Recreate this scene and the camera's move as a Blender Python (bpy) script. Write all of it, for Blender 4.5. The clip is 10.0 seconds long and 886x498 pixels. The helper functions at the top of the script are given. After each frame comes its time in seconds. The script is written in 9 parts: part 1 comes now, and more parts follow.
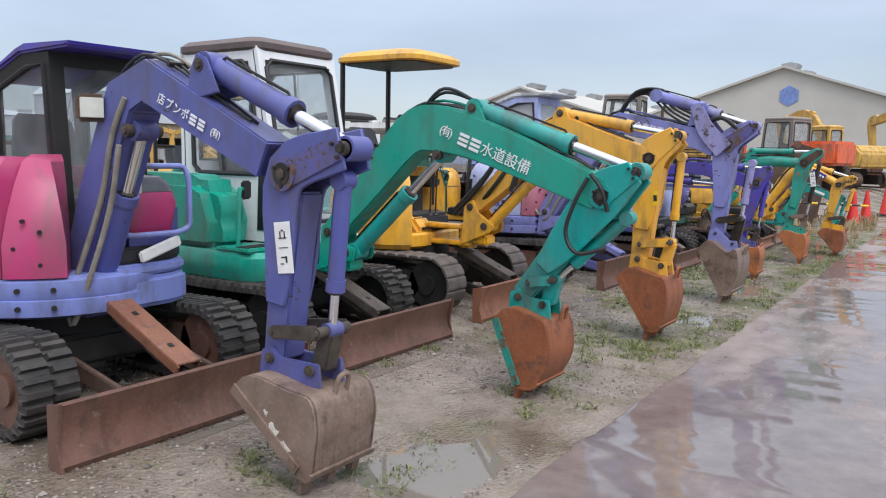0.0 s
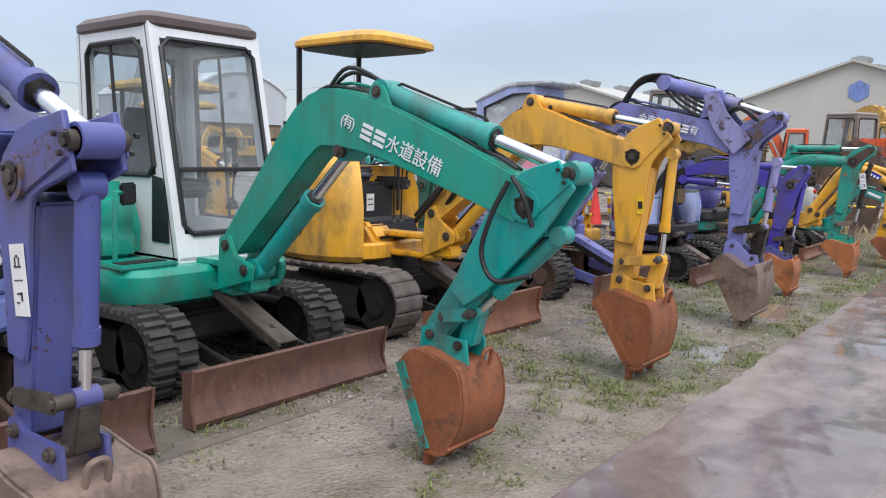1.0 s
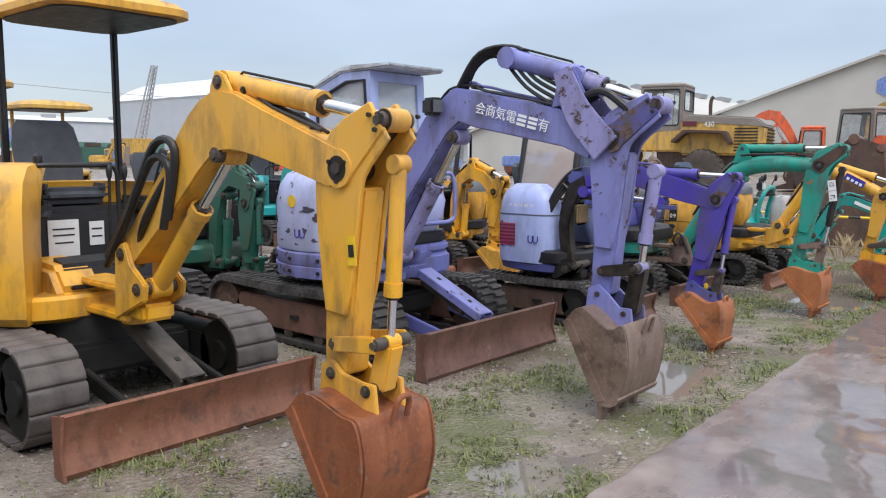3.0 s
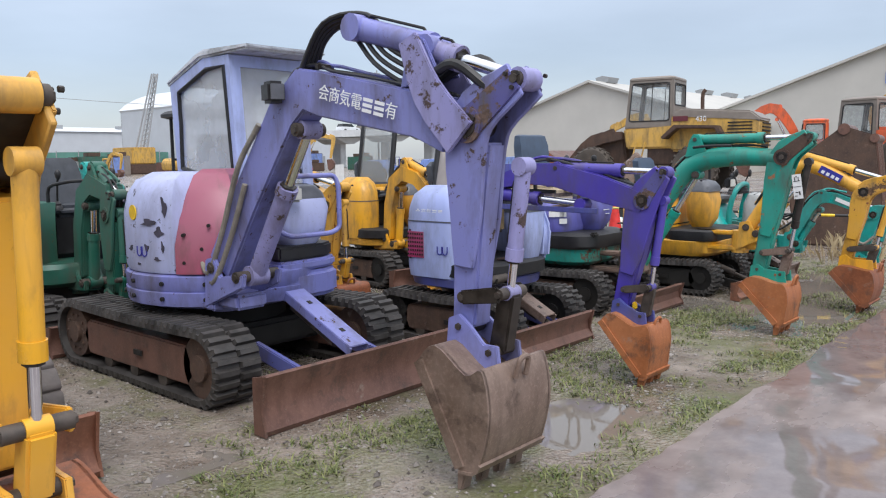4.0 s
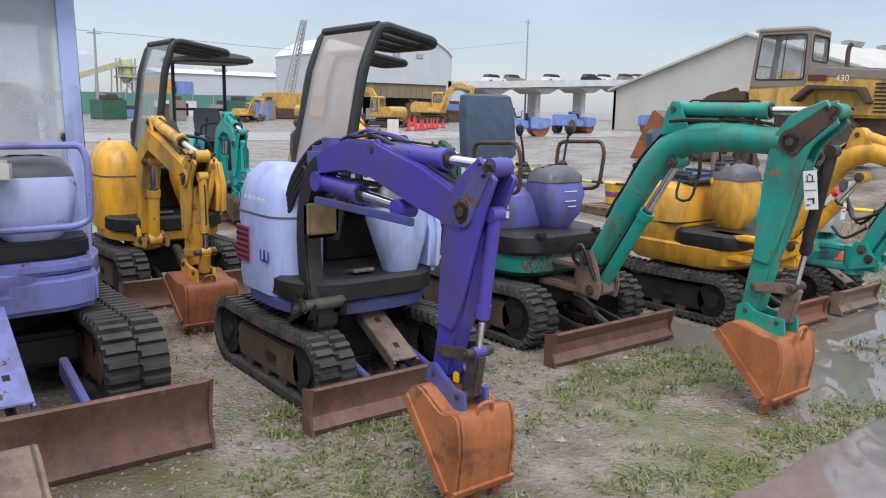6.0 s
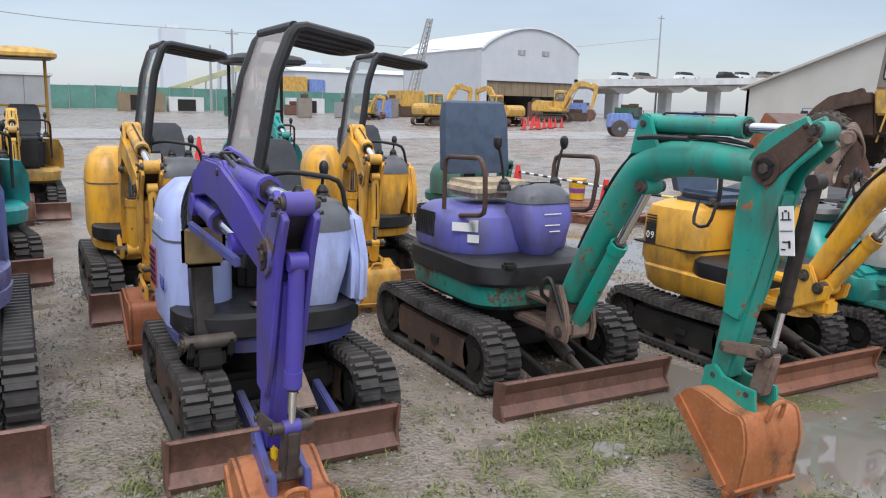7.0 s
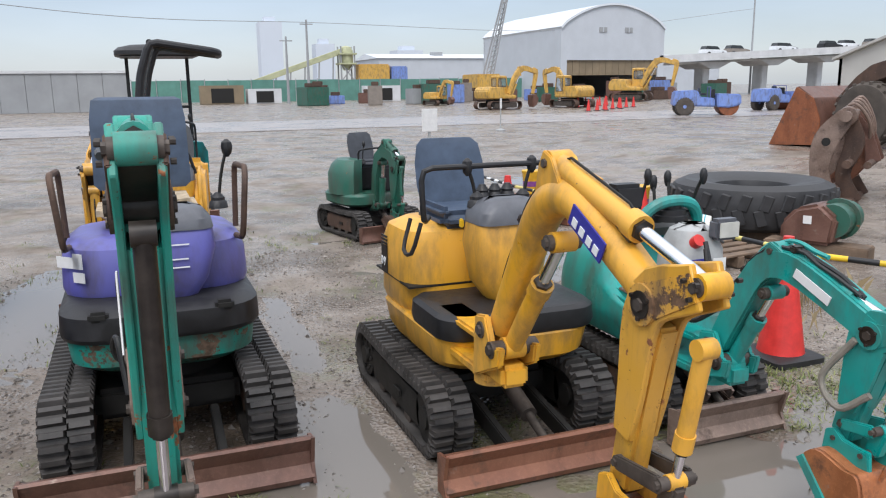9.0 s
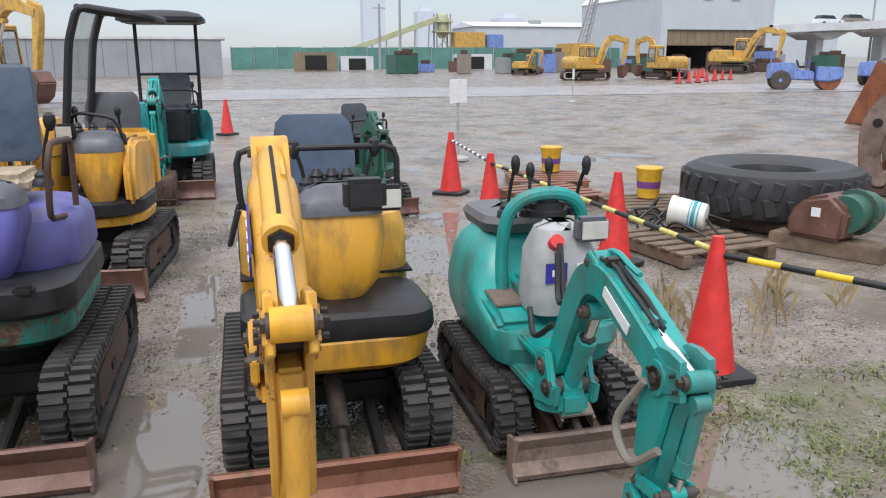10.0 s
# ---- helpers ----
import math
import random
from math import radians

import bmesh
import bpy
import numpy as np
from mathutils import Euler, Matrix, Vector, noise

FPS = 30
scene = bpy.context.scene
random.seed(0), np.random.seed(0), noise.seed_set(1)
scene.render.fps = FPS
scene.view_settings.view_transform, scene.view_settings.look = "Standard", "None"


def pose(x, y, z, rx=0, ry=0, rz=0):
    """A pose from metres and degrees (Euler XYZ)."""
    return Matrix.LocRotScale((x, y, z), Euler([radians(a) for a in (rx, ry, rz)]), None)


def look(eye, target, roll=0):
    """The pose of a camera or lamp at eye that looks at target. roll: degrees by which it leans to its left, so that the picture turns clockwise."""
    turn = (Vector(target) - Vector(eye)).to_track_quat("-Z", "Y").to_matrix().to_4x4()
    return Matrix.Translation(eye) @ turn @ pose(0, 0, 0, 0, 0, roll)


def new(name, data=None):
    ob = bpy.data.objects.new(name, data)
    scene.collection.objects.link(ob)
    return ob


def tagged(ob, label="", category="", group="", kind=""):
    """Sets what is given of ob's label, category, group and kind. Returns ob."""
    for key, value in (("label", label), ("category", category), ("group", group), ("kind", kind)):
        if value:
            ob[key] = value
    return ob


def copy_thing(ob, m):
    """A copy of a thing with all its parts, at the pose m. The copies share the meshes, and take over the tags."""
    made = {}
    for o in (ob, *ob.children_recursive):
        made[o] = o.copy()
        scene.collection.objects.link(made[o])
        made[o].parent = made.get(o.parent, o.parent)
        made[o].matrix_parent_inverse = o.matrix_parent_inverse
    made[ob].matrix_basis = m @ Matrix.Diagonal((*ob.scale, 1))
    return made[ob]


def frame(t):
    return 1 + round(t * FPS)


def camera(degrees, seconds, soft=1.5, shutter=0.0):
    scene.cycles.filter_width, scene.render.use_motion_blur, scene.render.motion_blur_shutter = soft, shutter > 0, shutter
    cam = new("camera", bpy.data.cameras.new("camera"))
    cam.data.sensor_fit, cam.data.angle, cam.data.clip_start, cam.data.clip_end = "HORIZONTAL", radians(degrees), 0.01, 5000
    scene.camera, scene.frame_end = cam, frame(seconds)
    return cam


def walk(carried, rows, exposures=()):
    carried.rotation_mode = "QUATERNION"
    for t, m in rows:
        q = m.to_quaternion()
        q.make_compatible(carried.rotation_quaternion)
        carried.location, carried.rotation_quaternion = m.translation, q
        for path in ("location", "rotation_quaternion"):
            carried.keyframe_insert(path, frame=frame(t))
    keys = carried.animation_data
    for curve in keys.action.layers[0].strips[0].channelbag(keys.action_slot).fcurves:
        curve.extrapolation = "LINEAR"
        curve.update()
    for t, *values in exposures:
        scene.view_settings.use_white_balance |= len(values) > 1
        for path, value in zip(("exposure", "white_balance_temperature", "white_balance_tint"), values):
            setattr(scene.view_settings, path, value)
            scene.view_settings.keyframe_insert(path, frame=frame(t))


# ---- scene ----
cam = camera(58.5, 10.0, soft=1.15)
PATH = [
    (0, (0.071, 0.021, 1.484), (-1.042, 1.666, 1.246), 1.1),
    (0.5, (0.084, 0.742, 1.479), (-1.087, 2.344, 1.229), 1.3),
    (1, (0.111, 1.47, 1.487), (-1.121, 3.026, 1.243), 1.1),
    (1.5, (0.128, 2.215, 1.516), (-1.164, 3.724, 1.291), 0.0),
    (2, (0.124, 2.932, 1.539), (-1.168, 4.441, 1.312), -0.8),
    (2.5, (0.145, 3.669, 1.555), (-1.146, 5.177, 1.316), 0.5),
    (4, (0.144, 5.829, 1.495), (-1.173, 7.316, 1.265), -0.8),
    (4.5, (0.125, 6.563, 1.523), (-1.25, 7.998, 1.296), -1.0),
    (5, (0.111, 7.262, 1.542), (-1.35, 8.603, 1.284), -0.1),
    (5.5, (0.094, 7.945, 1.559), (-1.411, 9.226, 1.251), 0.7),
    (7, (0.159, 9.841, 1.69), (-1.573, 10.774, 1.329), 1.4),
    (7.5, (0.153, 10.526, 1.721), (-1.66, 11.304, 1.39), 1.4),
    (8, (0.112, 11.206, 1.746), (-1.725, 11.923, 1.417), 0.4),
    (8.5, (0.139, 11.925, 1.76), (-1.695, 12.641, 1.402), 0.1),
    (9, (0.06, 12.616, 1.75), (-1.767, 13.323, 1.348), -0.7),
    (9.5, (0.053, 13.302, 1.755), (-1.796, 13.931, 1.327), -0.6),
    (10, (-0.018, 13.947, 1.754), (-1.902, 14.42, 1.28), -0.1),
]
walk(cam, [(t, look(*p)) for t, *p in PATH])

# ---- world, sun ----
world = bpy.data.worlds.new("world")
scene.world = world
world.use_nodes = True
wn, wl = world.node_tree.nodes, world.node_tree.links
wn.clear()
w_out = wn.new("ShaderNodeOutputWorld")
w_sky = wn.new("ShaderNodeTexSky")
w_sky.sky_type, w_sky.sun_disc = "NISHITA", False
w_sky.sun_elevation, w_sky.sun_rotation = radians(52), radians(120)
w_bg_sky = wn.new("ShaderNodeBackground")
w_bg_sky.inputs["Strength"].default_value = 0.05
wl.new(w_sky.outputs[0], w_bg_sky.inputs["Color"])
# overcast layer: brighter towards the zenith, with soft cloud banks
w_tc = wn.new("ShaderNodeTexCoord")
w_sep = wn.new("ShaderNodeSeparateXYZ")
wl.new(w_tc.outputs["Generated"], w_sep.inputs[0])
w_grad = wn.new("ShaderNodeValToRGB")
wl.new(w_sep.outputs["Z"], w_grad.inputs[0])
for pos_, col_ in ((0.0, (0.405, 0.44, 0.50, 1)), (0.12, (0.365, 0.42, 0.53, 1)), (0.4, (0.75, 0.79, 0.86, 1)), (1.0, (1.9, 1.9, 1.95, 1))):
    el_ = w_grad.color_ramp.elements.new(pos_) if pos_ not in (0.0, 1.0) else w_grad.color_ramp.elements[0 if pos_ == 0.0 else -1]
    el_.color = col_
w_map = wn.new("ShaderNodeMapping")
w_map.inputs["Scale"].default_value = (1.6, 1.6, 6.0)
wl.new(w_tc.outputs["Generated"], w_map.inputs[0])
w_noise = wn.new("ShaderNodeTexNoise")
w_noise.inputs["Scale"].default_value, w_noise.inputs["Detail"].default_value = 1.6, 5
wl.new(w_map.outputs[0], w_noise.inputs["Vector"])
w_cl = wn.new("ShaderNodeMapRange")
w_cl.inputs["From Min"].default_value, w_cl.inputs["From Max"].default_value = 0.3, 0.7
w_cl.inputs["To Min"].default_value, w_cl.inputs["To Max"].default_value = 0.86, 1.14
wl.new(w_noise.outputs[0], w_cl.inputs[0])
w_mul = wn.new("ShaderNodeMix")
w_mul.data_type, w_mul.blend_type = "RGBA", "MULTIPLY"
w_mul.inputs[0].default_value = 1.0
wl.new(w_grad.outputs[0], w_mul.inputs[6])
wl.new(w_cl.outputs[0], w_mul.inputs[7])
w_bg = wn.new("ShaderNodeBackground")
w_bg.inputs["Strength"].default_value = 0.95
wl.new(w_mul.outputs[2], w_bg.inputs["Color"])
w_add = wn.new("ShaderNodeAddShader")
wl.new(w_bg.outputs[0], w_add.inputs[0])
wl.new(w_bg_sky.outputs[0], w_add.inputs[1])
wl.new(w_add.outputs[0], w_out.inputs[0])

sun = new("sun", bpy.data.lights.new("sun", "SUN"))
sun.data.energy, sun.data.angle, sun.data.color = 1.6, radians(25), (1.0, 0.975, 0.96)
sun.matrix_world = look((30, -18, 45), (0, 0, 0))
scene.view_settings.exposure = 0.05


# ---- materials ----
def shader(name):
    m = bpy.data.materials.new(name)
    m.use_nodes = True
    n = m.node_tree.nodes
    return m, n, m.node_tree.links, n["Principled BSDF"]


def noise_at(n, l, scale, detail=4.0, rough=0.55, coords="Object", stretch=None, offset=0.0):
    tc = n.new("ShaderNodeTexCoord")
    src = tc.outputs[coords]
    if stretch or offset:
        mp = n.new("ShaderNodeMapping")
        mp.inputs["Scale"].default_value = stretch or (1, 1, 1)
        mp.inputs["Location"].default_value = (offset, offset * 0.7, offset * 1.3)
        l.new(src, mp.inputs[0])
        src = mp.outputs[0]
    t = n.new("ShaderNodeTexNoise")
    t.inputs["Scale"].default_value, t.inputs["Detail"].default_value, t.inputs["Roughness"].default_value = scale, detail, rough
    l.new(src, t.inputs["Vector"])
    return t.outputs[0]


def span(n, l, src, a, b, lo=0.0, hi=1.0):
    r = n.new("ShaderNodeMapRange")
    r.inputs[1].default_value, r.inputs[2].default_value, r.inputs[3].default_value, r.inputs[4].default_value = a, b, lo, hi
    l.new(src, r.inputs[0])
    return r.outputs[0]


def blend(n, l, fac, a, b):
    x = n.new("ShaderNodeMix")
    x.data_type = "RGBA"
    for sock, v in ((x.inputs[0], fac), (x.inputs[6], a), (x.inputs[7], b)):
        if hasattr(v, "links"):
            l.new(v, sock)
        else:
            sock.default_value = (*v, 1) if isinstance(v, tuple) else v
    return x.outputs[2]


def bumped(n, l, b, src, strength, dist=0.01):
    bp = n.new("ShaderNodeBump")
    bp.inputs["Strength"].default_value, bp.inputs["Distance"].default_value = strength, dist
    l.new(src, bp.inputs["Height"])
    l.new(bp.outputs[0], b.inputs["Normal"])


def scaled(c, k):
    return tuple(min(1.0, v * k) for v in c)


def paint(name, col, rust=0.1, rough=0.38, dirt=0.6, rust_col=(0.16, 0.06, 0.025)):
    """Weathered machine paint: faded patches, grime, chips with rust."""
    m, n, l, b = shader(name)
    big, fine = noise_at(n, l, 2.2, 6), noise_at(n, l, 38, 4)
    grey = sum(col) / 3
    faded = tuple(0.86 * c + 0.14 * (0.55 * grey + 0.2) for c in col)
    c = blend(n, l, span(n, l, big, 0.35, 0.7), col, faded)
    grime = noise_at(n, l, 5, 8, 0.65, stretch=(1, 1, 0.35), offset=3.1)
    c = blend(n, l, span(n, l, grime, 0.46, 0.72, 0, dirt * 1.35), c, (0.085, 0.072, 0.058))
    drip = noise_at(n, l, 16, 5, 0.6, stretch=(1, 1, 0.08), offset=5.3)
    c = blend(n, l, span(n, l, drip, 0.58, 0.8, 0, dirt * 0.55), c, (0.07, 0.05, 0.04))
    speck = span(n, l, noise_at(n, l, 42, 3, 0.8, offset=1.9), 0.72 - 0.10 * rust, 0.75 - 0.10 * rust, 0, 0.9)
    c = blend(n, l, speck, c, (0.06, 0.04, 0.03))
    chips = span(n, l, noise_at(n, l, 9, 9, 0.72, offset=7.7), 0.70 - 0.22 * rust, 0.73 - 0.22 * rust)
    rc = blend(n, l, span(n, l, fine, 0.35, 0.65), rust_col, scaled(rust_col, 2.2))
    c = blend(n, l, chips, c, rc)
    l.new(c, b.inputs["Base Color"])
    r = n.new("ShaderNodeMix")
    l.new(chips, r.inputs[0])
    l.new(span(n, l, big, 0.3, 0.7, rough - 0.08, rough + 0.16), r.inputs[2])
    r.inputs[3].default_value = 0.85
    l.new(r.outputs[0], b.inputs["Roughness"])
    bumped(n, l, b, chips, -0.25, 0.003)
    return m


def rusty(name, a, c2, rough=0.7, metal=0.15, scale=4.0):
    """Bare worn steel with rust, streaks and scrapes."""
    m, n, l, b = shader(name)
    big, fine = noise_at(n, l, scale, 8, 0.62), noise_at(n, l, 45, 6, 0.7)
    streak = noise_at(n, l, 14, 4, 0.5, stretch=(0.6, 1, 0.12), offset=2.0)
    c = blend(n, l, span(n, l, big, 0.3, 0.7), a, c2)
    c = blend(n, l, span(n, l, streak, 0.5, 0.75, 0, 0.45), c, scaled(a, 0.45))
    c = blend(n, l, span(n, l, fine, 0.5, 0.75, 0, 0.5), c, scaled(c2, 1.35))
    crust = noise_at(n, l, 7, 8, 0.7, offset=11.0)
    c = blend(n, l, span(n, l, crust, 0.54, 0.66, 0, 0.7), c, (0.075, 0.05, 0.04))
    worn = noise_at(n, l, 11, 7, 0.68, offset=4.2)
    c = blend(n, l, span(n, l, worn, 0.62, 0.70, 0, 0.45), c, (0.30, 0.24, 0.20))
    l.new(c, b.inputs["Base Color"])
    l.new(span(n, l, big, 0.3, 0.7, rough - 0.22, rough + 0.12), b.inputs["Roughness"])
    b.inputs["Metallic"].default_value = metal
    bumped(n, l, b, fine, 0.35, 0.004)
    return m


def plain(name, col, rough=0.5, metal=0.0, vary=0.3, scale=12.0, bump=0.15):
    m, n, l, b = shader(name)
    t = noise_at(n, l, scale, 6, 0.6)
    c = blend(n, l, span(n, l, t, 0.3, 0.7), scaled(col, 1 - vary), scaled(col, 1 + vary))
    l.new(c, b.inputs["Base Color"])
    l.new(span(n, l, t, 0.3, 0.7, max(0.03, rough - 0.1), rough + 0.1), b.inputs["Roughness"])
    b.inputs["Metallic"].default_value = metal
    if bump:
        bumped(n, l, b, noise_at(n, l, 60, 4), bump, 0.003)
    return m


VIOLET = paint("violet_paint", (0.075, 0.088, 0.31), 0.32, rust_col=(0.045, 0.03, 0.028))
VIOLET_DEEP = paint("deep_violet_paint", (0.065, 0.045, 0.36), 0.12)
LILAC = paint("lilac_paint", (0.195, 0.21, 0.51), 0.38, rust_col=(0.045, 0.03, 0.028))
LILAC_PALE = paint("pale_lilac_paint", (0.38, 0.45, 0.77), 0.16, 0.38, 0.4)
LILAC_BLUE = paint("blue_lilac_paint", (0.20, 0.25, 0.58), 0.3)
PINK = paint("pink_paint", (0.32, 0.075, 0.13), 0.22, rust_col=(0.05, 0.03, 0.03))
MAGENTA = paint("magenta_paint", (0.42, 0.025, 0.13), 0.05)
GREEN = paint("sea_green_paint", (0.0, 0.31, 0.225), 0.12, 0.28, 0.45)
TEAL = paint("teal_paint", (0.0, 0.32, 0.29), 0.14, 0.32)
TEAL_WORN = paint("worn_teal_paint", (0.0, 0.29, 0.22), 0.48, 0.4)
TEAL_BLUE = paint("blue_teal_paint", (0.0, 0.34, 0.36), 0.1)
DARK_GREEN = paint("dark_green_paint", (0.015, 0.11, 0.075), 0.25)
YELLOW = paint("yellow_paint", (0.78, 0.39, 0.022), 0.14, 0.35)
YELLOW_WORN = paint("worn_yellow_paint", (0.66, 0.34, 0.03), 0.42, 0.4)
YELLOW_FAR = paint("dull_yellow_paint", (0.62, 0.36, 0.06), 0.25, 0.5)
WHITE = paint("white_paint", (0.74, 0.76, 0.78), 0.04, 0.3, 0.12)
BLUE_P = paint("blue_violet_hood_paint", (0.11, 0.11, 0.40), 0.1)
LIGHT_BLUE = paint("light_blue_paint", (0.17, 0.27, 0.62), 0.1)
ORANGE = paint("orange_paint", (0.75, 0.12, 0.03), 0.1)
RUST_BUCKET = rusty("orange_rust", (0.20, 0.062, 0.026), (0.33, 0.115, 0.05), 0.6)
RUST_BRIGHT = rusty("bright_orange_rust", (0.34, 0.105, 0.035), (0.46, 0.18, 0.075), 0.55)
RUST_GREY = rusty("grey_brown_steel", (0.17, 0.115, 0.09), (0.30, 0.22, 0.18), 0.55, 0.3)
RUST_BLADE = rusty("dark_rust_blade", (0.12, 0.06, 0.045), (0.20, 0.105, 0.08), 0.5, 0.2)
RUST_BLADE_RED = rusty("red_rust_blade", (0.19, 0.075, 0.045), (0.29, 0.13, 0.08), 0.5, 0.2)
RUST_DARK = rusty("old_dark_iron", (0.050, 0.030, 0.024), (0.13, 0.078, 0.055), 0.75)
RUBBER = plain("track_rubber", (0.044, 0.040, 0.038), 0.6, 0, 0.7, 6)
TYRE = plain("tyre_rubber", (0.03, 0.03, 0.032), 0.55, 0, 0.4, 5)
DARK = plain("dark_steel", (0.012, 0.011, 0.010), 0.65, 0.1, 0.5)
MID_STEEL = plain("grimy_steel", (0.085, 0.07, 0.06), 0.55, 0.4, 0.5)
BLACK = plain("black_plastic", (0.015, 0.015, 0.017), 0.5, 0, 0.4)
SEAT = plain("seat_vinyl", (0.045, 0.05, 0.06), 0.45, 0, 0.3)
SEAT_BLUE = plain("navy_seat_vinyl", (0.05, 0.075, 0.12), 0.5, 0, 0.25)
PLASTIC = plain("grey_plastic", (0.10, 0.105, 0.12), 0.4, 0, 0.2)
PALE_PLASTIC = plain("pale_grey_plastic", (0.36, 0.37, 0.37), 0.45, 0, 0.15)
HOSE = plain("hose_rubber", (0.018, 0.018, 0.019), 0.45, 0, 0.3)
HOSE_GREY = plain("grey_hose_sleeve", (0.22, 0.20, 0.17), 0.6, 0, 0.3)
CHROME = plain("chrome_rod", (0.75, 0.76, 0.78), 0.13, 1.0, 0.08, 8, 0.0)
STICKER = plain("white_sticker", (0.75, 0.75, 0.74), 0.45, 0, 0.08)
LETTER = plain("white_lettering", (0.78, 0.79, 0.8), 0.5, 0, 0.05)
INK = plain("black_ink", (0.02, 0.02, 0.02), 0.5, 0, 0.1)
RED_INK = plain("red_ink", (0.5, 0.03, 0.02), 0.5, 0, 0.1)
BLUE_INK = plain("blue_ink", (0.03, 0.03, 0.28), 0.5, 0, 0.1)
BRASS = plain("yellow_tag", (0.75, 0.48, 0.02), 0.5, 0, 0.2)
CONE_RED = plain("cone_red_plastic", (0.62, 0.035, 0.03), 0.45, 0, 0.2)
CLOTH = plain("worn_foam_and_cloth", (0.42, 0.34, 0.24), 0.9, 0, 0.35, 20)
WOOD = plain("wet_pallet_wood", (0.16, 0.11, 0.075), 0.7, 0, 0.4, 9)
WATER, _n, _l, _b = shader("rain_water")
_b.inputs["Base Color"].default_value = (0.185, 0.163, 0.14, 1)
_b.inputs["Specular IOR Level"].default_value = 1.0
_b.inputs["Roughness"].default_value, _b.inputs["IOR"].default_value = 0.03, 1.4
bumped(_n, _l, _b, noise_at(_n, _l, 9, 3), 0.06, 0.004)


def glazing(name, tint, rough=0.02, clear=0.85, haze=0.5):
    m, n, l, b = shader(name)
    out = n["Material Output"]
    tr = n.new("ShaderNodeBsdfTransparent")
    tr.inputs[0].default_value = (*tint, 1)
    b.inputs["Base Color"].default_value = (*scaled(tint, haze), 1)
    b.inputs["Roughness"].default_value = rough
    mx = n.new("ShaderNodeMixShader")
    d = span(n, l, noise_at(n, l, 3, 5), 0.3, 0.7, clear - 0.08, min(1, clear + 0.08))
    l.new(d, mx.inputs[0])
    l.new(b.outputs[0], mx.inputs[1])
    l.new(tr.outputs[0], mx.inputs[2])
    l.new(mx.outputs[0], out.inputs[0])
    return m


GLASS = glazing("cab_glass", (0.93, 0.95, 0.96), 0.02, 0.88)
GLASS_FOG = glazing("fogged_acrylic", (0.86, 0.80, 0.76), 0.25, 0.55, 0.62)
SCUFF = plain("chalky_white_scuff", (0.55, 0.52, 0.47), 0.8, 0, 0.35, 25)
GLASS_MIST = glazing("misted_cab_glass", (0.92, 0.94, 0.96), 0.12, 0.66, 0.78)
LENS = plain("lamp_lens", (0.6, 0.6, 0.55), 0.12, 0.2, 0.1)


TAUPE = plain("taupe_paint", (0.22, 0.19, 0.165), 0.45, 0, 0.15, 3)
TYRE_DUST = plain("dusty_tyre_rubber", (0.075, 0.062, 0.052), 0.8, 0, 0.35, 5)
STRIPE_PALE = plain("faded_yellow_stripe", (0.62, 0.52, 0.16), 0.6, 0, 0.3)
PALE_BUCKET = plain("white_pail_plastic", (0.66, 0.66, 0.60), 0.45, 0, 0.1)
PAIL_PRINT = plain("blue_pail_print", (0.04, 0.30, 0.40), 0.5, 0, 0.2)
BRASS_PAINT = plain("yellow_pail_paint", (0.66, 0.38, 0.03), 0.45, 0, 0.2)
PURPLE_PRINT = plain("purple_pail_print", (0.20, 0.06, 0.24), 0.5, 0, 0.2)
BLADE_STRIPE = plain("maroon_stripe", (0.12, 0.02, 0.03), 0.5, 0, 0.1)
OLIVE = plain("olive_sheet", (0.42, 0.43, 0.27), 0.7, 0, 0.2, 1.0, 0.0)
# near sky colour: distance haze painted into the facade's base colour
MIST = plain("haze_tinted_facade", (0.58, 0.63, 0.70), 0.9, 0, 0.03, 0.05, 0.0)
GLASS_DARK = plain("dark_car_glass", (0.03, 0.035, 0.04), 0.1, 0, 0.1, 3, 0.0)
CONCRETE_WET = plain("wet_pale_concrete", (0.29, 0.26, 0.245), 0.3, 0, 0.25, 0.6, 0.0)


def island_mat(name, a, c2, rough):
    m, n, l, b = shader(name)
    g = n.new("ShaderNodeNewGeometry")
    l.new(blend(n, l, g.outputs["Random Per Island"], a, c2), b.inputs["Base Color"])
    b.inputs["Roughness"].default_value = rough
    return m


STONE = island_mat("gravel_stone", (0.07, 0.058, 0.05), (0.31, 0.28, 0.255), 0.5)
GRASS = island_mat("short_grass", (0.065, 0.10, 0.022), (0.23, 0.24, 0.085), 0.6)
STRAW = island_mat("dry_straw", (0.26, 0.19, 0.10), (0.45, 0.36, 0.22), 0.7)


# ---- mesh helpers ----
def box(bm, c, s, turn=None, bevel=0.0, seg=2):
    r = bmesh.ops.create_cube(bm, size=1.0)
    m = Matrix.Translation(c) @ (turn or Matrix()) @ Matrix.Diagonal((*s, 1))
    bmesh.ops.transform(bm, matrix=m, verts=r["verts"])
    if bevel:
        es = list({e for v in r["verts"] for e in v.link_edges})
        bmesh.ops.bevel(bm, geom=es, offset=bevel, segments=seg, affect="EDGES", clamp_overlap=True)
    return bm


def cyl(bm, p, q, r, r2=None, seg=16):
    p, q = Vector(p), Vector(q)
    d = q - p
    m = Matrix.Translation((p + q) / 2) @ d.to_track_quat("Z", "Y").to_matrix().to_4x4()
    bmesh.ops.create_cone(bm, cap_ends=True, segments=seg, radius1=r, radius2=r if r2 is None else r2, depth=d.length, matrix=m)
    return bm


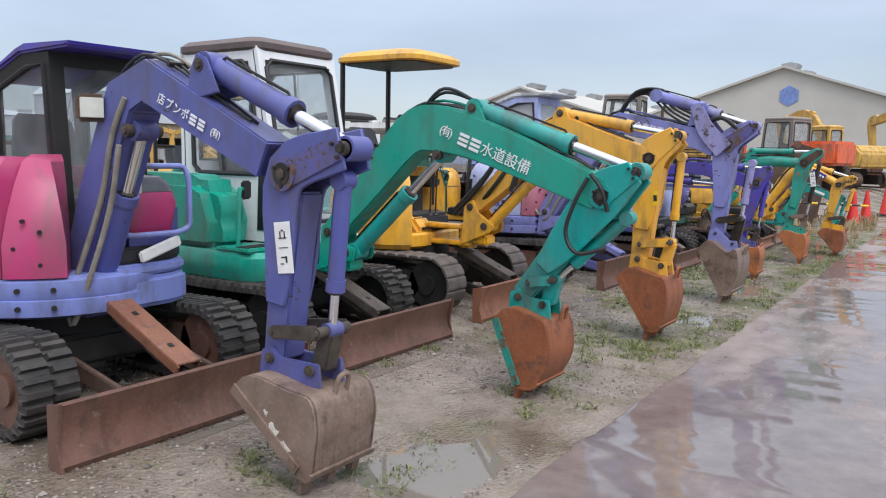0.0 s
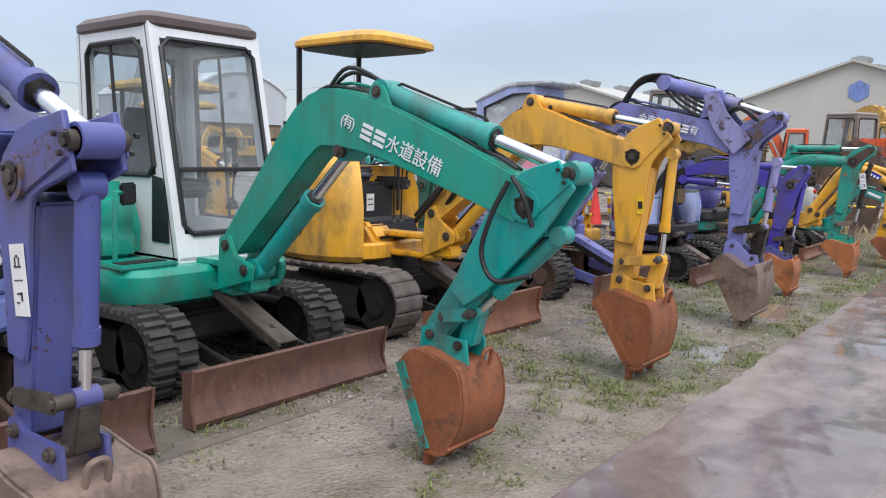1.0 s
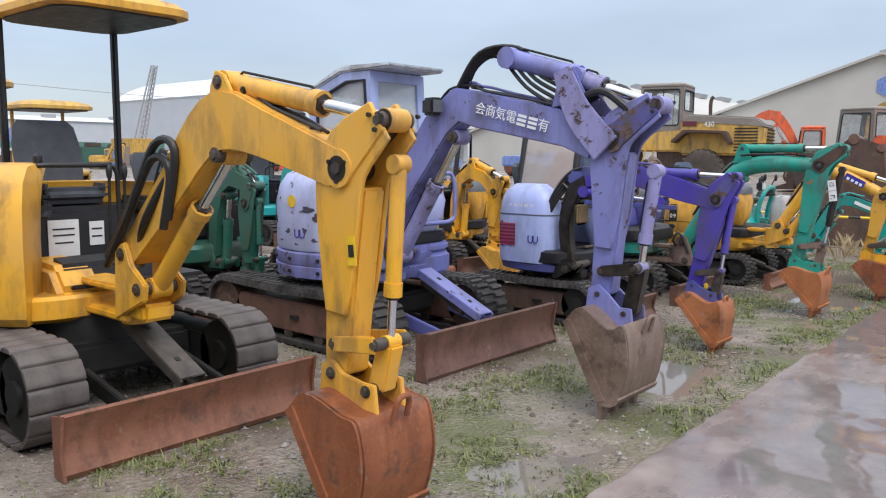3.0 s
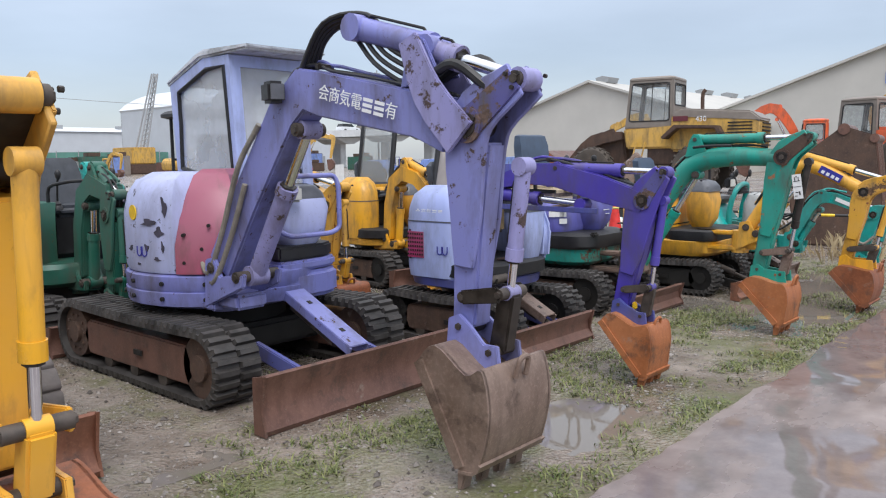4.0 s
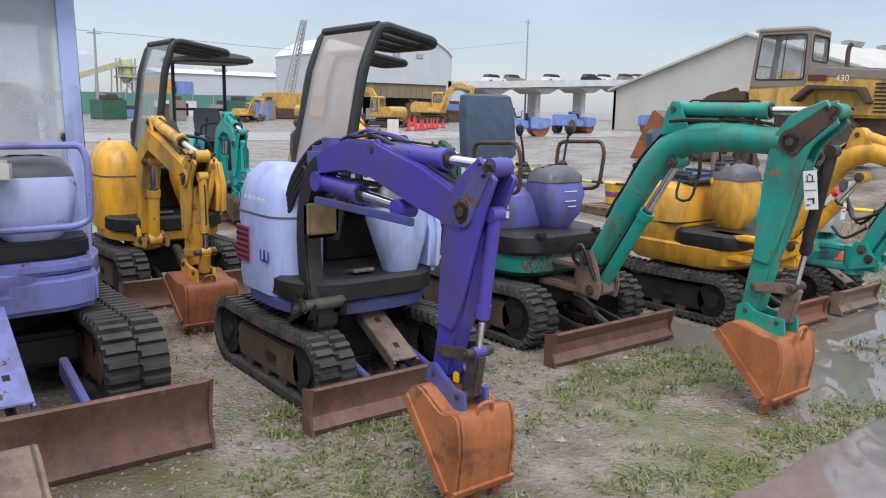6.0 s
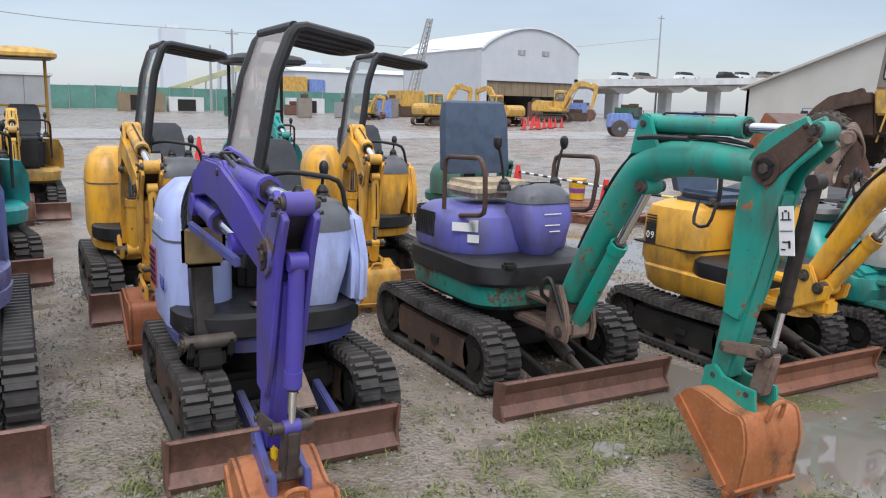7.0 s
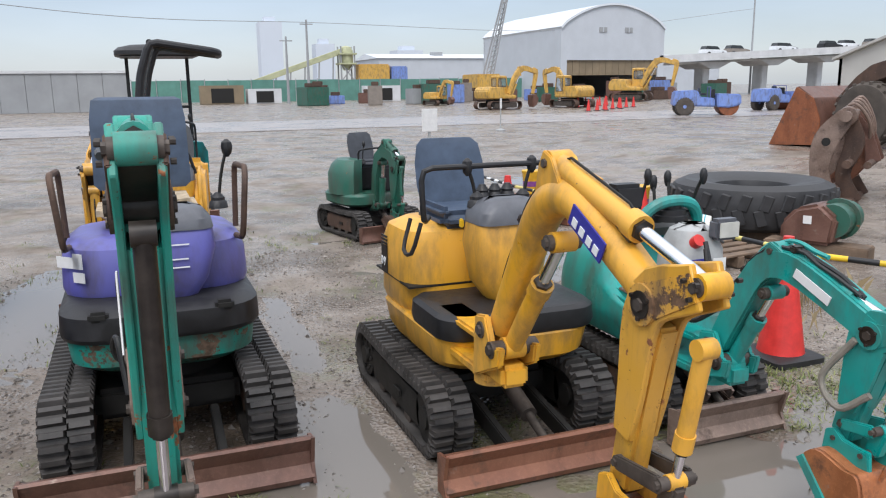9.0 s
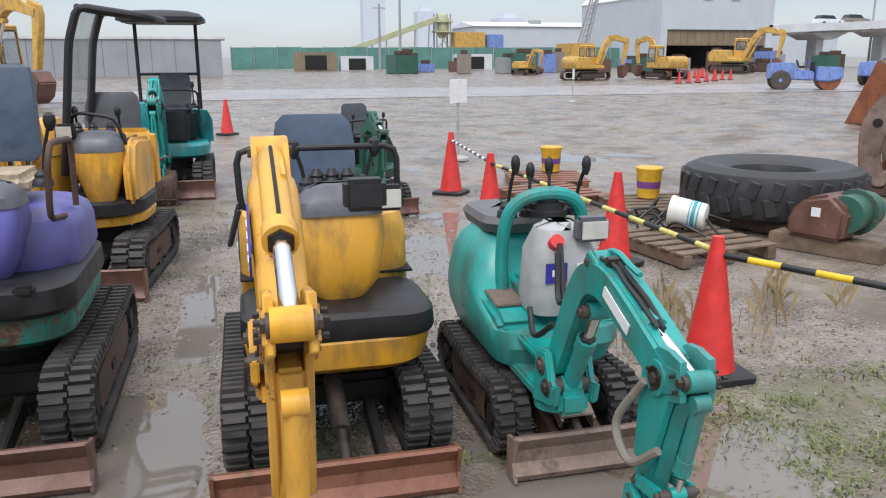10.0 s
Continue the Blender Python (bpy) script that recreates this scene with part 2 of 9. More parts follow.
AX = {"y": lambda a, b, c: (a, c, b), "z": lambda a, b, c: (a, b, c), "x": lambda a, b, c: (c, a, b)}


def prism(bm, pts, lo, hi, axis="y", bevel=0.0, seg=2):
    """An outline (x, z for axis y; x, y for z; y, z for x) drawn out from lo to hi along the axis."""
    f = AX[axis]
    a = [bm.verts.new(f(u, v, lo)) for u, v in pts]
    b = [bm.verts.new(f(u, v, hi)) for u, v in pts]
    k = len(pts)
    fs = [bm.faces.new(a), bm.faces.new(b[::-1])]
    for i in range(k):
        fs.append(bm.faces.new((a[i], b[i], b[(i + 1) % k], a[(i + 1) % k])))
    bmesh.ops.recalc_face_normals(bm, faces=fs)
    if bevel:
        es = [e for e in {e for q in fs for e in q.edges} if len(e.link_faces) == 2 and e.calc_face_angle(0) > 0.35]
        bmesh.ops.bevel(bm, geom=es, offset=bevel, segments=seg, affect="EDGES", clamp_overlap=True)
    return bm


def curve_through(pts, n=6):
    """A smooth line through points of any dimension."""
    P = [Vector(p) for p in pts]
    P = [2 * P[0] - P[1], *P, 2 * P[-1] - P[-2]]
    out = []
    for i in range(1, len(P) - 2):
        a, b, c, d = P[i - 1], P[i], P[i + 1], P[i + 2]
        for k in range(n):
            t = k / n
            out.append(0.5 * (2 * b + (c - a) * t + (2 * a - 5 * b + 4 * c - d) * t * t + (3 * b - a - 3 * c + d) * t ** 3))
    return out + [P[-2]]


def tube(bm, pts, r, seg=8, smooth=5):
    pts = curve_through([Vector(p) for p in pts], smooth) if smooth else [Vector(p) for p in pts]
    rings, up = [], Vector((0.13, 0.31, 0.94))
    for i, p in enumerate(pts):
        d = (pts[min(i + 1, len(pts) - 1)] - pts[max(i - 1, 0)]).normalized()
        a = up - d * up.dot(d)
        a = a.normalized() if a.length > 0.05 else d.orthogonal().normalized()
        up, b = a, d.cross(a)
        rr = r[min(i * len(r) // len(pts), len(r) - 1)] if isinstance(r, (list, tuple)) else r
        rings.append([bm.verts.new(p + rr * (math.cos(2 * math.pi * k / seg) * a + math.sin(2 * math.pi * k / seg) * b)) for k in range(seg)])
    for u, v in zip(rings, rings[1:]):
        for k in range(seg):
            bm.faces.new((u[k], u[(k + 1) % seg], v[(k + 1) % seg], v[k]))
    bm.faces.new(rings[0][::-1])
    bm.faces.new(rings[-1])
    return bm


def beam_outline(pts, widths, smooth=0):
    """The outline of a bent beam in its plane: a middle line with half widths."""
    q = [(*p, w) for p, w in zip(pts, widths)]
    q = curve_through(q, smooth) if smooth else [Vector(v) for v in q]
    up, lo = [], []
    for i, v in enumerate(q):
        d = q[min(i + 1, len(q) - 1)] - q[max(i - 1, 0)]
        nrm = Vector((-d[1], d[0])).normalized()
        up.append((v[0] + nrm[0] * v[2], v[1] + nrm[1] * v[2]))
        lo.append((v[0] - nrm[0] * v[2], v[1] - nrm[1] * v[2]))
    return up + lo[::-1]


def lathe(bm, profile, c=(0, 0, 0), seg=24, turn=None):
    m = Matrix.Translation(c) @ (turn or Matrix())
    rings = [[bm.verts.new(m @ Vector((r * math.cos(2 * math.pi * k / seg), r * math.sin(2 * math.pi * k / seg), z))) for k in range(seg)] for r, z in profile]
    for u, v in zip(rings, rings[1:]):
        for k in range(seg):
            bm.faces.new((u[k], u[(k + 1) % seg], v[(k + 1) % seg], v[k]))
    bm.faces.new(rings[0][::-1])
    bm.faces.new(rings[-1])
    return bm


def loft(bm, sections, cap=True):
    """Skin over rings with the same number of points."""
    rings = [[bm.verts.new(p) for p in s] for s in sections]
    k = len(rings[0])
    fs = []
    for u, v in zip(rings, rings[1:]):
        for i in range(k):
            fs.append(bm.faces.new((u[i], u[(i + 1) % k], v[(i + 1) % k], v[i])))
    if cap:
        fs += [bm.faces.new(rings[0][::-1]), bm.faces.new(rings[-1])]
    bmesh.ops.recalc_face_normals(bm, faces=fs)
    return bm


def rounded(cx, cy, hx_, hy_, r, z, n=5):
    """A rounded rectangle as a ring at height z."""
    out = []
    for k, (sx, sy) in enumerate(((1, 1), (-1, 1), (-1, -1), (1, -1))):
        for i in range(n):
            a = math.pi / 2 * (k + i / (n - 1))
            out.append((cx + sx * (hx_ - r) + r * math.cos(a), cy + sy * (hy_ - r) + r * math.sin(a), z))
    return out


def part(name, bm, material, parent, label="", sharp=35):
    me = bpy.data.meshes.new(name)
    bm.to_mesh(me)
    bm.free()
    me.materials.append(material)
    me.polygons.foreach_set("use_smooth", [True] * len(me.polygons))
    me.set_sharp_from_angle(angle=radians(sharp))
    ob = new(name, me)
    ob.parent = parent
    return tagged(ob, label)


def thing(name, m, label, category, group=""):
    ob = new(name)
    ob.empty_display_size = 0.2
    ob.matrix_world = m
    return tagged(ob, label, category, group)


def single(name, bm, material, label, category, group="", kind="", m=None):
    ob = part(name, bm, material, None, label)
    if m:
        ob.matrix_world = m
    return tagged(ob, "", category, group, kind)


def B():
    return bmesh.new()


def lettering(text, size, material, parent, m, name="lettering", depth=0.003):
    """Built-in font letters as a thin raised mesh, middle at m's origin, facing m's +Z."""
    cu = bpy.data.curves.new(name, "FONT")
    cu.body, cu.size, cu.extrude = text, size, depth / 2
    cu.align_x, cu.align_y = "CENTER", "CENTER"
    cu.resolution_u = 2
    tmp = new("tmp", cu)
    bpy.context.view_layer.update()
    me = bpy.data.meshes.new_from_object(tmp.evaluated_get(bpy.context.evaluated_depsgraph_get()))
    bpy.data.objects.remove(tmp)
    bpy.data.curves.remove(cu)
    me.transform(m)
    me.materials.clear()
    me.materials.append(material)
    me.name = name
    ob = new(name, me)
    ob.parent = parent
    return ob


# ---- excavators: running gear, blade, arm ----
def stadium(xr, xf, r, n):
    """Points and outward directions, evenly spaced along a track's loop."""
    straight, arc = xf - xr, math.pi * r
    total = 2 * straight + 2 * arc
    out = []
    for i in range(n):
        s = total * i / n
        if s < straight:
            out.append((xr + s, 0.0, -math.pi / 2))
            continue
        s -= straight
        if s < arc:
            a = -math.pi / 2 + s / r
            out.append((xf + r * math.cos(a), r + r * math.sin(a), a))
            continue
        s -= arc
        if s < straight:
            out.append((xf - s, 2 * r, math.pi / 2))
            continue
        a = math.pi / 2 + (s - straight) / r
        out.append((xr + r * math.cos(a), r + r * math.sin(a), a))
    return out, total


def track_belt(xr, xf, r, y0, y1, t=0.03):
    bm = B()
    pts, _ = stadium(xr, xf, r, 64)
    rings = []
    for x, z, a in pts:
        ox, oz = math.cos(a), math.sin(a)
        sag = -0.012 if abs(a - math.pi / 2) < 0.01 else 0.0
        rings.append([bm.verts.new((x - ox * d, y, z - oz * d + sag)) for d, y in ((0.022, y0), (0.022, y1), (0.022 + t, y1), (0.022 + t, y0))])
    for u, v in zip(rings, rings[1:] + rings[:1]):
        for k in range(4):
            bm.faces.new((u[k], u[(k + 1) % 4], v[(k + 1) % 4], v[k]))
    bmesh.ops.recalc_face_normals(bm, faces=bm.faces)
    return bm


def moulded_track(xr, xf, r, y0, y1, pitch):
    """A rubber track moulded in one piece: two rows of lugs, half a pitch apart, on a belt."""
    bm = B()
    n = int((2 * (xf - xr) + 2 * math.pi * r) / pitch)
    w = (y1 - y0) * 0.5
    for k in range(2):
        ya, yb = (y0, y0 + w + 0.006) if k == 0 else (y1 - w + 0.006, y1)
        rings = []
        for i in range(n):
            for f, d in ((0.0, 0.026), (0.10, 0.0), (0.50, 0.0), (0.60, 0.026)):
                s = ((i + f + 0.5 * k) / n) % 1.0
                x, z, a = stadium_at(xr, xf, r, s)
                ox, oz = math.cos(a), math.sin(a)
                e = 0.012 if d == 0.0 else 0.0
                rings.append([bm.verts.new((x - ox * q, y, z - oz * q)) for q, y in ((d, ya + e), (d, yb - e), (0.06, yb), (0.06, ya))])
        for u, v in zip(rings, rings[1:] + rings[:1]):
            for j in range(4):
                bm.faces.new((u[j], u[(j + 1) % 4], v[(j + 1) % 4], v[j]))
    bmesh.ops.recalc_face_normals(bm, faces=bm.faces)
    return bm


def stadium_at(xr, xf, r, f):
    straight, arc_ = xf - xr, math.pi * r
    s = f * (2 * straight + 2 * arc_)
    if s < straight:
        return xr + s, 0.0, -math.pi / 2
    s -= straight
    if s < arc_:
        a = -math.pi / 2 + s / r
        return xf + r * math.cos(a), r + r * math.sin(a), a
    s -= arc_
    if s < straight:
        return xf - s, 2 * r - 0.014 * math.sin(math.pi * s / straight), math.pi / 2
    a = math.pi / 2 + (s - straight) / r
    return xr + r * math.cos(a), r + r * math.sin(a), a


def running_gear(M, xr, xf, r, half, bw, pitch, frame_mat, hub_mat, steel=False):
    """Two tracks with frame, idler, sprocket and rollers, and the car body between them. xr, xf: the wheels' middles."""
    for s in (-1, 1):
        y0, y1 = (s * half, s * (half - bw))
        y0, y1 = min(y0, y1), max(y0, y1)
        ym = (y0 + y1) / 2
        if steel:
            track = part("track", track_belt(xr, xf, r, ym - bw * 0.3, ym + bw * 0.3), MID_STEEL, M)
            n = 36
            shoe = None
            for x, z, a in stadium(xr, xf, r, n)[0]:
                if shoe is None:
                    bm = B()
                    prism(bm, [(-0.062, 0), (0.062, 0), (0.056, 0.022), (0.03, 0.03), (-0.03, 0.03), (-0.056, 0.022)], -bw / 2, bw / 2, "y", 0.004, 1)
                    shoe = part("shoe", bm, SHOE, track, "worn grey rubber-padded track shoe")
                else:
                    shoe = new("shoe", shoe.data)
                    shoe.parent = track
                shoe.matrix_basis = Matrix.Translation((x - 0.03 * math.cos(a), ym, z - 0.03 * math.sin(a))) @ Matrix.Rotation(math.pi / 2 - a, 4, "Y")
        else:
            part("track", moulded_track(xr, xf, r, y0, y1, pitch), RUBBER, M, "worn black rubber track with mud", 30)
        bm = B()
        prism(bm, [(xr + r * 0.75, r * 0.45), (xf - r * 0.6, r * 0.45), (xf - r * 0.3, r * 0.8), (xf - r * 0.6, r * 1.45), (xr + r * 0.75, r * 1.45), (xr + r * 0.5, r)], ym - bw * 0.36, ym + bw * 0.40, "y", 0.012)
        tf = part("track_frame", bm, frame_mat, M)
        bm = B()
        box(bm, ((xr + xf) / 2 + 0.1, s * (half - bw * 0.09), r * 0.95), (0.10, 0.012, 0.035))
        part("slot", bm, DARK, tf)
        for x, nm, rr in ((xf, "idler", r - 0.055), (xr, "sprocket", r - 0.065)):
            bm = B()
            cyl(bm, (x, y0 + bw * 0.14, r), (x, y1 - bw * 0.14, r), rr, seg=24)
            cyl(bm, (x, y0 + bw * 0.06, r), (x, y1 - bw * 0.06, r), rr * 0.42, seg=16)
            wheel_part = part(nm, bm, hub_mat, M)
            if nm == "sprocket":
                for k in range(10):
                    a = k * math.pi / 5
                    bm = cyl(B(), (x + rr * 0.7 * math.cos(a), y0 + bw * 0.1, r + rr * 0.7 * math.sin(a)), (x + rr * 0.7 * math.cos(a), y1 - bw * 0.1, r + rr * 0.7 * math.sin(a)), 0.012, seg=6)
                    part("bolt", bm, hub_mat, wheel_part)
        for k in range(3):
            x = xr + (xf - xr) * (0.28 + 0.22 * k)
            bm = B()
            cyl(bm, (x, y0 + bw * 0.15, 0.10), (x, y1 - bw * 0.15, 0.10), 0.052, seg=14)
            part("track_roller", bm, MID_STEEL, M)
    bm = B()
    inner = half - bw
    box(bm, ((xr + xf) / 2, 0, r * 1.15), ((xf - xr) * 0.62, inner * 2.1, r * 0.75), bevel=0.03)
    cyl(bm, ((xr + xf) / 2, 0, r * 1.4), ((xr + xf) / 2, 0, 2 * r + 0.09), inner * 0.95, seg=28)
    part("car_body", bm, DARK, M)


def dozer_blade(M, x, half, h, mat, reach, arm_y, arm_mat, plate_mat=None, dy=0.0):
    """The blade across the front, its two push arms and the lift cylinder or cover plate."""
    bm = B()
    prof = [(x - 0.05, 0.012), (x - 0.015, 0.0), (x + 0.0, 0.03), (x - 0.045, h * 0.35), (x - 0.05, h * 0.62), (x - 0.008, h - 0.012), (x - 0.018, h), (x - 0.055, h - 0.01), (x - 0.085, h * 0.62), (x - 0.082, h * 0.35)]
    prism(bm, prof, dy - half, dy + half, "y")
    bl = part("dozer_blade", bm, mat, M, "rust-brown curved steel dozer blade")
    for s in (-1, 1):
        bm = B()
        prism(bm, [(x - 0.10, 0.0), (x + 0.006, 0.0), (x - 0.03, h * 0.4), (x + 0.004, h), (x - 0.10, h - 0.02)], dy + s * half - 0.008, dy + s * half + 0.008)
        part("end_plate", bm, mat, bl)
        bm = B()
        prism(bm, beam_outline([(x - 0.06, h * 0.42), (x - reach, h * 0.85)], [0.045, 0.05]), s * arm_y - 0.02, s * arm_y + 0.02, bevel=0.006)
        part("push_arm", bm, arm_mat, M)
    bm = B()
    p, q = Vector((x - 0.07, 0, h * 0.65)), Vector((x - reach, 0, h * 1.55))
    cyl(bm, q, q + (p - q) * 0.62, 0.042)
    cyl(bm, q + (p - q) * 0.55, p, 0.022)
    part("blade_cylinder", bm, MID_STEEL, M)
    if plate_mat:
        bm = B()
        a, b = Vector((x - 0.12, 0, h * 0.92)), Vector((x - reach, 0, h * 1.75))
        d = (a - b).normalized()
        t = Matrix((d, (0, 1, 0), d.cross(Vector((0, 1, 0))))).transposed().to_4x4()
        box(bm, (a + b) / 2 + Vector((0, 0, 0.03)), ((a - b).length, 0.16, 0.012), t, 0.004)
        box(bm, (a + b) / 2 + Vector((0, 0, 0.0)) + Vector((0, 0.075, 0)), ((a - b).length, 0.012, 0.05), t)
        box(bm, (a + b) / 2 + Vector((0, 0, 0.0)) - Vector((0, 0.075, 0)), ((a - b).length, 0.012, 0.05), t)
        guard = part("cylinder_guard", bm, plate_mat, M)
        for f in (0.25, 0.75):
            c = b + (a - b) * f + Vector((0, 0, 0.037))
            part("slot", box(B(), c, (0.035, 0.03, 0.006), t), DARK, guard)


def ram(M, p, q, y, r, mat, name, frac=0.55, rod=None, w=None):
    """A hydraulic cylinder: barrel with gland and eye, chrome rod."""
    a, b = Vector((p[0], y, p[1])), Vector((q[0], y, q[1]))
    mid = a + (b - a) * frac
    d = (b - a).normalized()
    bm = B()
    cyl(bm, a, mid, r, seg=18)
    cyl(bm, mid - d * 0.045, mid + d * 0.012, r * 1.16, seg=18)
    ww = w or r * 1.1
    cyl(bm, a - Vector((0, ww, 0)), a + Vector((0, ww, 0)), r * 1.15, seg=14)
    c = part(name, bm, mat, M)
    up = Vector((-d.z, 0, d.x)) * (1 if d.x > 0 else -1)
    L0 = (mid - a).length
    part("oil_pipe", tube(B(), [a + d * 0.05 + up * r * 0.8, a + d * 0.08 + up * r * 1.25, a + d * (L0 - 0.07) + up * r * 1.25, a + d * (L0 - 0.035) + up * r * 0.9], max(0.005, r * 0.13), 6, 0), DARK, c)
    part("gland_nut", cyl(B(), mid + d * 0.01, mid + d * 0.024, r * 0.9, seg=6), GREASE, c)
    bm = B()
    cyl(bm, mid - d * 0.01, b, rod or r * 0.55, seg=16)
    part("rod", bm, CHROME, c, "bright chrome piston rod")
    bm = B()
    cyl(bm, b - Vector((0, ww, 0)), b + Vector((0, ww, 0)), r * 0.95, seg=14)
    part("rod_eye", bm, mat, c)
    return c


def pins(M, pts, half, r=0.04, mat=None):
    for x, z, y in pts:
        bm = B()
        cyl(bm, (x, y - half, z), (x, y + half, z), r, seg=16)
        cyl(bm, (x, y - half - 0.012, z), (x, y + half + 0.012, z), r * 0.62, seg=6)
        part("pin", bm, mat or MID_STEEL, M)


def bucket(M, pin, link, tooth, y, half, mat, lip_mat, side_mat=None, k=1.0, teeth=3, bulge=0.0):
    """A digging bucket hung from pin and link, mouth towards the machine, teeth on the ground."""
    px_, pz = pin
    tx, tz = tooth
    lx, lz = link
    mouth = (px_ - 0.13 * k, pz - 0.15 * k)
    top = [(px_ - 0.02 * k, pz - 0.06 * k), (lx - 0.02 * k, lz - 0.07 * k)]
    hgt = pz - tz
    xb = max(lx + 0.10 * k, tx + 0.12 * k) + bulge
    back = [(xb - 0.035 * k, pz - 0.20 * hgt), (xb, pz - 0.42 * hgt), (xb - 0.012 * k, pz - 0.62 * hgt), ((xb + tx) / 2 + 0.025 * k, pz - 0.84 * hgt)]
    line = curve_through([mouth, *top, *back, (tx + 0.022, tz + 0.085 * k)], 4)
    bm = B()
    for s in (-1, 1):
        prism(bm, [tuple(p) for p in line], y + s * half - 0.011, y + s * half + 0.011)
    t = 0.016
    inner = []
    for i, p in enumerate(line):
        d = line[min(i + 1, len(line) - 1)] - line[max(i - 1, 0)]
        nrm = Vector((-d[1], d[0])).normalized()
        inner.append(p - nrm * t)
    prism(bm, [tuple(p) for p in line] + [tuple(p) for p in inner[::-1]], y - half, y + half)
    bk = part("bucket", bm, mat, M, "digging bucket with its teeth on the ground")
    # cutting lip, side lips and teeth
    for s in (-1, 1):
        a, c = Vector(mouth), Vector((tx + 0.005, tz + 0.085 * k))
        d = (c - a).normalized()
        nn = Vector((d[1], -d[0]))
        o = [a, c, c - nn * 0.05 * k, a - nn * 0.05 * k]
        part("side_lip", prism(B(), [tuple(q) for q in o], y + s * (half + 0.011), y + s * (half + 0.022)), side_mat or mat, bk)
    # welded cutting plate across the lip, standing proud of the shell
    tail = line[-6:]
    outer = []
    for i, p in enumerate(tail):
        d = tail[min(i + 1, 5)] - tail[max(i - 1, 0)]
        outer.append(p + Vector((-d[1], d[0])).normalized() * 0.014)
    part("cutting_plate", prism(B(), [tuple(p) for p in tail] + [tuple(p) for p in outer[::-1]], y - half - 0.02, y + half + 0.02), lip_mat if lip_mat in (RUST_BUCKET, RUST_GREY) else mat, bk)
    for i in range(teeth):
        yy = y + (i / (teeth - 1) * 2 - 1) * (half - 0.035) if teeth > 1 else y
        bm = B()
        prism(bm, [(tx + 0.03, tz + 0.16 * k), (tx + 0.07, tz + 0.15 * k), (tx + 0.024, tz - 0.012), (tx - 0.006, tz - 0.012), (tx - 0.002, tz + 0.11 * k)], yy - 0.03 * k, yy + 0.03 * k, bevel=0.006)
        part("tooth", bm, mat, bk)
    for s in (-1, 1):
        bm = B()
        o = [(px_ - 0.075 * k, pz - 0.10 * k), (px_ - 0.06 * k, pz + 0.03 * k), (px_, pz + 0.055 * k), (px_ + 0.06 * k, pz + 0.01 * k), (lx - 0.03 * k, lz + 0.03 * k), (lx + 0.04 * k, lz + 0.03 * k), (lx + 0.06 * k, lz - 0.12 * k)]
        prism(bm, o, y + s * 0.075 * k - 0.012, y + s * 0.075 * k + 0.012, bevel=0.004)
        part("bucket_ear", bm, lip_mat, bk)
    bm = B()
    tube(bm, [(lx + 0.10 * k, y - 0.04, lz - 0.10 * k), (lx + 0.12 * k, y - 0.03, lz - 0.02 * k), (lx + 0.12 * k, y + 0.03, lz - 0.02 * k), (lx + 0.10 * k, y + 0.04, lz - 0.10 * k)], 0.012 * k, 8)
    part("lifting_hook", bm, mat, bk)
    return bk


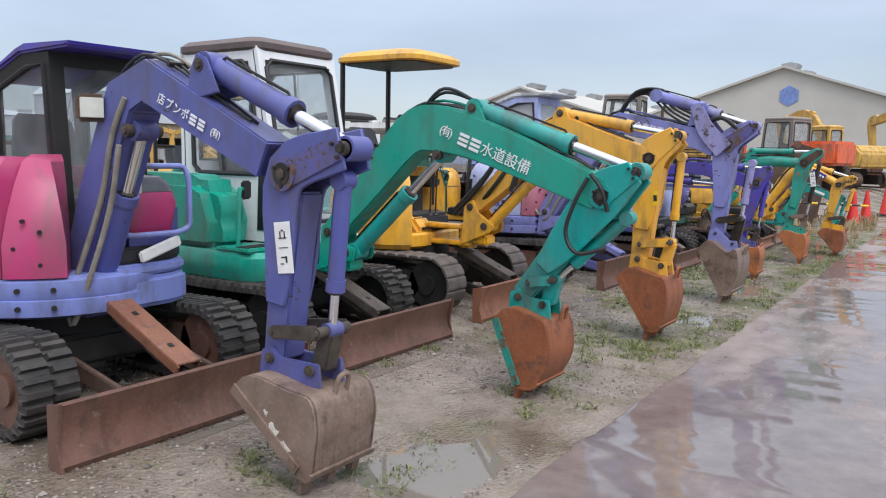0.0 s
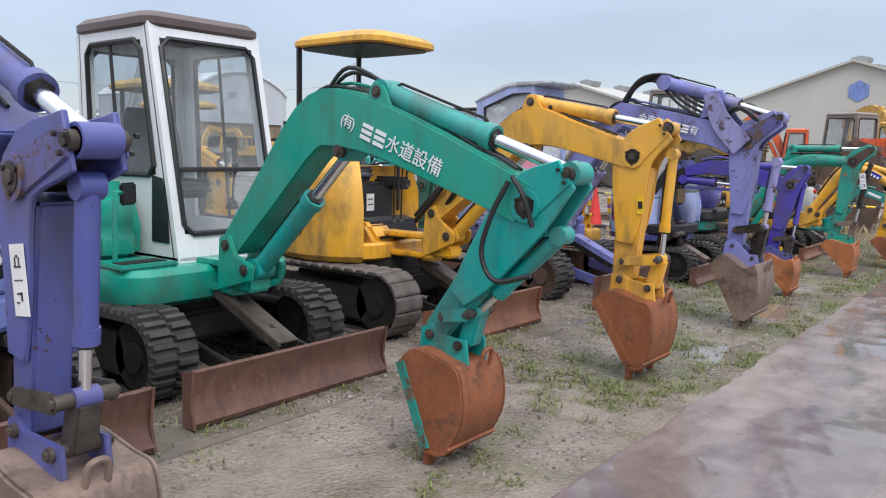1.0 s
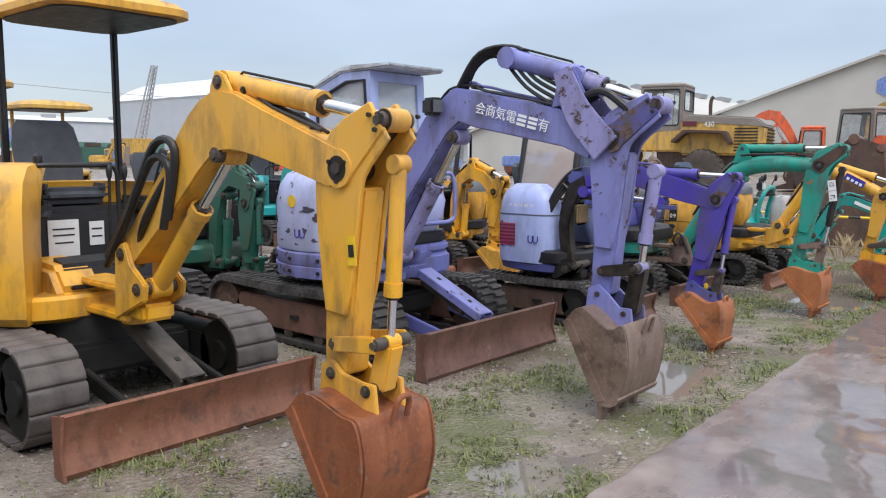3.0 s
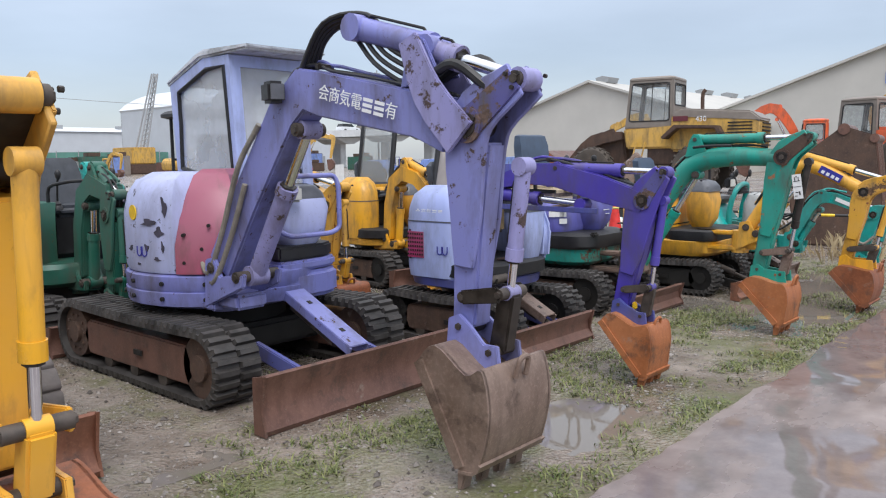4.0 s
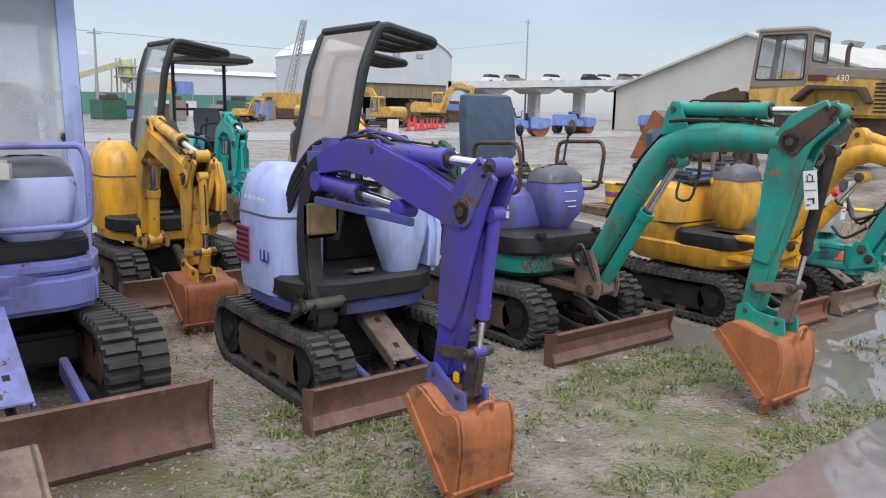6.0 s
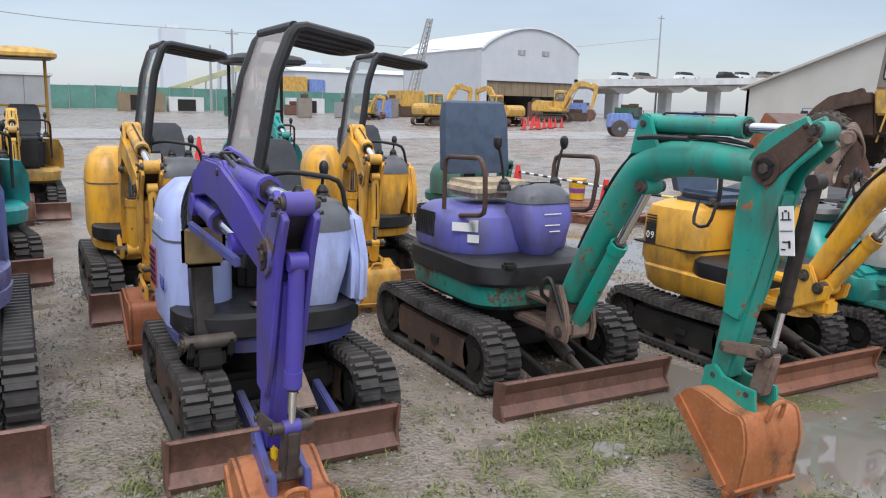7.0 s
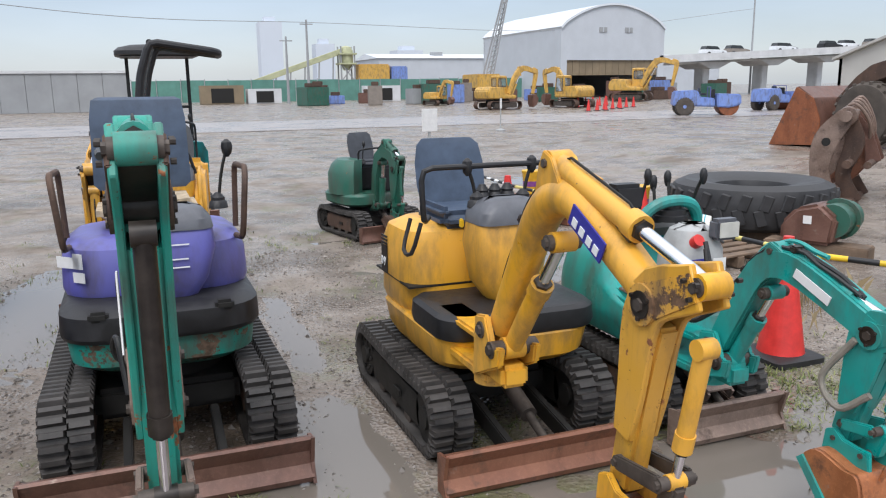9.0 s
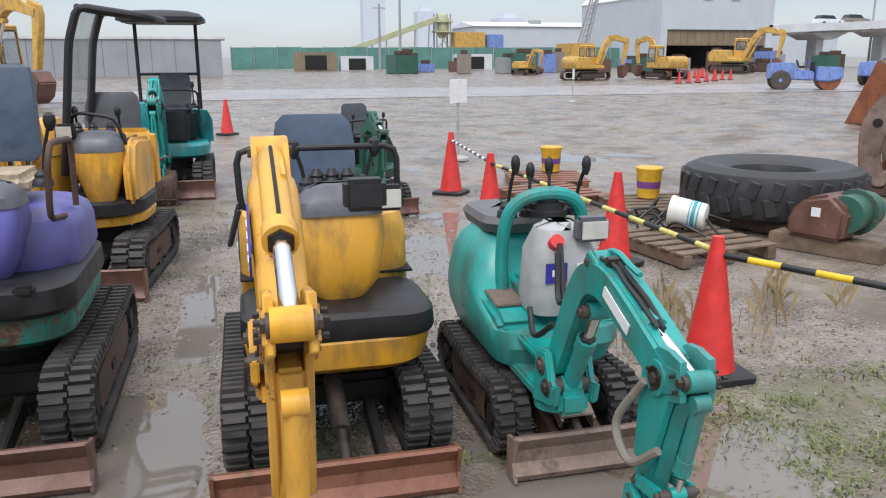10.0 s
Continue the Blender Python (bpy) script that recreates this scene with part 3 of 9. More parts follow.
def digging_arm(M, y, hw, boom, widths, piv, rod, tip, link, tooth, cylb, mat, stick_mat, bk_mat, lip_mat, ram_mat, cyl_r=0.052, k=1.0,
                side_mat=None, smooth=0, bucket_half=0.24, teeth=3, stick_w=(0.07, 0.15, 0.075), bct=None, bcf=None, bcyl=None, round_boom=False, bulge=0.0, cyl_frac=0.6, link_mat=None, cheek_mat=None, tilt_mat=None):
    """Boom, stick, bucket, linkage and their cylinders, in the machine's own axes (x ahead, z up) in the upright plane y."""
    bm = B()
    if round_boom:
        q = curve_through([(*p, w) for p, w in zip(boom, widths)], 6)
        tube(bm, [(v[0], y, v[1]) for v in q], [v[2] for v in q], 16, 0)
    else:
        prism(bm, beam_outline(boom, widths, smooth), y - hw, y + hw, "y", 0.014)
        o = beam_outline(boom, [w * 0.93 for w in widths], smooth)
        prism(bm, o, y - hw - 0.003, y + hw + 0.003)
    bo = part("boom", bm, mat, M)
    # cylinder bracket on the boom's back
    j = min(range(len(boom)), key=lambda i: (boom[i][0] - cylb[0]) ** 2 + (boom[i][1] - cylb[1]) ** 2)
    nx_, nz_ = boom[j]
    for s in (-1, 1):
        bm = B()
        prism(bm, [(cylb[0] - 0.06 * k, cylb[1] - 0.01), (cylb[0] - 0.02 * k, cylb[1] + 0.055 * k), (cylb[0] + 0.045 * k, cylb[1] + 0.03 * k), (cylb[0] + 0.13 * k, nz_ + widths[j] * 0.6 if boom[j][0] > cylb[0] else cylb[1] - 0.13 * k), (cylb[0] - 0.1 * k, cylb[1] - 0.17 * k)],
              y + s * hw * 0.8 - 0.01, y + s * hw * 0.8 + 0.01, bevel=0.004)
        part("cylinder_bracket", bm, mat, bo)
    # stick: a box beam, with two fork plates that carry the joint and both cylinders
    mid = (piv[0] * 0.55 + tip[0] * 0.45, piv[1] * 0.55 + tip[1] * 0.45)
    low = (piv[0] * 0.30 + tip[0] * 0.70, piv[1] * 0.30 + tip[1] * 0.70)
    neck = (piv[0] * 0.92 + tip[0] * 0.08, piv[1] * 0.92 + tip[1] * 0.08)
    bm = B()
    prism(bm, beam_outline([neck, mid, tip], [stick_w[1] * 0.88, stick_w[1] * 0.70, stick_w[2]], 4), y - hw * 0.70, y + hw * 0.70, "y", 0.012)
    st = part("stick", bm, stick_mat, M)
    for s in (-1, 1):
        part("fork_plate", prism(B(), beam_outline([rod, piv, mid, low], [stick_w[0], stick_w[1], stick_w[1] * 0.74, stick_w[2] * 0.8], 4), y + s * hw * 0.82 - 0.011, y + s * hw * 0.82 + 0.011, "y", 0.005, 1), stick_mat, st)
        bm = B()
        cyl(bm, (piv[0], y + s * hw * 0.8, piv[1]), (piv[0], y + s * (hw + 0.012), piv[1]), 0.075 * k, seg=20)
        prism(bm, beam_outline([rod, piv], [0.05 * k, 0.07 * k]), y + s * hw * 0.95 - 0.008, y + s * hw * 0.95 + 0.008, bevel=0.004)
        part("stick_cheek", bm, cheek_mat or stick_mat, st)
        for q, r in ((rod, 0.045), (piv, 0.062)):
            for j in range(3):
                u = 2.1 * j + 0.5
                c = (q[0] + r * k * 0.8 * math.cos(u), y + s * (hw + 0.008), q[1] + r * k * 0.8 * math.sin(u))
                part("bolt", cyl(B(), c, (c[0], c[1] + s * 0.014, c[2]), 0.009 * k, seg=6), GREASE, st)
    # web plate that closes the fork behind the pins
    part("fork_web", prism(B(), beam_outline([rod, piv], [0.012, 0.012]), y - hw * 0.70, y + hw * 0.70), GREASE, st)
    # hoses and pipes along the boom's back
    q = curve_through([(*p, w) for p, w in zip(boom, widths)], 3)[2:]
    for j, (off, yy) in enumerate(((0.012, -0.35), (0.012, 0.1), (0.030, 0.45))):
        run = []
        for i, v in enumerate(q):
            d = q[min(i + 1, len(q) - 1)] - q[max(i - 1, 0)]
            nrm = Vector((-d[1], d[0])).normalized()
            wob = 0.006 * math.sin(2.3 * i + 1.7 * j)
            run.append((v[0] + nrm[0] * (v[2] + off + wob), y + yy * hw, v[1] + nrm[1] * (v[2] + off + wob)))
        part("hose", tube(B(), run[:-1] if j < 2 else run[:-3], 0.009 + 0.002 * (j == 2), 6, 2), HOSE if j < 2 else HOSE_GREY if mat is VIOLET else mat, bo)
    for f in (0.3, 0.62):
        v = q[int(f * (len(q) - 1))]
        d = q[min(int(f * (len(q) - 1)) + 1, len(q) - 1)] - v
        t = Matrix.Rotation(-math.atan2(d[1], d[0]), 4, "Y")
        nrm = Vector((-d[1], d[0])).normalized()
        part("hose_clamp", box(B(), (v[0] + nrm[0] * (v[2] + 0.014), y, v[1] + nrm[1] * (v[2] + 0.014)), (0.035, hw * 1.3, 0.03), t, 0.006), GREASE, bo)
    ram(M, cylb, rod, y, cyl_r, ram_mat, "arm_cylinder", cyl_frac)
    # bucket cylinder and linkage along the stick's front
    if bcyl is None:
        bcyl = (piv[0] + (rod[0] - piv[0]) * 0.9 + 0.02, piv[1] + 0.02)
    lever = (tip[0] + (piv[0] - tip[0]) * 0.13 + 0.01, tip[1] + (piv[1] - tip[1]) * 0.15)
    knee = (link[0] + 0.05 * k, max(link[1] + 0.07 * k, lever[1]) + 0.03 * k)
    ram(M, bcyl, knee, y, cyl_r * 0.66, tilt_mat or ram_mat, "bucket_cylinder", 0.72)
    for s in (-1, 1):
        bm = B()
        prism(bm, beam_outline([lever, knee], [0.03 * k, 0.034 * k]), y + s * hw * 1.02 - 0.01, y + s * hw * 1.02 + 0.01, bevel=0.005)
        part("rocker_link", bm, link_mat or stick_mat, M)
    bm = B()
    prism(bm, beam_outline([knee, link], [0.042 * k, 0.045 * k]), y - hw * 0.45, y + hw * 0.45, bevel=0.01)
    part("push_link", bm, link_mat or stick_mat, M)
    for q in (rod, tip):
        part("grease_boss", cyl(B(), (q[0], y - hw * 0.66, q[1]), (q[0], y + hw * 0.66, q[1]), 0.042 * k, seg=18), GREASE, st)
    d = (Vector(tip) - Vector(piv)).normalized()
    part("joint_boss", cyl(B(), (piv[0], y - hw - 0.016, piv[1]), (piv[0], y + hw + 0.016, piv[1]), 0.05 * k, seg=20), GREASE, st)
    bucket(M, tip, link, tooth, y, bucket_half, bk_mat, lip_mat, side_mat, k, teeth, bulge)
    pins(M, [(*piv, y)], hw + 0.012, 0.04 * k)
    pins(M, [(*rod, y), (*cylb, y)], hw * 0.95, 0.032 * k)
    pins(M, [(*tip, y), (*link, y), (*knee, y), (*lever, y)], hw * 1.0 + 0.006, 0.025 * k)
    if bct:
        ram(M, bcf, bct, y, cyl_r * 1.02, ram_mat, "boom_cylinder", 0.62)
        pins(M, [(*bct, y)], hw + 0.01, 0.035 * k)
    return bo


def swing_post(M, foot, bcf, y, x_body, mat, z0, hw=0.09):
    """The casting that carries the boom's foot and swings at the front of the deck."""
    bm = B()
    for s in (-1, 1):
        prism(bm, [(foot[0] - 0.07, foot[1] + 0.05), (foot[0] + 0.03, foot[1] + 0.07), (foot[0] + 0.09, foot[1] - 0.05), (bcf[0] + 0.08, bcf[1] + 0.03), (bcf[0] + 0.06, bcf[1] - 0.06), (foot[0] - 0.1, z0)], y + s * (hw + 0.022) - 0.016, y + s * (hw + 0.022) + 0.016, bevel=0.008)
    cyl(bm, (foot[0] - 0.09, y, z0 - 0.03), (foot[0] - 0.09, y, z0 + 0.20), 0.085, seg=20)
    box(bm, ((foot[0] + bcf[0]) / 2 - 0.02, y, z0 + 0.06), (0.22, hw * 2.1, 0.10), bevel=0.02)
    part("swing_post", bm, mat, M)
    bm = B()
    box(bm, ((foot[0] + x_body) / 2 - 0.06, y, z0 + 0.015), (abs(foot[0] - x_body) + 0.12, hw * 2.6, 0.05), bevel=0.012)
    box(bm, ((foot[0] + x_body) / 2 - 0.06, y, z0 + 0.17), (abs(foot[0] - x_body) + 0.12, hw * 2.3, 0.04), bevel=0.012)
    part("swing_bracket", bm, mat, M)
    pins(M, [(*foot, y), (*bcf, y)], hw + 0.045, 0.036)


def hoses(M, lines, r=0.012, mat=None):
    for pts in lines:
        part("hose", tube(B(), pts, r, 8), mat or HOSE, M)


def seat(M, x, y, z, w=0.42, mat=None, back=0.42, lean=0.12, name="seat"):
    """A bucket seat facing ahead; x, y, z: middle of the cushion's top."""
    mat = mat or SEAT
    bm = B()
    box(bm, (x, y, z - 0.05), (0.42, w, 0.11), bevel=0.045, seg=3)
    box(bm, (x + 0.02, y + w * 0.42, z), (0.36, 0.07, 0.06), bevel=0.025)
    box(bm, (x + 0.02, y - w * 0.42, z), (0.36, 0.07, 0.06), bevel=0.025)
    s = part(name, bm, mat, M)
    bm = B()
    secs = []
    for f in (0.0, 0.3, 0.62, 0.9, 1.0):
        ww = w / 2 * (0.92 if f < 0.1 else 1.0 if f < 0.7 else 0.9 if f < 0.95 else 0.72)
        xx = x - 0.20 - lean * f
        t = 0.055 if f < 0.95 else 0.03
        secs.append([(xx - t, y - ww + 0.03, z + back * f), (xx + t * 0.6, y - ww, z + back * f), (xx + t * 0.2, y, z + back * f), (xx + t * 0.6, y + ww, z + back * f), (xx - t, y + ww - 0.03, z + back * f)])
    loft(bm, secs)
    part("backrest", bm, mat, s)
    return s


def lever(M, x, y, z, h, dx=0.0, dy=0.0, knob=0.026, name="control_lever"):
    bm = B()
    tube(bm, [(x, y, z), (x + dx * 0.4, y + dy * 0.4, z + h * 0.55), (x + dx, y + dy, z + h)], 0.009, 6)
    lv = part(name, bm, DARK, M)
    bm = B()
    lathe(bm, [(0.008, -0.05), (knob * 0.8, -0.03), (knob, 0), (knob * 0.85, 0.025), (0.008, 0.04)], (x + dx, y + dy, z + h), 10)
    part("knob", bm, BLACK, lv)
    bm = B()
    lathe(bm, [(0.05, -0.01), (0.045, 0.02), (0.035, 0.03), (0.035, 0.045), (0.022, 0.06), (0.012, 0.07)], (x, y, z), 10)
    part("boot", bm, BLACK, lv)


def rail(M, pts, r=0.015, mat=None, name="handrail", smooth=0):
    """A bent tube with tight corners."""
    if not smooth:
        P, q = [Vector(p) for p in pts], []
        for i, p in enumerate(P):
            if 0 < i < len(P) - 1:
                a, b = (P[i - 1] - p), (P[i + 1] - p)
                d = min(0.06, a.length * 0.4, b.length * 0.4)
                u, v = p + a.normalized() * d, p + b.normalized() * d
                q += [u, (u + v) / 4 + p / 2, v]
            else:
                q.append(p)
        pts = q
    return part(name, tube(B(), pts, r, 10, smooth), mat or DARK, M)


def lamp(M, c, size=(0.09, 0.17, 0.12), mat=None, face=(1, 0, 0), lens_mat=None):
    d = Vector(face).normalized()
    t = d.to_track_quat("X", "Z").to_matrix().to_4x4()
    bm = box(B(), c, size, t, 0.018)
    q = part("work_lamp", bm, mat or BLACK, M)
    bm = box(B(), Vector(c) + d * (size[0] / 2 + 0.002), (0.008, size[1] * 0.8, size[2] * 0.72), t, 0.003)
    part("lens", bm, lens_mat or LENS, q)


GUARD = plain("olive_hose_guard", (0.16, 0.11, 0.05), 0.6, 0, 0.3)
LILAC_RUST = paint("flaking_lilac_paint", (0.27, 0.26, 0.52), 0.62, rust_col=(0.045, 0.03, 0.028))
TEAL_GRIME = paint("greasy_teal_paint", (0.0, 0.25, 0.20), 0.8, 0.4, 0.9, (0.07, 0.045, 0.03))
YELLOW_GRIME = paint("greasy_yellow_paint", (0.66, 0.34, 0.04), 0.85, 0.4, 0.9, (0.08, 0.045, 0.025))
VIOLET_GRIME = paint("greasy_violet_paint", (0.085, 0.08, 0.27), 0.75, 0.4, 0.9, (0.07, 0.045, 0.035))
GREASE = plain("black_grease", (0.03, 0.024, 0.02), 0.4, 0.2, 0.6, 14)
SHOE = plain("shoe_pad", (0.10, 0.085, 0.078), 0.6, 0, 0.45, 9)


def side_label(M, x, z, y, w, h, mat=None, bars=(), facing=-1, slope=0.0, name="sticker"):
    """A thin sticker on a face that looks along y, with ink bars (u, v, width, height, material)."""
    t = Matrix.Rotation(slope, 4, "Y")
    bm = box(B(), (x, y + facing * 0.003, z), (w, 0.004, h), t)
    s = part(name, bm, mat or STICKER, M)
    for u, v, bw_, bh_, bmat in bars:
        o = t @ Vector((u, 0, v))
        part("print", box(B(), (x + o.x, y + facing * 0.006, z + o.z), (bw_, 0.003, bh_), t), bmat, s)
    return s


def front_label(M, x, y, z, w, h, mat=None, bars=(), name="sticker"):
    s = part(name, box(B(), (x + 0.003, y, z), (0.004, w, h)), mat or STICKER, M)
    for u, v, bw_, bh_, bmat in bars:
        part("print", box(B(), (x + 0.006, y + u, z + v), (0.003, bw_, bh_)), bmat, s)
    return s


WARN = ((0, 0.045, 0.05, 0.005, INK), (-0.014, 0.062, 0.005, 0.03, INK), (0.014, 0.062, 0.005, 0.03, INK), (0, 0.08, 0.012, 0.008, INK), (0, 0.0, 0.06, 0.003, INK), (0.0, -0.045, 0.036, 0.006, INK), (0.014, -0.055, 0.009, 0.03, INK), (-0.016, -0.075, 0.02, 0.005, INK))


def chars(M, names, text, size, x, z, y, dx, dz, mat=None, gap=1.08, facing=-1):
    """Characters set one by one along a boom's side; a name's characters are plain bars."""
    L = math.hypot(dx, dz)
    ux, uz = dx / L, dz / L
    tilt = math.atan2(uz, ux)
    i = 0
    for ch in text:
        cx_, cz_ = x + ux * size * gap * i, z + uz * size * gap * i
        m = Matrix.Translation((cx_, y + facing * 0.006, cz_)) @ Matrix.Rotation(-tilt, 4, "Y") @ Matrix.Rotation(math.pi / 2, 4, "X")
        if ch == "#":
            bm = B()
            for v in (-0.32, 0.0, 0.32):
                box(bm, (0, v * size, 0), (size * 0.8, size * 0.2, 0.003), None)
            bmesh.ops.transform(bm, matrix=m, verts=bm.verts)
            part("lettering_bar", bm, mat or LETTER, M)
        else:
            lettering(ch, size, mat or LETTER, M, m)
        i += 1


# ---- excavators: upper bodies ----
def frame_wall(bm, f, u0, u1, v0, v1, w, t0, t1):
    """A wall with one window opening: four bars round it. f maps (u, v, depth) to a place."""
    a0, a1, b0, b1 = w
    outer, inner = ((u0, v0), (u1, v0), (u1, v1), (u0, v1)), ((a0, b0), (a1, b0), (a1, b1), (a0, b1))
    O, I = ([[bm.verts.new(f(u, v, t)) for u, v in ring] for t in (t0, t1)] for ring in (outer, inner))
    for k in range(4):
        j = (k + 1) % 4
        for quad in ((O[0][k], O[0][j], I[0][j], I[0][k]), (O[1][j], O[1][k], I[1][k], I[1][j]), (O[0][j], O[0][k], O[1][k], O[1][j]), (I[0][k], I[0][j], I[1][j], I[1][k])):
            bm.faces.new(quad)
    bmesh.ops.recalc_face_normals(bm, faces=bm.faces)


def cab(M, x0, x1, y0, y1, z0, z1, mat, roof_mat, lean=0.2, seal=None, front=None, side=None, glass=None, visor=0.0, bar=True):
    """A closed cab: walls with windows, black seals, panes, a domed roof. lean: how far the foot of the windscreen stands ahead of its top."""
    made = []
    C = part("cab", box(B(), ((x0 + x1) / 2, (y0 + y1) / 2, z0 + 0.02), (x1 - x0, y1 - y0, 0.04), bevel=0.01), mat, M)
    made.append(C)
    fr = front or (y0 + 0.07, y1 - 0.07, z0 + 0.14, z1 - 0.10)
    sd = side or (x0 + 0.13, x1 - 0.10, z0 + 0.62, z1 - 0.12)
    walls = (("front_wall", lambda u, v, t: (x1 - t, u, v), (y0, y1, z0, z1), fr), ("rear_wall", lambda u, v, t: (x0 + t, u, v), (y0, y1, z0, z1), (y0 + 0.1, y1 - 0.1, z0 + 0.65, z1 - 0.12)),
             ("side_wall", lambda u, v, t: (u, y0 + t, v), (x0 + 0.035, x1 - 0.035, z0, z1), sd), ("side_wall", lambda u, v, t: (u, y1 - t, v), (x0 + 0.035, x1 - 0.035, z0, z1), (sd[0], sd[1], z0 + 0.2, sd[3])))
    for nm, f, ext, w in walls:
        bm = B()
        frame_wall(bm, f, *ext, w, 0.0, 0.045)
        made.append(part(nm, bm, mat, C))
        a0, a1, b0, b1 = w
        bm = B()
        k = 0.06
        loop = [(a0 + k, b0), (a1 - k, b0), (a1, b0 + k), (a1, b1 - k), (a1 - k, b1), (a0 + k, b1), (a0, b1 - k), (a0, b0 + k), (a0 + k, b0)]
        tube(bm, [f(u, v, -0.004) for u, v in loop], 0.019, 6, 0)
        for (cu, cv, su, sv) in ((a0, b0, 1, 1), (a1, b0, -1, 1), (a1, b1, -1, -1), (a0, b1, 1, -1)):
            vs = [bm.verts.new(f(u, v, 0.004)) for u, v in ((cu, cv), (cu + su * k, cv), (cu, cv + sv * k))]
            bm.faces.new(vs)
        made.append(part("window_seal", bm, seal or BLACK, C))
        bm = B()
        vs = [bm.verts.new(f(u, v, t)) for t in (0.016, 0.022) for u, v in ((a0, b0), (a1, b0), (a1, b1), (a0, b1))]
        for idx in ((0, 1, 2, 3), (7, 6, 5, 4), (0, 4, 5, 1), (1, 5, 6, 2), (2, 6, 7, 3), (3, 7, 4, 0)):
            bm.faces.new([vs[i] for i in idx])
        g = part("window_pane", bm, glass or GLASS, C)
        g.visible_shadow = False
        made.append(g)
        if bar and nm != "rear_wall":
            bm = B()
            if nm == "front_wall":
                h = b0 + (b1 - b0) * 0.33
                tube(bm, [f(a0, h, 0.0), f(a1, h, 0.0)], 0.017, 6, 0)
            else:
                h = a0 + (a1 - a0) * 0.45
                tube(bm, [f(h, b0, 0.0), f(h, b1, 0.0)], 0.012, 6, 0)
            made.append(part("window_bar", bm, BLACK, C))
    bm = B()
    loft(bm, [rounded((x0 + x1) / 2 + visor / 2, (y0 + y1) / 2, (x1 - x0) / 2 + d + visor / 2, (y1 - y0) / 2 + d, 0.09, z) for d, z in ((0.0, z1 - 0.03), (0.022, z1 - 0.01), (0.022, z1 + 0.035), (-0.02, z1 + 0.075), (-0.16, z1 + 0.10))])
    made.append(part("roof", bm, roof_mat, C))
    for o in made:
        for v in o.data.vertices:
            v.co.x += lean * max(0.0, min(1.0, (z1 - v.co.z) / (z1 - z0))) * max(0.0, min(1.0, (v.co.x - x0) / (x1 - x0)))
    return C


def canopy(M, x0, x1, y0, y1, z, posts, post_foot, mat, post_mat, brace=False, front_posts=False):
    """A domed canopy roof with a dark lining on upright posts."""
    cx_, cy_ = (x0 + x1) / 2, (y0 + y1) / 2
    bm = B()
    hx_, hy_ = (x1 - x0) / 2, (y1 - y0) / 2
    loft(bm, [rounded(cx_, cy_, hx_ - d, hy_ - d, 0.2, z + h) for d, h in ((0.03, -0.055), (0.0, -0.045), (0.0, 0.0), (0.05, 0.045), (0.18, 0.08), (0.35, 0.095))])
    c = part("canopy_roof", bm, mat, M)
    bm = B()
    loft(bm, [rounded(cx_, cy_, hx_ - d, hy_ - d, 0.18, z + h) for d, h in ((0.06, -0.068), (0.06, -0.057))])
    part("roof_lining", bm, BLACK, c)
    for px_, py_ in posts:
        bm = B()
        box(bm, (px_, py_, (post_foot + z - 0.04) / 2), (0.055, 0.045, z - 0.04 - post_foot), bevel=0.012)
        part("canopy_post", bm, post_mat, M)


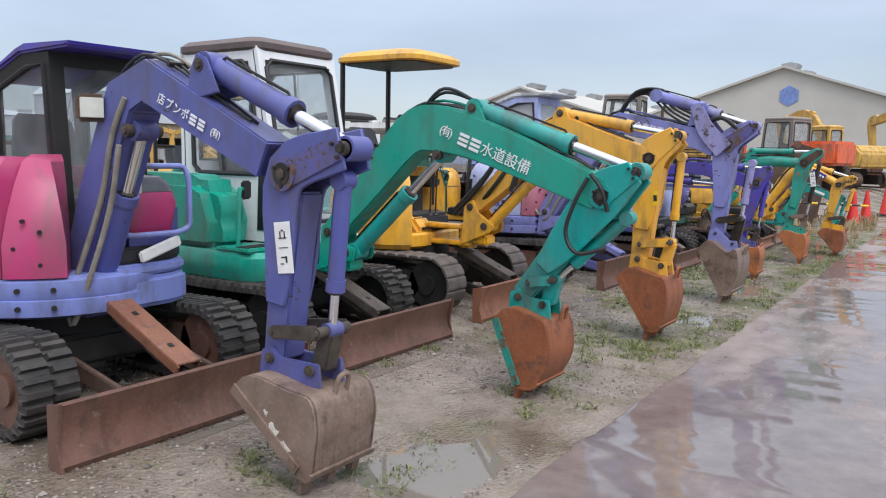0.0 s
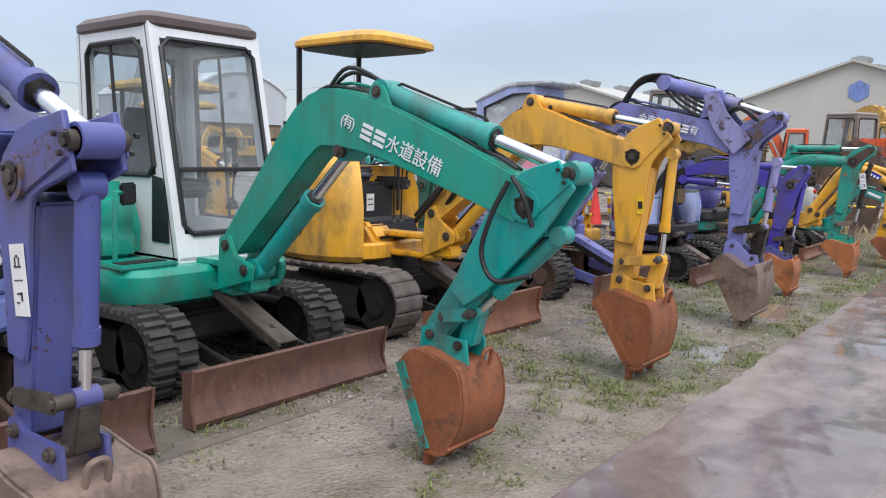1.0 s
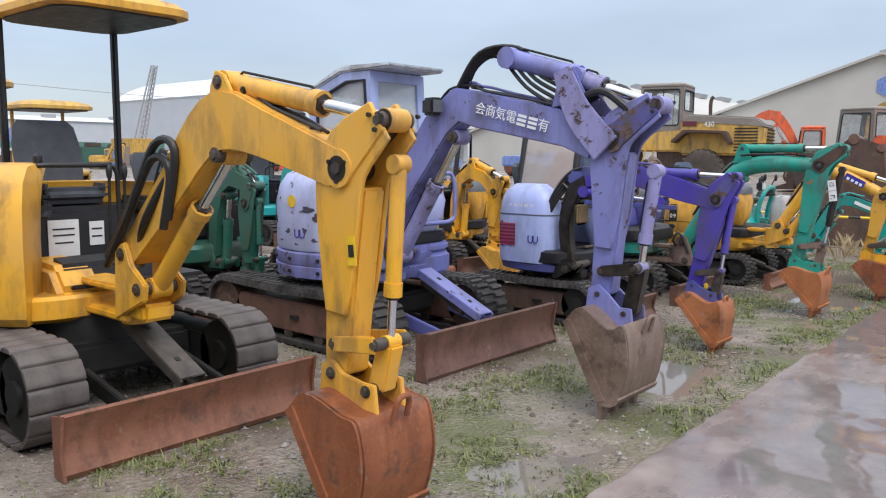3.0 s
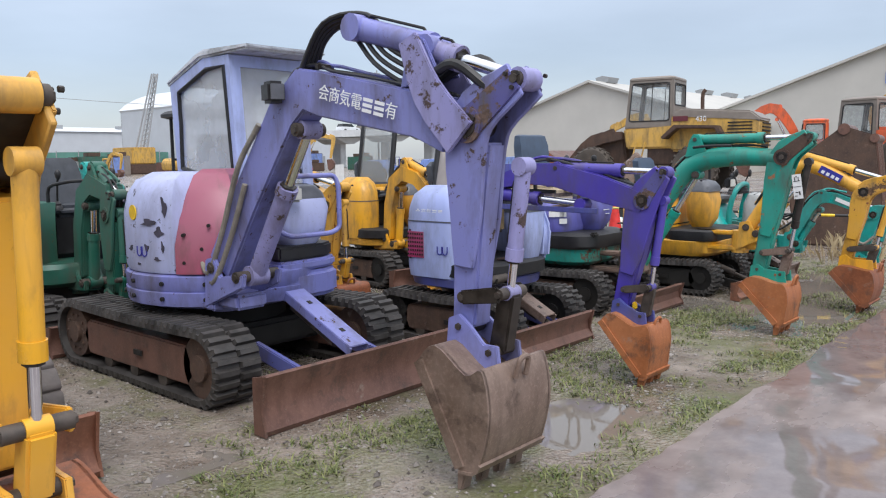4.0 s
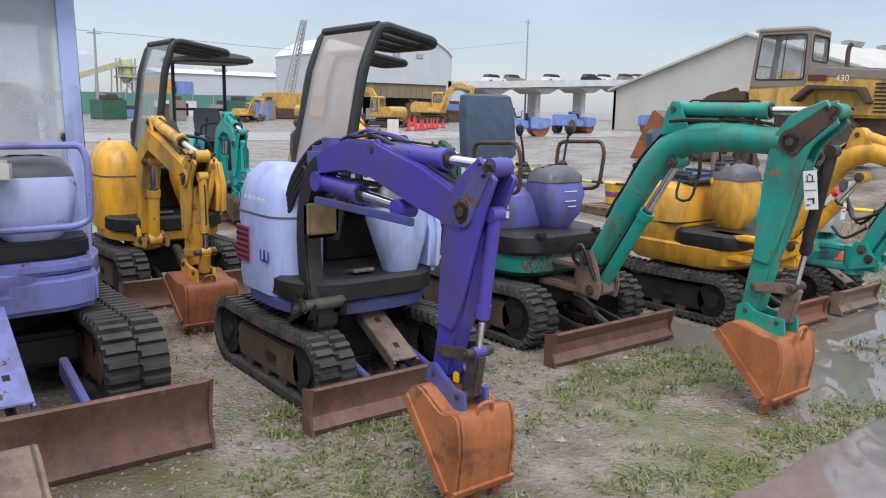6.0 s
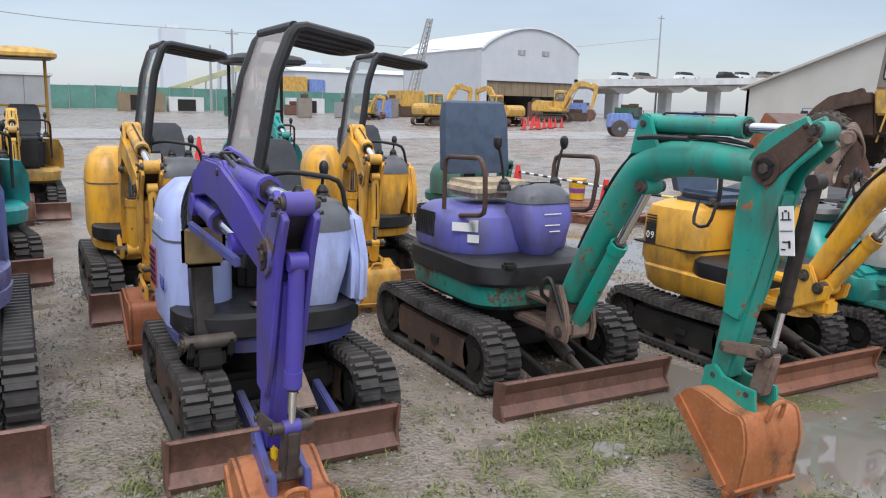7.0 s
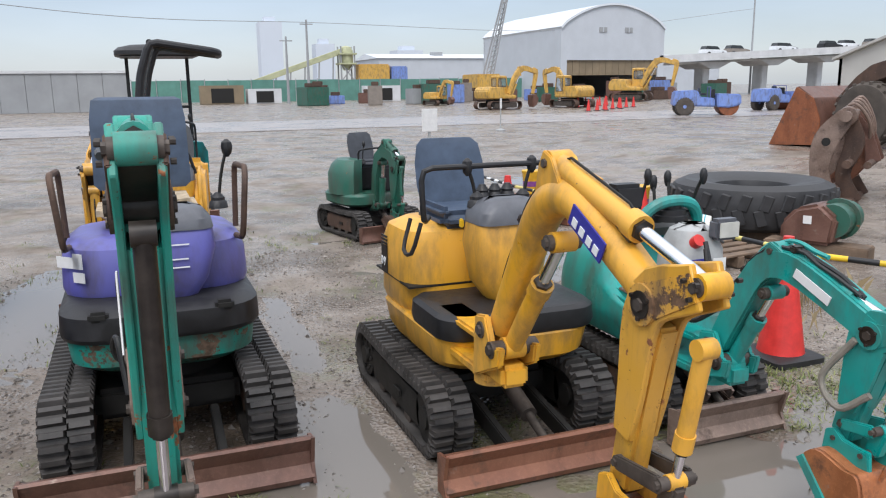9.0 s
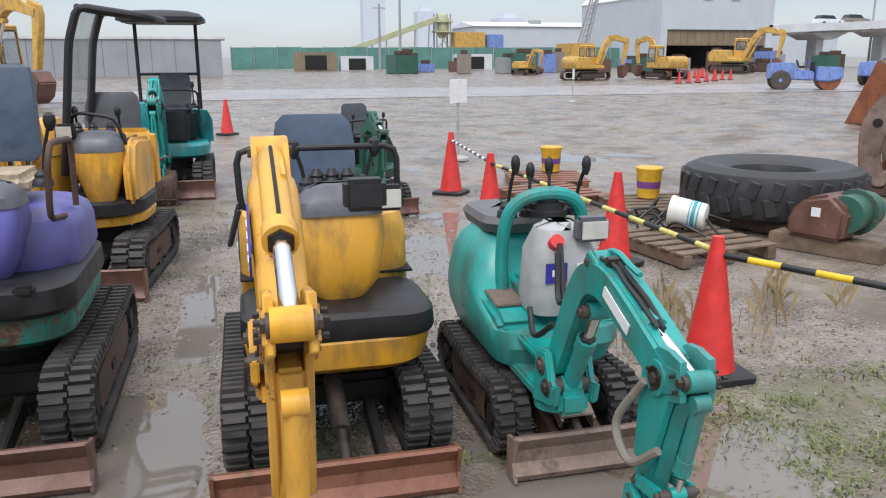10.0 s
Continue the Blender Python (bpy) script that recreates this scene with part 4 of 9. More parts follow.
def body_b(M):
    """Sea-green deck, side hood and a white cab."""
    bm = B()
    loft(bm, [rounded(-0.18, 0, hx_, hy_, 0.22, z, 6) for hx_, hy_, z in ((0.76, 0.58, 0.49), (0.83, 0.64, 0.53), (0.85, 0.66, 0.60), (0.85, 0.66, 0.70), (0.82, 0.64, 0.74))])
    part("deck", bm, GREEN, M)
    bm = B()
    prism(bm, [(-1.0, 0.70), (0.18, 0.70), (0.22, 0.95), (0.12, 1.22), (-0.05, 1.29), (-0.85, 1.30), (-1.0, 1.2)], -0.64, -0.24, "y", 0.09, 4)
    part("side_hood", bm, GREEN, M)
    bm = B()
    prism(bm, [(-1.04, 0.72), (-0.78, 0.72), (-0.78, 1.32), (-0.95, 1.32), (-1.05, 1.1)], -0.24, 0.72, "y", 0.07, 3)
    part("engine_hood", bm, GREEN, M)
    bm = B()
    box(bm, (0.40, -0.45, 0.755), (0.36, 0.40, 0.03), bevel=0.012)
    part("tool_lid", bm, GREEN, M)
    bm = B()
    box(bm, (0.46, -0.45, 0.773), (0.12, 0.30, 0.006))
    part("tread_mat", bm, DARK, M)
    rail(M, [(0.40, -0.58, 0.74), (0.42, -0.58, 1.16), (0.40, -0.54, 1.2), (0.34, -0.46, 1.19)], 0.016, GREEN, "mirror_bracket", 3)
    bm = box(B(), (0.36, -0.46, 1.19), (0.03, 0.16, 0.14), Matrix.Rotation(0.5, 4, "Z"), 0.012)
    part("mirror", bm, BLACK, M)
    C = cab(M, -0.72, 0.20, -0.20, 0.68, 0.74, 2.29, WHITE, CAB_ROOF, 0.30, side=(-0.58, 0.09, 1.30, 2.18), front=(-0.13, 0.61, 0.92, 2.19))
    # lower quarter window beside the door
    bm = B()
    prism(bm, [(0.20, 0.86), (0.40, 0.86), (0.385, 1.12), (0.34, 1.28), (0.22, 1.30)], -0.207, -0.202, "y")
    part("quarter_window", bm, BLACK, C)
    seat(M, -0.25, 0.24, 1.22, 0.46, SEAT, 0.55)
    lever(M, 0.12, -0.02, 1.05, 0.30, 0.04, 0)
    lever(M, 0.12, 0.50, 1.05, 0.30, 0.04, 0)
    lamp(M, (0.50, 0.45, 0.64), (0.05, 0.12, 0.07))
    bm = B()
    for k in range(9):
        box(bm, (-0.80 + k * 0.055, -0.646, 1.02), (0.025, 0.014, 0.22))
    part("grille", bm, DARK, M)


def sector(cx_, cy_, r, a0, a1, inner, z, n=12):
    """A ring: an arc of the round upper body from a0 to a1 degrees, closed along inner points."""
    arc = [(cx_ + r * math.cos(radians(a0 + (a1 - a0) * i / n)), cy_ + r * math.sin(radians(a0 + (a1 - a0) * i / n)), z) for i in range(n + 1)]
    return arc + [(x, y, z) for x, y in inner]


def arc_panel(M, name, mat, r, a0, a1, inner, heights, label="", cx_=0.0, n=12):
    """A curved hood over an arc: heights are (z, inset) rows."""
    bm = B()
    loft(bm, [sector(cx_, 0, r - d, a0 + d * 25, a1 - d * 25, [(x * (1 - d), y * (1 - d)) for x, y in inner], z, n) for z, d in heights])
    bmesh.ops.recalc_face_normals(bm, faces=bm.faces)
    return part(name, bm, mat, M, label)


def on_arc(r, a, z, cx_=0.0):
    """A frame on the round wall: x along it, z outward."""
    return Matrix.Translation((cx_ + r * math.cos(radians(a)), r * math.sin(radians(a)), z)) @ Matrix.Rotation(radians(a + 90), 4, "Z") @ Matrix.Rotation(math.pi / 2, 4, "X")


def uu_body(M, hood_mat, nose_mat, ring_mat, R=0.68, worn=True, split=308):
    """A round short-tail upper body: skirt ring, side hood with a nose panel, engine cover, console with guard."""
    bm = B()
    loft(bm, [[(r * math.cos(2 * math.pi * i / 40), r * math.sin(2 * math.pi * i / 40), z) for i in range(40)] for r, z in ((R - 0.10, 0.52), (R, 0.55), (R + 0.012, 0.63), (R + 0.012, 0.64), (R - 0.002, 0.645), (R + 0.008, 0.66), (R + 0.008, 0.745), (R - 0.03, 0.765))])
    part("skirt", bm, ring_mat, M)
    for a in (215, 240, 265, 290, 315, 330):
        for z in (0.60, 0.70):
            m = on_arc(R + 0.008, a, z)
            part("bolt", cyl(B(), m @ Vector((0, 0, 0)), m @ Vector((0, 0, 0.016)), 0.015, seg=8), DARK, M)
    H = arc_panel(M, "side_hood", hood_mat, R, 188, split, [(0.30, -0.10), (-0.55, -0.06)], ((0.765, 0.01), (0.80, 0.0), (1.15, 0.0), (1.28, 0.03), (1.37, 0.09), (1.42, 0.2)), "pale lilac hood with flaked patches" if worn else "")
    N = arc_panel(M, "nose_panel", nose_mat, R + 0.004, split + 1, 336, [(0.40, -0.12), (0.22, -0.10)], ((0.765, 0.0), (0.95, 0.0), (1.12, 0.05), (1.28, 0.12), (1.40, 0.2), (1.44, 0.30)), "faded pink nose panel" if worn else "", n=6)
    for a, z in ((304, 0.84), (325, 0.84), (304, 1.02), (325, 1.02), (314, 0.93), (318, 1.08)):
        m = on_arc(R, a, z)
        part("bolt", cyl(B(), m @ Vector((0, 0, -0.02)), m @ Vector((0, 0, 0.008)), 0.012, seg=8), DARK, N)
    for k in range(4):
        m = on_arc(R, 218 + k * 4, 1.08)
        part("grille_slot", box(B(), (0, 0, 0), (0.022, 0.2, 0.012), m, 0.003), DARK, H)
    if worn:
        for a, z, w, h, q in ((281, 1.10, 0.17, 0.055, 0.4), (289, 1.04, 0.09, 0.07, -0.5), (293, 1.20, 0.05, 0.18, 0.2), (262, 0.92, 0.08, 0.035, 0.7), (279, 0.93, 0.05, 0.08, 0.1), (236, 1.22, 0.08, 0.03, 0.3), (287, 0.86, 0.07, 0.025, -0.6), (271, 0.82, 0.05, 0.02, 0.3), (252, 0.84, 0.06, 0.02, 0.1), (291, 0.94, 0.03, 0.09, 0.3), (240, 1.0, 0.05, 0.09, 0.2)):
            m = on_arc(R + 0.001, a, z)
            pts = [((w / 2) * math.cos(u) * (0.7 + 0.35 * math.sin(3 * u + q * 7)), (h / 2) * math.sin(u) * (0.75 + 0.35 * math.cos(2 * u + q * 5)) + 0.3 * q * (w / 2) * math.cos(u)) for u in [i * math.pi / 8 for i in range(16)]]
            bm = prism(B(), pts, -0.004, 0.003, "z")
            bmesh.ops.transform(bm, matrix=m, verts=bm.verts)
            part("flaked_patch", bm, FLAKE, H)
        m = on_arc(R + 0.002, 267, 1.16)
        part("emblem", cyl(B(), m @ Vector((0, 0, -0.004)), m @ Vector((0, 0, 0.003)), 0.05, seg=20), BRASS, H)
        for k, ch in enumerate("UU"):
            lettering(ch, 0.10, BLUE_INK, H, on_arc(R + 0.002, 272 + 5 * k, 0.90), "lettering")
    arc_panel(M, "engine_hood", hood_mat, R, 90, 186, [(-0.45, -0.05), (-0.40, 0.40)], ((0.765, 0.0), (0.80, 0.0), (1.15, 0.0), (1.28, 0.05), (1.36, 0.12)))
    # console and front skirt at the operator's feet
    x0, y0, y1 = 0.32, 0.0, 0.50
    part("front_skirt", prism(B(), [(x0, y0 - 0.02), (0.66, y0 - 0.02), (0.68, y0 + 0.06), (0.66, 0.40), (0.58, 0.56), (x0, 0.60)], 0.53, 0.72, "z", 0.03, 3), ring_mat, M)
    part("front_skirt", prism(B(), [(x0, y0 - 0.01), (0.65, y0 - 0.01), (0.67, y0 + 0.06), (0.65, 0.40), (0.57, 0.55), (x0, 0.59)], 0.728, 0.80, "z", 0.02, 2), ring_mat, M)
    part("rubber_band", prism(B(), [(x0, y0), (0.63, y0), (0.645, y0 + 0.06), (0.63, 0.40), (0.55, 0.53), (x0, 0.57)], 0.805, 0.90, "z", 0.015, 2), BLACK, M)
    bm = B()
    loft(bm, [rounded(0.48, 0.27, hx_, hy_, 0.07, z) for hx_, hy_, z in ((0.10, 0.13, 0.90), (0.13, 0.19, 0.98), (0.14, 0.22, 1.15), (0.12, 0.21, 1.22))])
    part("console", bm, hood_mat, M)
    bm = B()
    loft(bm, [rounded(0.47, 0.27, hx_, hy_, 0.08, z) for hx_, hy_, z in ((0.125, 0.215, 1.222), (0.12, 0.20, 1.26), (0.09, 0.16, 1.31), (0.04, 0.08, 1.325))])
    part("console_top", bm, PLASTIC, M)
    rail(M, [(0.50, 0.01, 0.82), (0.58, 0.0, 1.36), (0.64, 0.10, 1.38), (0.64, 0.50, 1.38), (0.66, 0.52, 1.30), (0.66, 0.52, 1.0), (0.66, 0.44, 0.97), (0.66, 0.08, 0.97), (0.62, 0.0, 1.02)], 0.018, ring_mat, "guard_rail")
    lamp(M, (0.66, 0.10, 1.26), (0.06, 0.15, 0.11), PALE_PLASTIC)


def hex_cab(M, x0, x1, y0, y1, z0, zc, z1, mat, roof_mat, glass, low=0.0):
    """A cab whose side windows have their upper rear corners cut off."""
    C = part("cab", box(B(), ((x0 + x1) / 2, (y0 + y1) / 2, z0 + 0.02), (x1 - x0, y1 - y0, 0.04), None, 0.01), mat, M)
    out = [(x0, z0), (x1 + 0.10, z0), (x1, z1), (x0 + 0.42, z1), (x0 - 0.04, zc), (x0 + 0.02, z0 + 0.5)]
    cx_ = sum(p[0] for p in out) / 6
    cz_ = sum(p[1] for p in out) / 6 + 0.1
    win = [(x0 + 0.08, zc - 0.62 - low), (x1 + 0.01, zc - 0.74 - low), (x1 - 0.06, z1 - 0.07), (x0 + 0.46, z1 - 0.08), (x0 + 0.08, zc - 0.06), (x0 + 0.09, zc - 0.3)]
    for s, y in ((1, y0), (-1, y1)):
        bm = B()
        O, I = ([[bm.verts.new((u, y + s * t, v)) for u, v in ring] for t in (0, 0.04)] for ring in (out, win))
        for k in range(6):
            j = (k + 1) % 6
            for quad in ((O[0][k], O[0][j], I[0][j], I[0][k]), (O[1][j], O[1][k], I[1][k], I[1][j]), (O[0][j], O[0][k], O[1][k], O[1][j]), (I[0][k], I[0][j], I[1][j], I[1][k])):
                bm.faces.new(quad)
        bmesh.ops.recalc_face_normals(bm, faces=bm.faces)
        part("side_wall", bm, mat, C)
        part("window_seal", tube(B(), [(u, y, v) for u, v in win + win[:1]], 0.016, 6, 0), BLACK, C)
        g = part("window_pane", prism(B(), win, y + s * 0.016, y + s * 0.022), glass, C)
        g.visible_shadow = False
    bm = B()
    frame_wall(bm, lambda u, v, t: (x1 + 0.10 * (z1 - v) / (z1 - z0) - t, u, v), y0 + 0.04, y1 - 0.04, z0, z1, (y0 + 0.09, y1 - 0.09, z0 + 0.2, z1 - 0.08), 0.0, 0.04)
    part("front_wall", bm, mat, C)
    bm = B()
    vs = [(y0 + 0.09, z0 + 0.2), (y1 - 0.09, z0 + 0.2), (y1 - 0.09, z1 - 0.08), (y0 + 0.09, z1 - 0.08)]
    loft(bm, [[(x1 + 0.10 * (z1 - v) / (z1 - z0) - t, u, v) for u, v in vs] for t in (0.016, 0.022)])
    g = part("window_pane", bm, glass, C)
    g.visible_shadow = False
    part("rear_wall", prism(B(), [(x0, z0), (x0 + 0.04, z0), (x0 + 0.05, z0 + 0.5), (x0 + 0.02, z0 + 0.5)], y0 + 0.04, y1 - 0.04), mat, C)
    g = part("window_pane", prism(B(), [(x0 + 0.022, z0 + 0.5), (x0 + 0.028, z0 + 0.5), (x0 - 0.012, zc), (x0 - 0.018, zc)], y0 + 0.04, y1 - 0.04), glass, C)
    g.visible_shadow = False
    part("roof", prism(B(), [(x0 - 0.07, zc - 0.01), (x0 + 0.40, z1), (x1 + 0.22, z1 + 0.015), (x1 + 0.24, z1 + 0.05), (x0 + 0.44, z1 + 0.06), (x0 + 0.34, z1 + 0.035), (x0 - 0.06, zc + 0.03)], y0 - 0.02, y1 + 0.02, "y", 0.015, 2), roof_mat, C)
    return C


def body_d(M):
    """Lilac short-tail body with a cut-corner cab."""
    uu_body(M, HOOD_D, PINK, LILAC, split=298)
    hex_cab(M, -0.52, 0.22, -0.06, 0.60, 0.78, 2.06, 2.22, LILAC_PALE, CAB_WHITE, GLASS_MIST)
    seat(M, -0.15, 0.28, 1.20, 0.44, SEAT, 0.5)
    lever(M, 0.2, 0.02, 1.1, 0.3, 0.04, 0)
    lever(M, 0.2, 0.5, 1.1, 0.3, 0.04, 0)


def body_a(M):
    """Violet short-tail body with a magenta side panel and a dark-trimmed cab."""
    uu_body(M, MAGENTA, MAGENTA, LILAC_BLUE, worn=False)
    hex_cab(M, -0.60, 0.10, -0.04, 0.58, 0.78, 1.90, 2.05, DARK, VIOLET_DEEP, GLASS, 0.05)
    part("tool_box", box(B(), (0.50, 0.30, 1.0), (0.20, 0.40, 0.30), None, 0.03), VIOLET, M)
    part("torn_sheet", box(B(), (0.66, 0.30, 0.88), (0.03, 0.30, 0.07), Matrix.Rotation(0.3, 4, "X"), 0.01), STICKER, M)
    seat(M, -0.20, 0.24, 1.20, 0.44, SEAT, 0.5)


def body_c(M, mat=None, roof=True, post_mat=None):
    """Yellow body with a rounded counterweight and side cover, open floor, seat and canopy."""
    mat = mat or YELLOW
    bm = B()
    loft(bm, [rounded(-0.16, 0, hx_, hy_, 0.40, z, 7) for hx_, hy_, z in ((0.58, 0.60, 0.54), (0.62, 0.64, 0.57), (0.62, 0.64, 0.68), (0.60, 0.62, 0.70))])
    part("deck", bm, mat, M)
    arc_panel(M, "side_cover", mat, 0.74, 195, 316, [(0.20, -0.30), (-0.50, -0.22)], ((0.55, 0.04), (0.60, 0.0), (1.02, 0.0), (1.22, 0.05), (1.36, 0.12), (1.45, 0.24), (1.47, 0.34)), "bright yellow rounded side cover", -0.05, 16)
    arc_panel(M, "counterweight", mat, 0.74, 85, 193, [(-0.42, -0.2), (-0.40, 0.45)], ((0.55, 0.04), (0.60, 0.0), (1.1, 0.0), (1.28, 0.06), (1.34, 0.14)), "", -0.05)
    part("fuel_cap", box(B(), (-0.30, -0.44, 1.462), (0.14, 0.10, 0.06), Matrix.Rotation(0.3, 4, "Y"), 0.025), BLACK, M)
    part("seat_base", prism(B(), [(-0.70, 0.70), (-0.12, 0.70), (-0.14, 1.18), (-0.70, 1.20)], -0.24, 0.55, "y", 0.04, 2), BLACK, M)
    seat(M, -0.40, 0.12, 1.30, 0.46, SEAT, 0.46)
    front_label(M, -0.128, -0.02, 0.98, 0.20, 0.24, STICKER, ((0, 0.06, 0.14, 0.01, INK), (0, 0.02, 0.14, 0.01, INK), (0, -0.03, 0.12, 0.01, INK)))
    front_label(M, -0.128, 0.20, 1.0, 0.10, 0.16, STICKER, ((0, 0.03, 0.07, 0.01, INK), (0, -0.02, 0.07, 0.01, INK)))
    part("floor_plate", box(B(), (0.12, 0.22, 0.735), (0.58, 0.88, 0.025), None, 0.008), BLACK, M)
    part("front_console", prism(B(), [(0.10, 0.72), (0.32, 0.72), (0.30, 0.86), (0.12, 0.90)], -0.24, 0.40, "y", 0.03, 2), BLACK, M)
    part("valve_cover", prism(B(), [(-0.1, 0.58), (0.40, 0.56), (0.42, 0.72), (0.30, 0.86), (-0.1, 0.88)], -0.30, -0.02, "y", 0.04, 2), mat, M)
    lever(M, 0.02, -0.20, 1.15, 0.34, 0.10, -0.06, 0.03)
    lever(M, 0.02, 0.52, 1.15, 0.38, 0.10, 0.04, 0.03)
    part("armrest_console", box(B(), (-0.14, -0.22, 1.18), (0.40, 0.14, 0.12), None, 0.03), BLACK, M)
    part("armrest_console", box(B(), (-0.14, 0.52, 1.18), (0.40, 0.14, 0.12), None, 0.03), BLACK, M)
    rail(M, [(-0.05, -0.30, 0.92), (-0.02, -0.31, 1.42), (0.22, -0.31, 1.46), (0.26, 0.16, 1.46), (0.24, 0.18, 0.95)], 0.015, BLACK)
    lever(M, 0.26, 0.10, 0.80, 0.62, 0.02, 0, 0.02, "travel_lever")
    lever(M, 0.26, 0.20, 0.80, 0.62, 0.02, 0, 0.02, "travel_lever")
    if roof:
        canopy(M, -0.90, 0.22, -0.16, 0.82, 2.49, ((-0.78, -0.10), (-0.80, 0.72)), 0.72, mat, post_mat or BLACK)
    # number plate on the cover, with louvres behind it
    s = part("plate", box(B(), (0, 0, 0), (0.26, 0.30, 0.012), on_arc(0.738, 262, 0.92, -0.05), 0.004), INK, M)
    lettering("20", 0.13, LETTER, s, on_arc(0.748, 262, 0.93, -0.05))
    part("print", box(B(), (0, 0, 0), (0.16, 0.025, 0.004), on_arc(0.746, 262, 0.82, -0.05)), LETTER, s)
    part("print", box(B(), (0, 0, 0), (0.10, 0.04, 0.004), on_arc(0.746, 262, 1.02, -0.05)), LETTER, s)
    for k in range(6):
        part("louvre", box(B(), (0, 0, 0), (0.07, 0.022, 0.012), on_arc(0.738, 243, 0.80 + 0.045 * k, -0.05)), DARK, M)
    part("reflector", box(B(), (0, 0, 0), (0.025, 0.11, 0.01), on_arc(0.735, 285, 1.08, -0.05), 0.003), BLACK, M)


def rops(M, xa, xb, y0, z0, y1, z1, over, r=0.03, screen=None):
    """A side frame between boom and seat: two uprights leaning inward, a clear screen between them, bars reaching over the seat."""
    pts = [(xb, y0, z0), (xb, y0 + (y1 - y0) * 0.75, z1 - 0.25), (xb, y1 + 0.04, z1), (xb - 0.02, y1 + over, z1 - 0.07), (xb - 0.10, y1 + over + 0.05, z1 - 0.08), (xa + 0.10, y1 + over + 0.05, z1 - 0.08), (xa + 0.02, y1 + over, z1 - 0.07), (xa, y1 + 0.04, z1), (xa, y0 + (y1 - y0) * 0.75, z1 - 0.25), (xa, y0, z0)]
    f = rail(M, pts, r, BLACK, "roll_frame")
    for fx in (0.3, 0.65):
        x = xa + (xb - xa) * fx
        rail(f, [(x, y1 + 0.04, z1 - 0.01), (x, y1 + over + 0.04, z1 - 0.08)], r * 0.8, BLACK, "roof_bar")
    rail(f, [(xa, y1 + 0.04, z1 - 0.005), (xb, y1 + 0.04, z1 - 0.005)], r * 0.8, BLACK, "cross_bar")
    if screen:
        a = [(y0 + (y1 - y0) * 0.2, z0 + (z1 - z0) * 0.28), (y0 + (y1 - y0) * 0.75, z1 - 0.25), (y1 + 0.02, z1 - 0.03)]
        g = part("side_screen", loft(B(), [[(xa - 0.02, y - 0.004, z), (xb + 0.02, y - 0.004, z), (xb + 0.02, y + 0.004, z), (xa - 0.02, y + 0.004, z)] for y, z in a]), screen, f, "fogged clear acrylic screen")
        g.visible_shadow = False


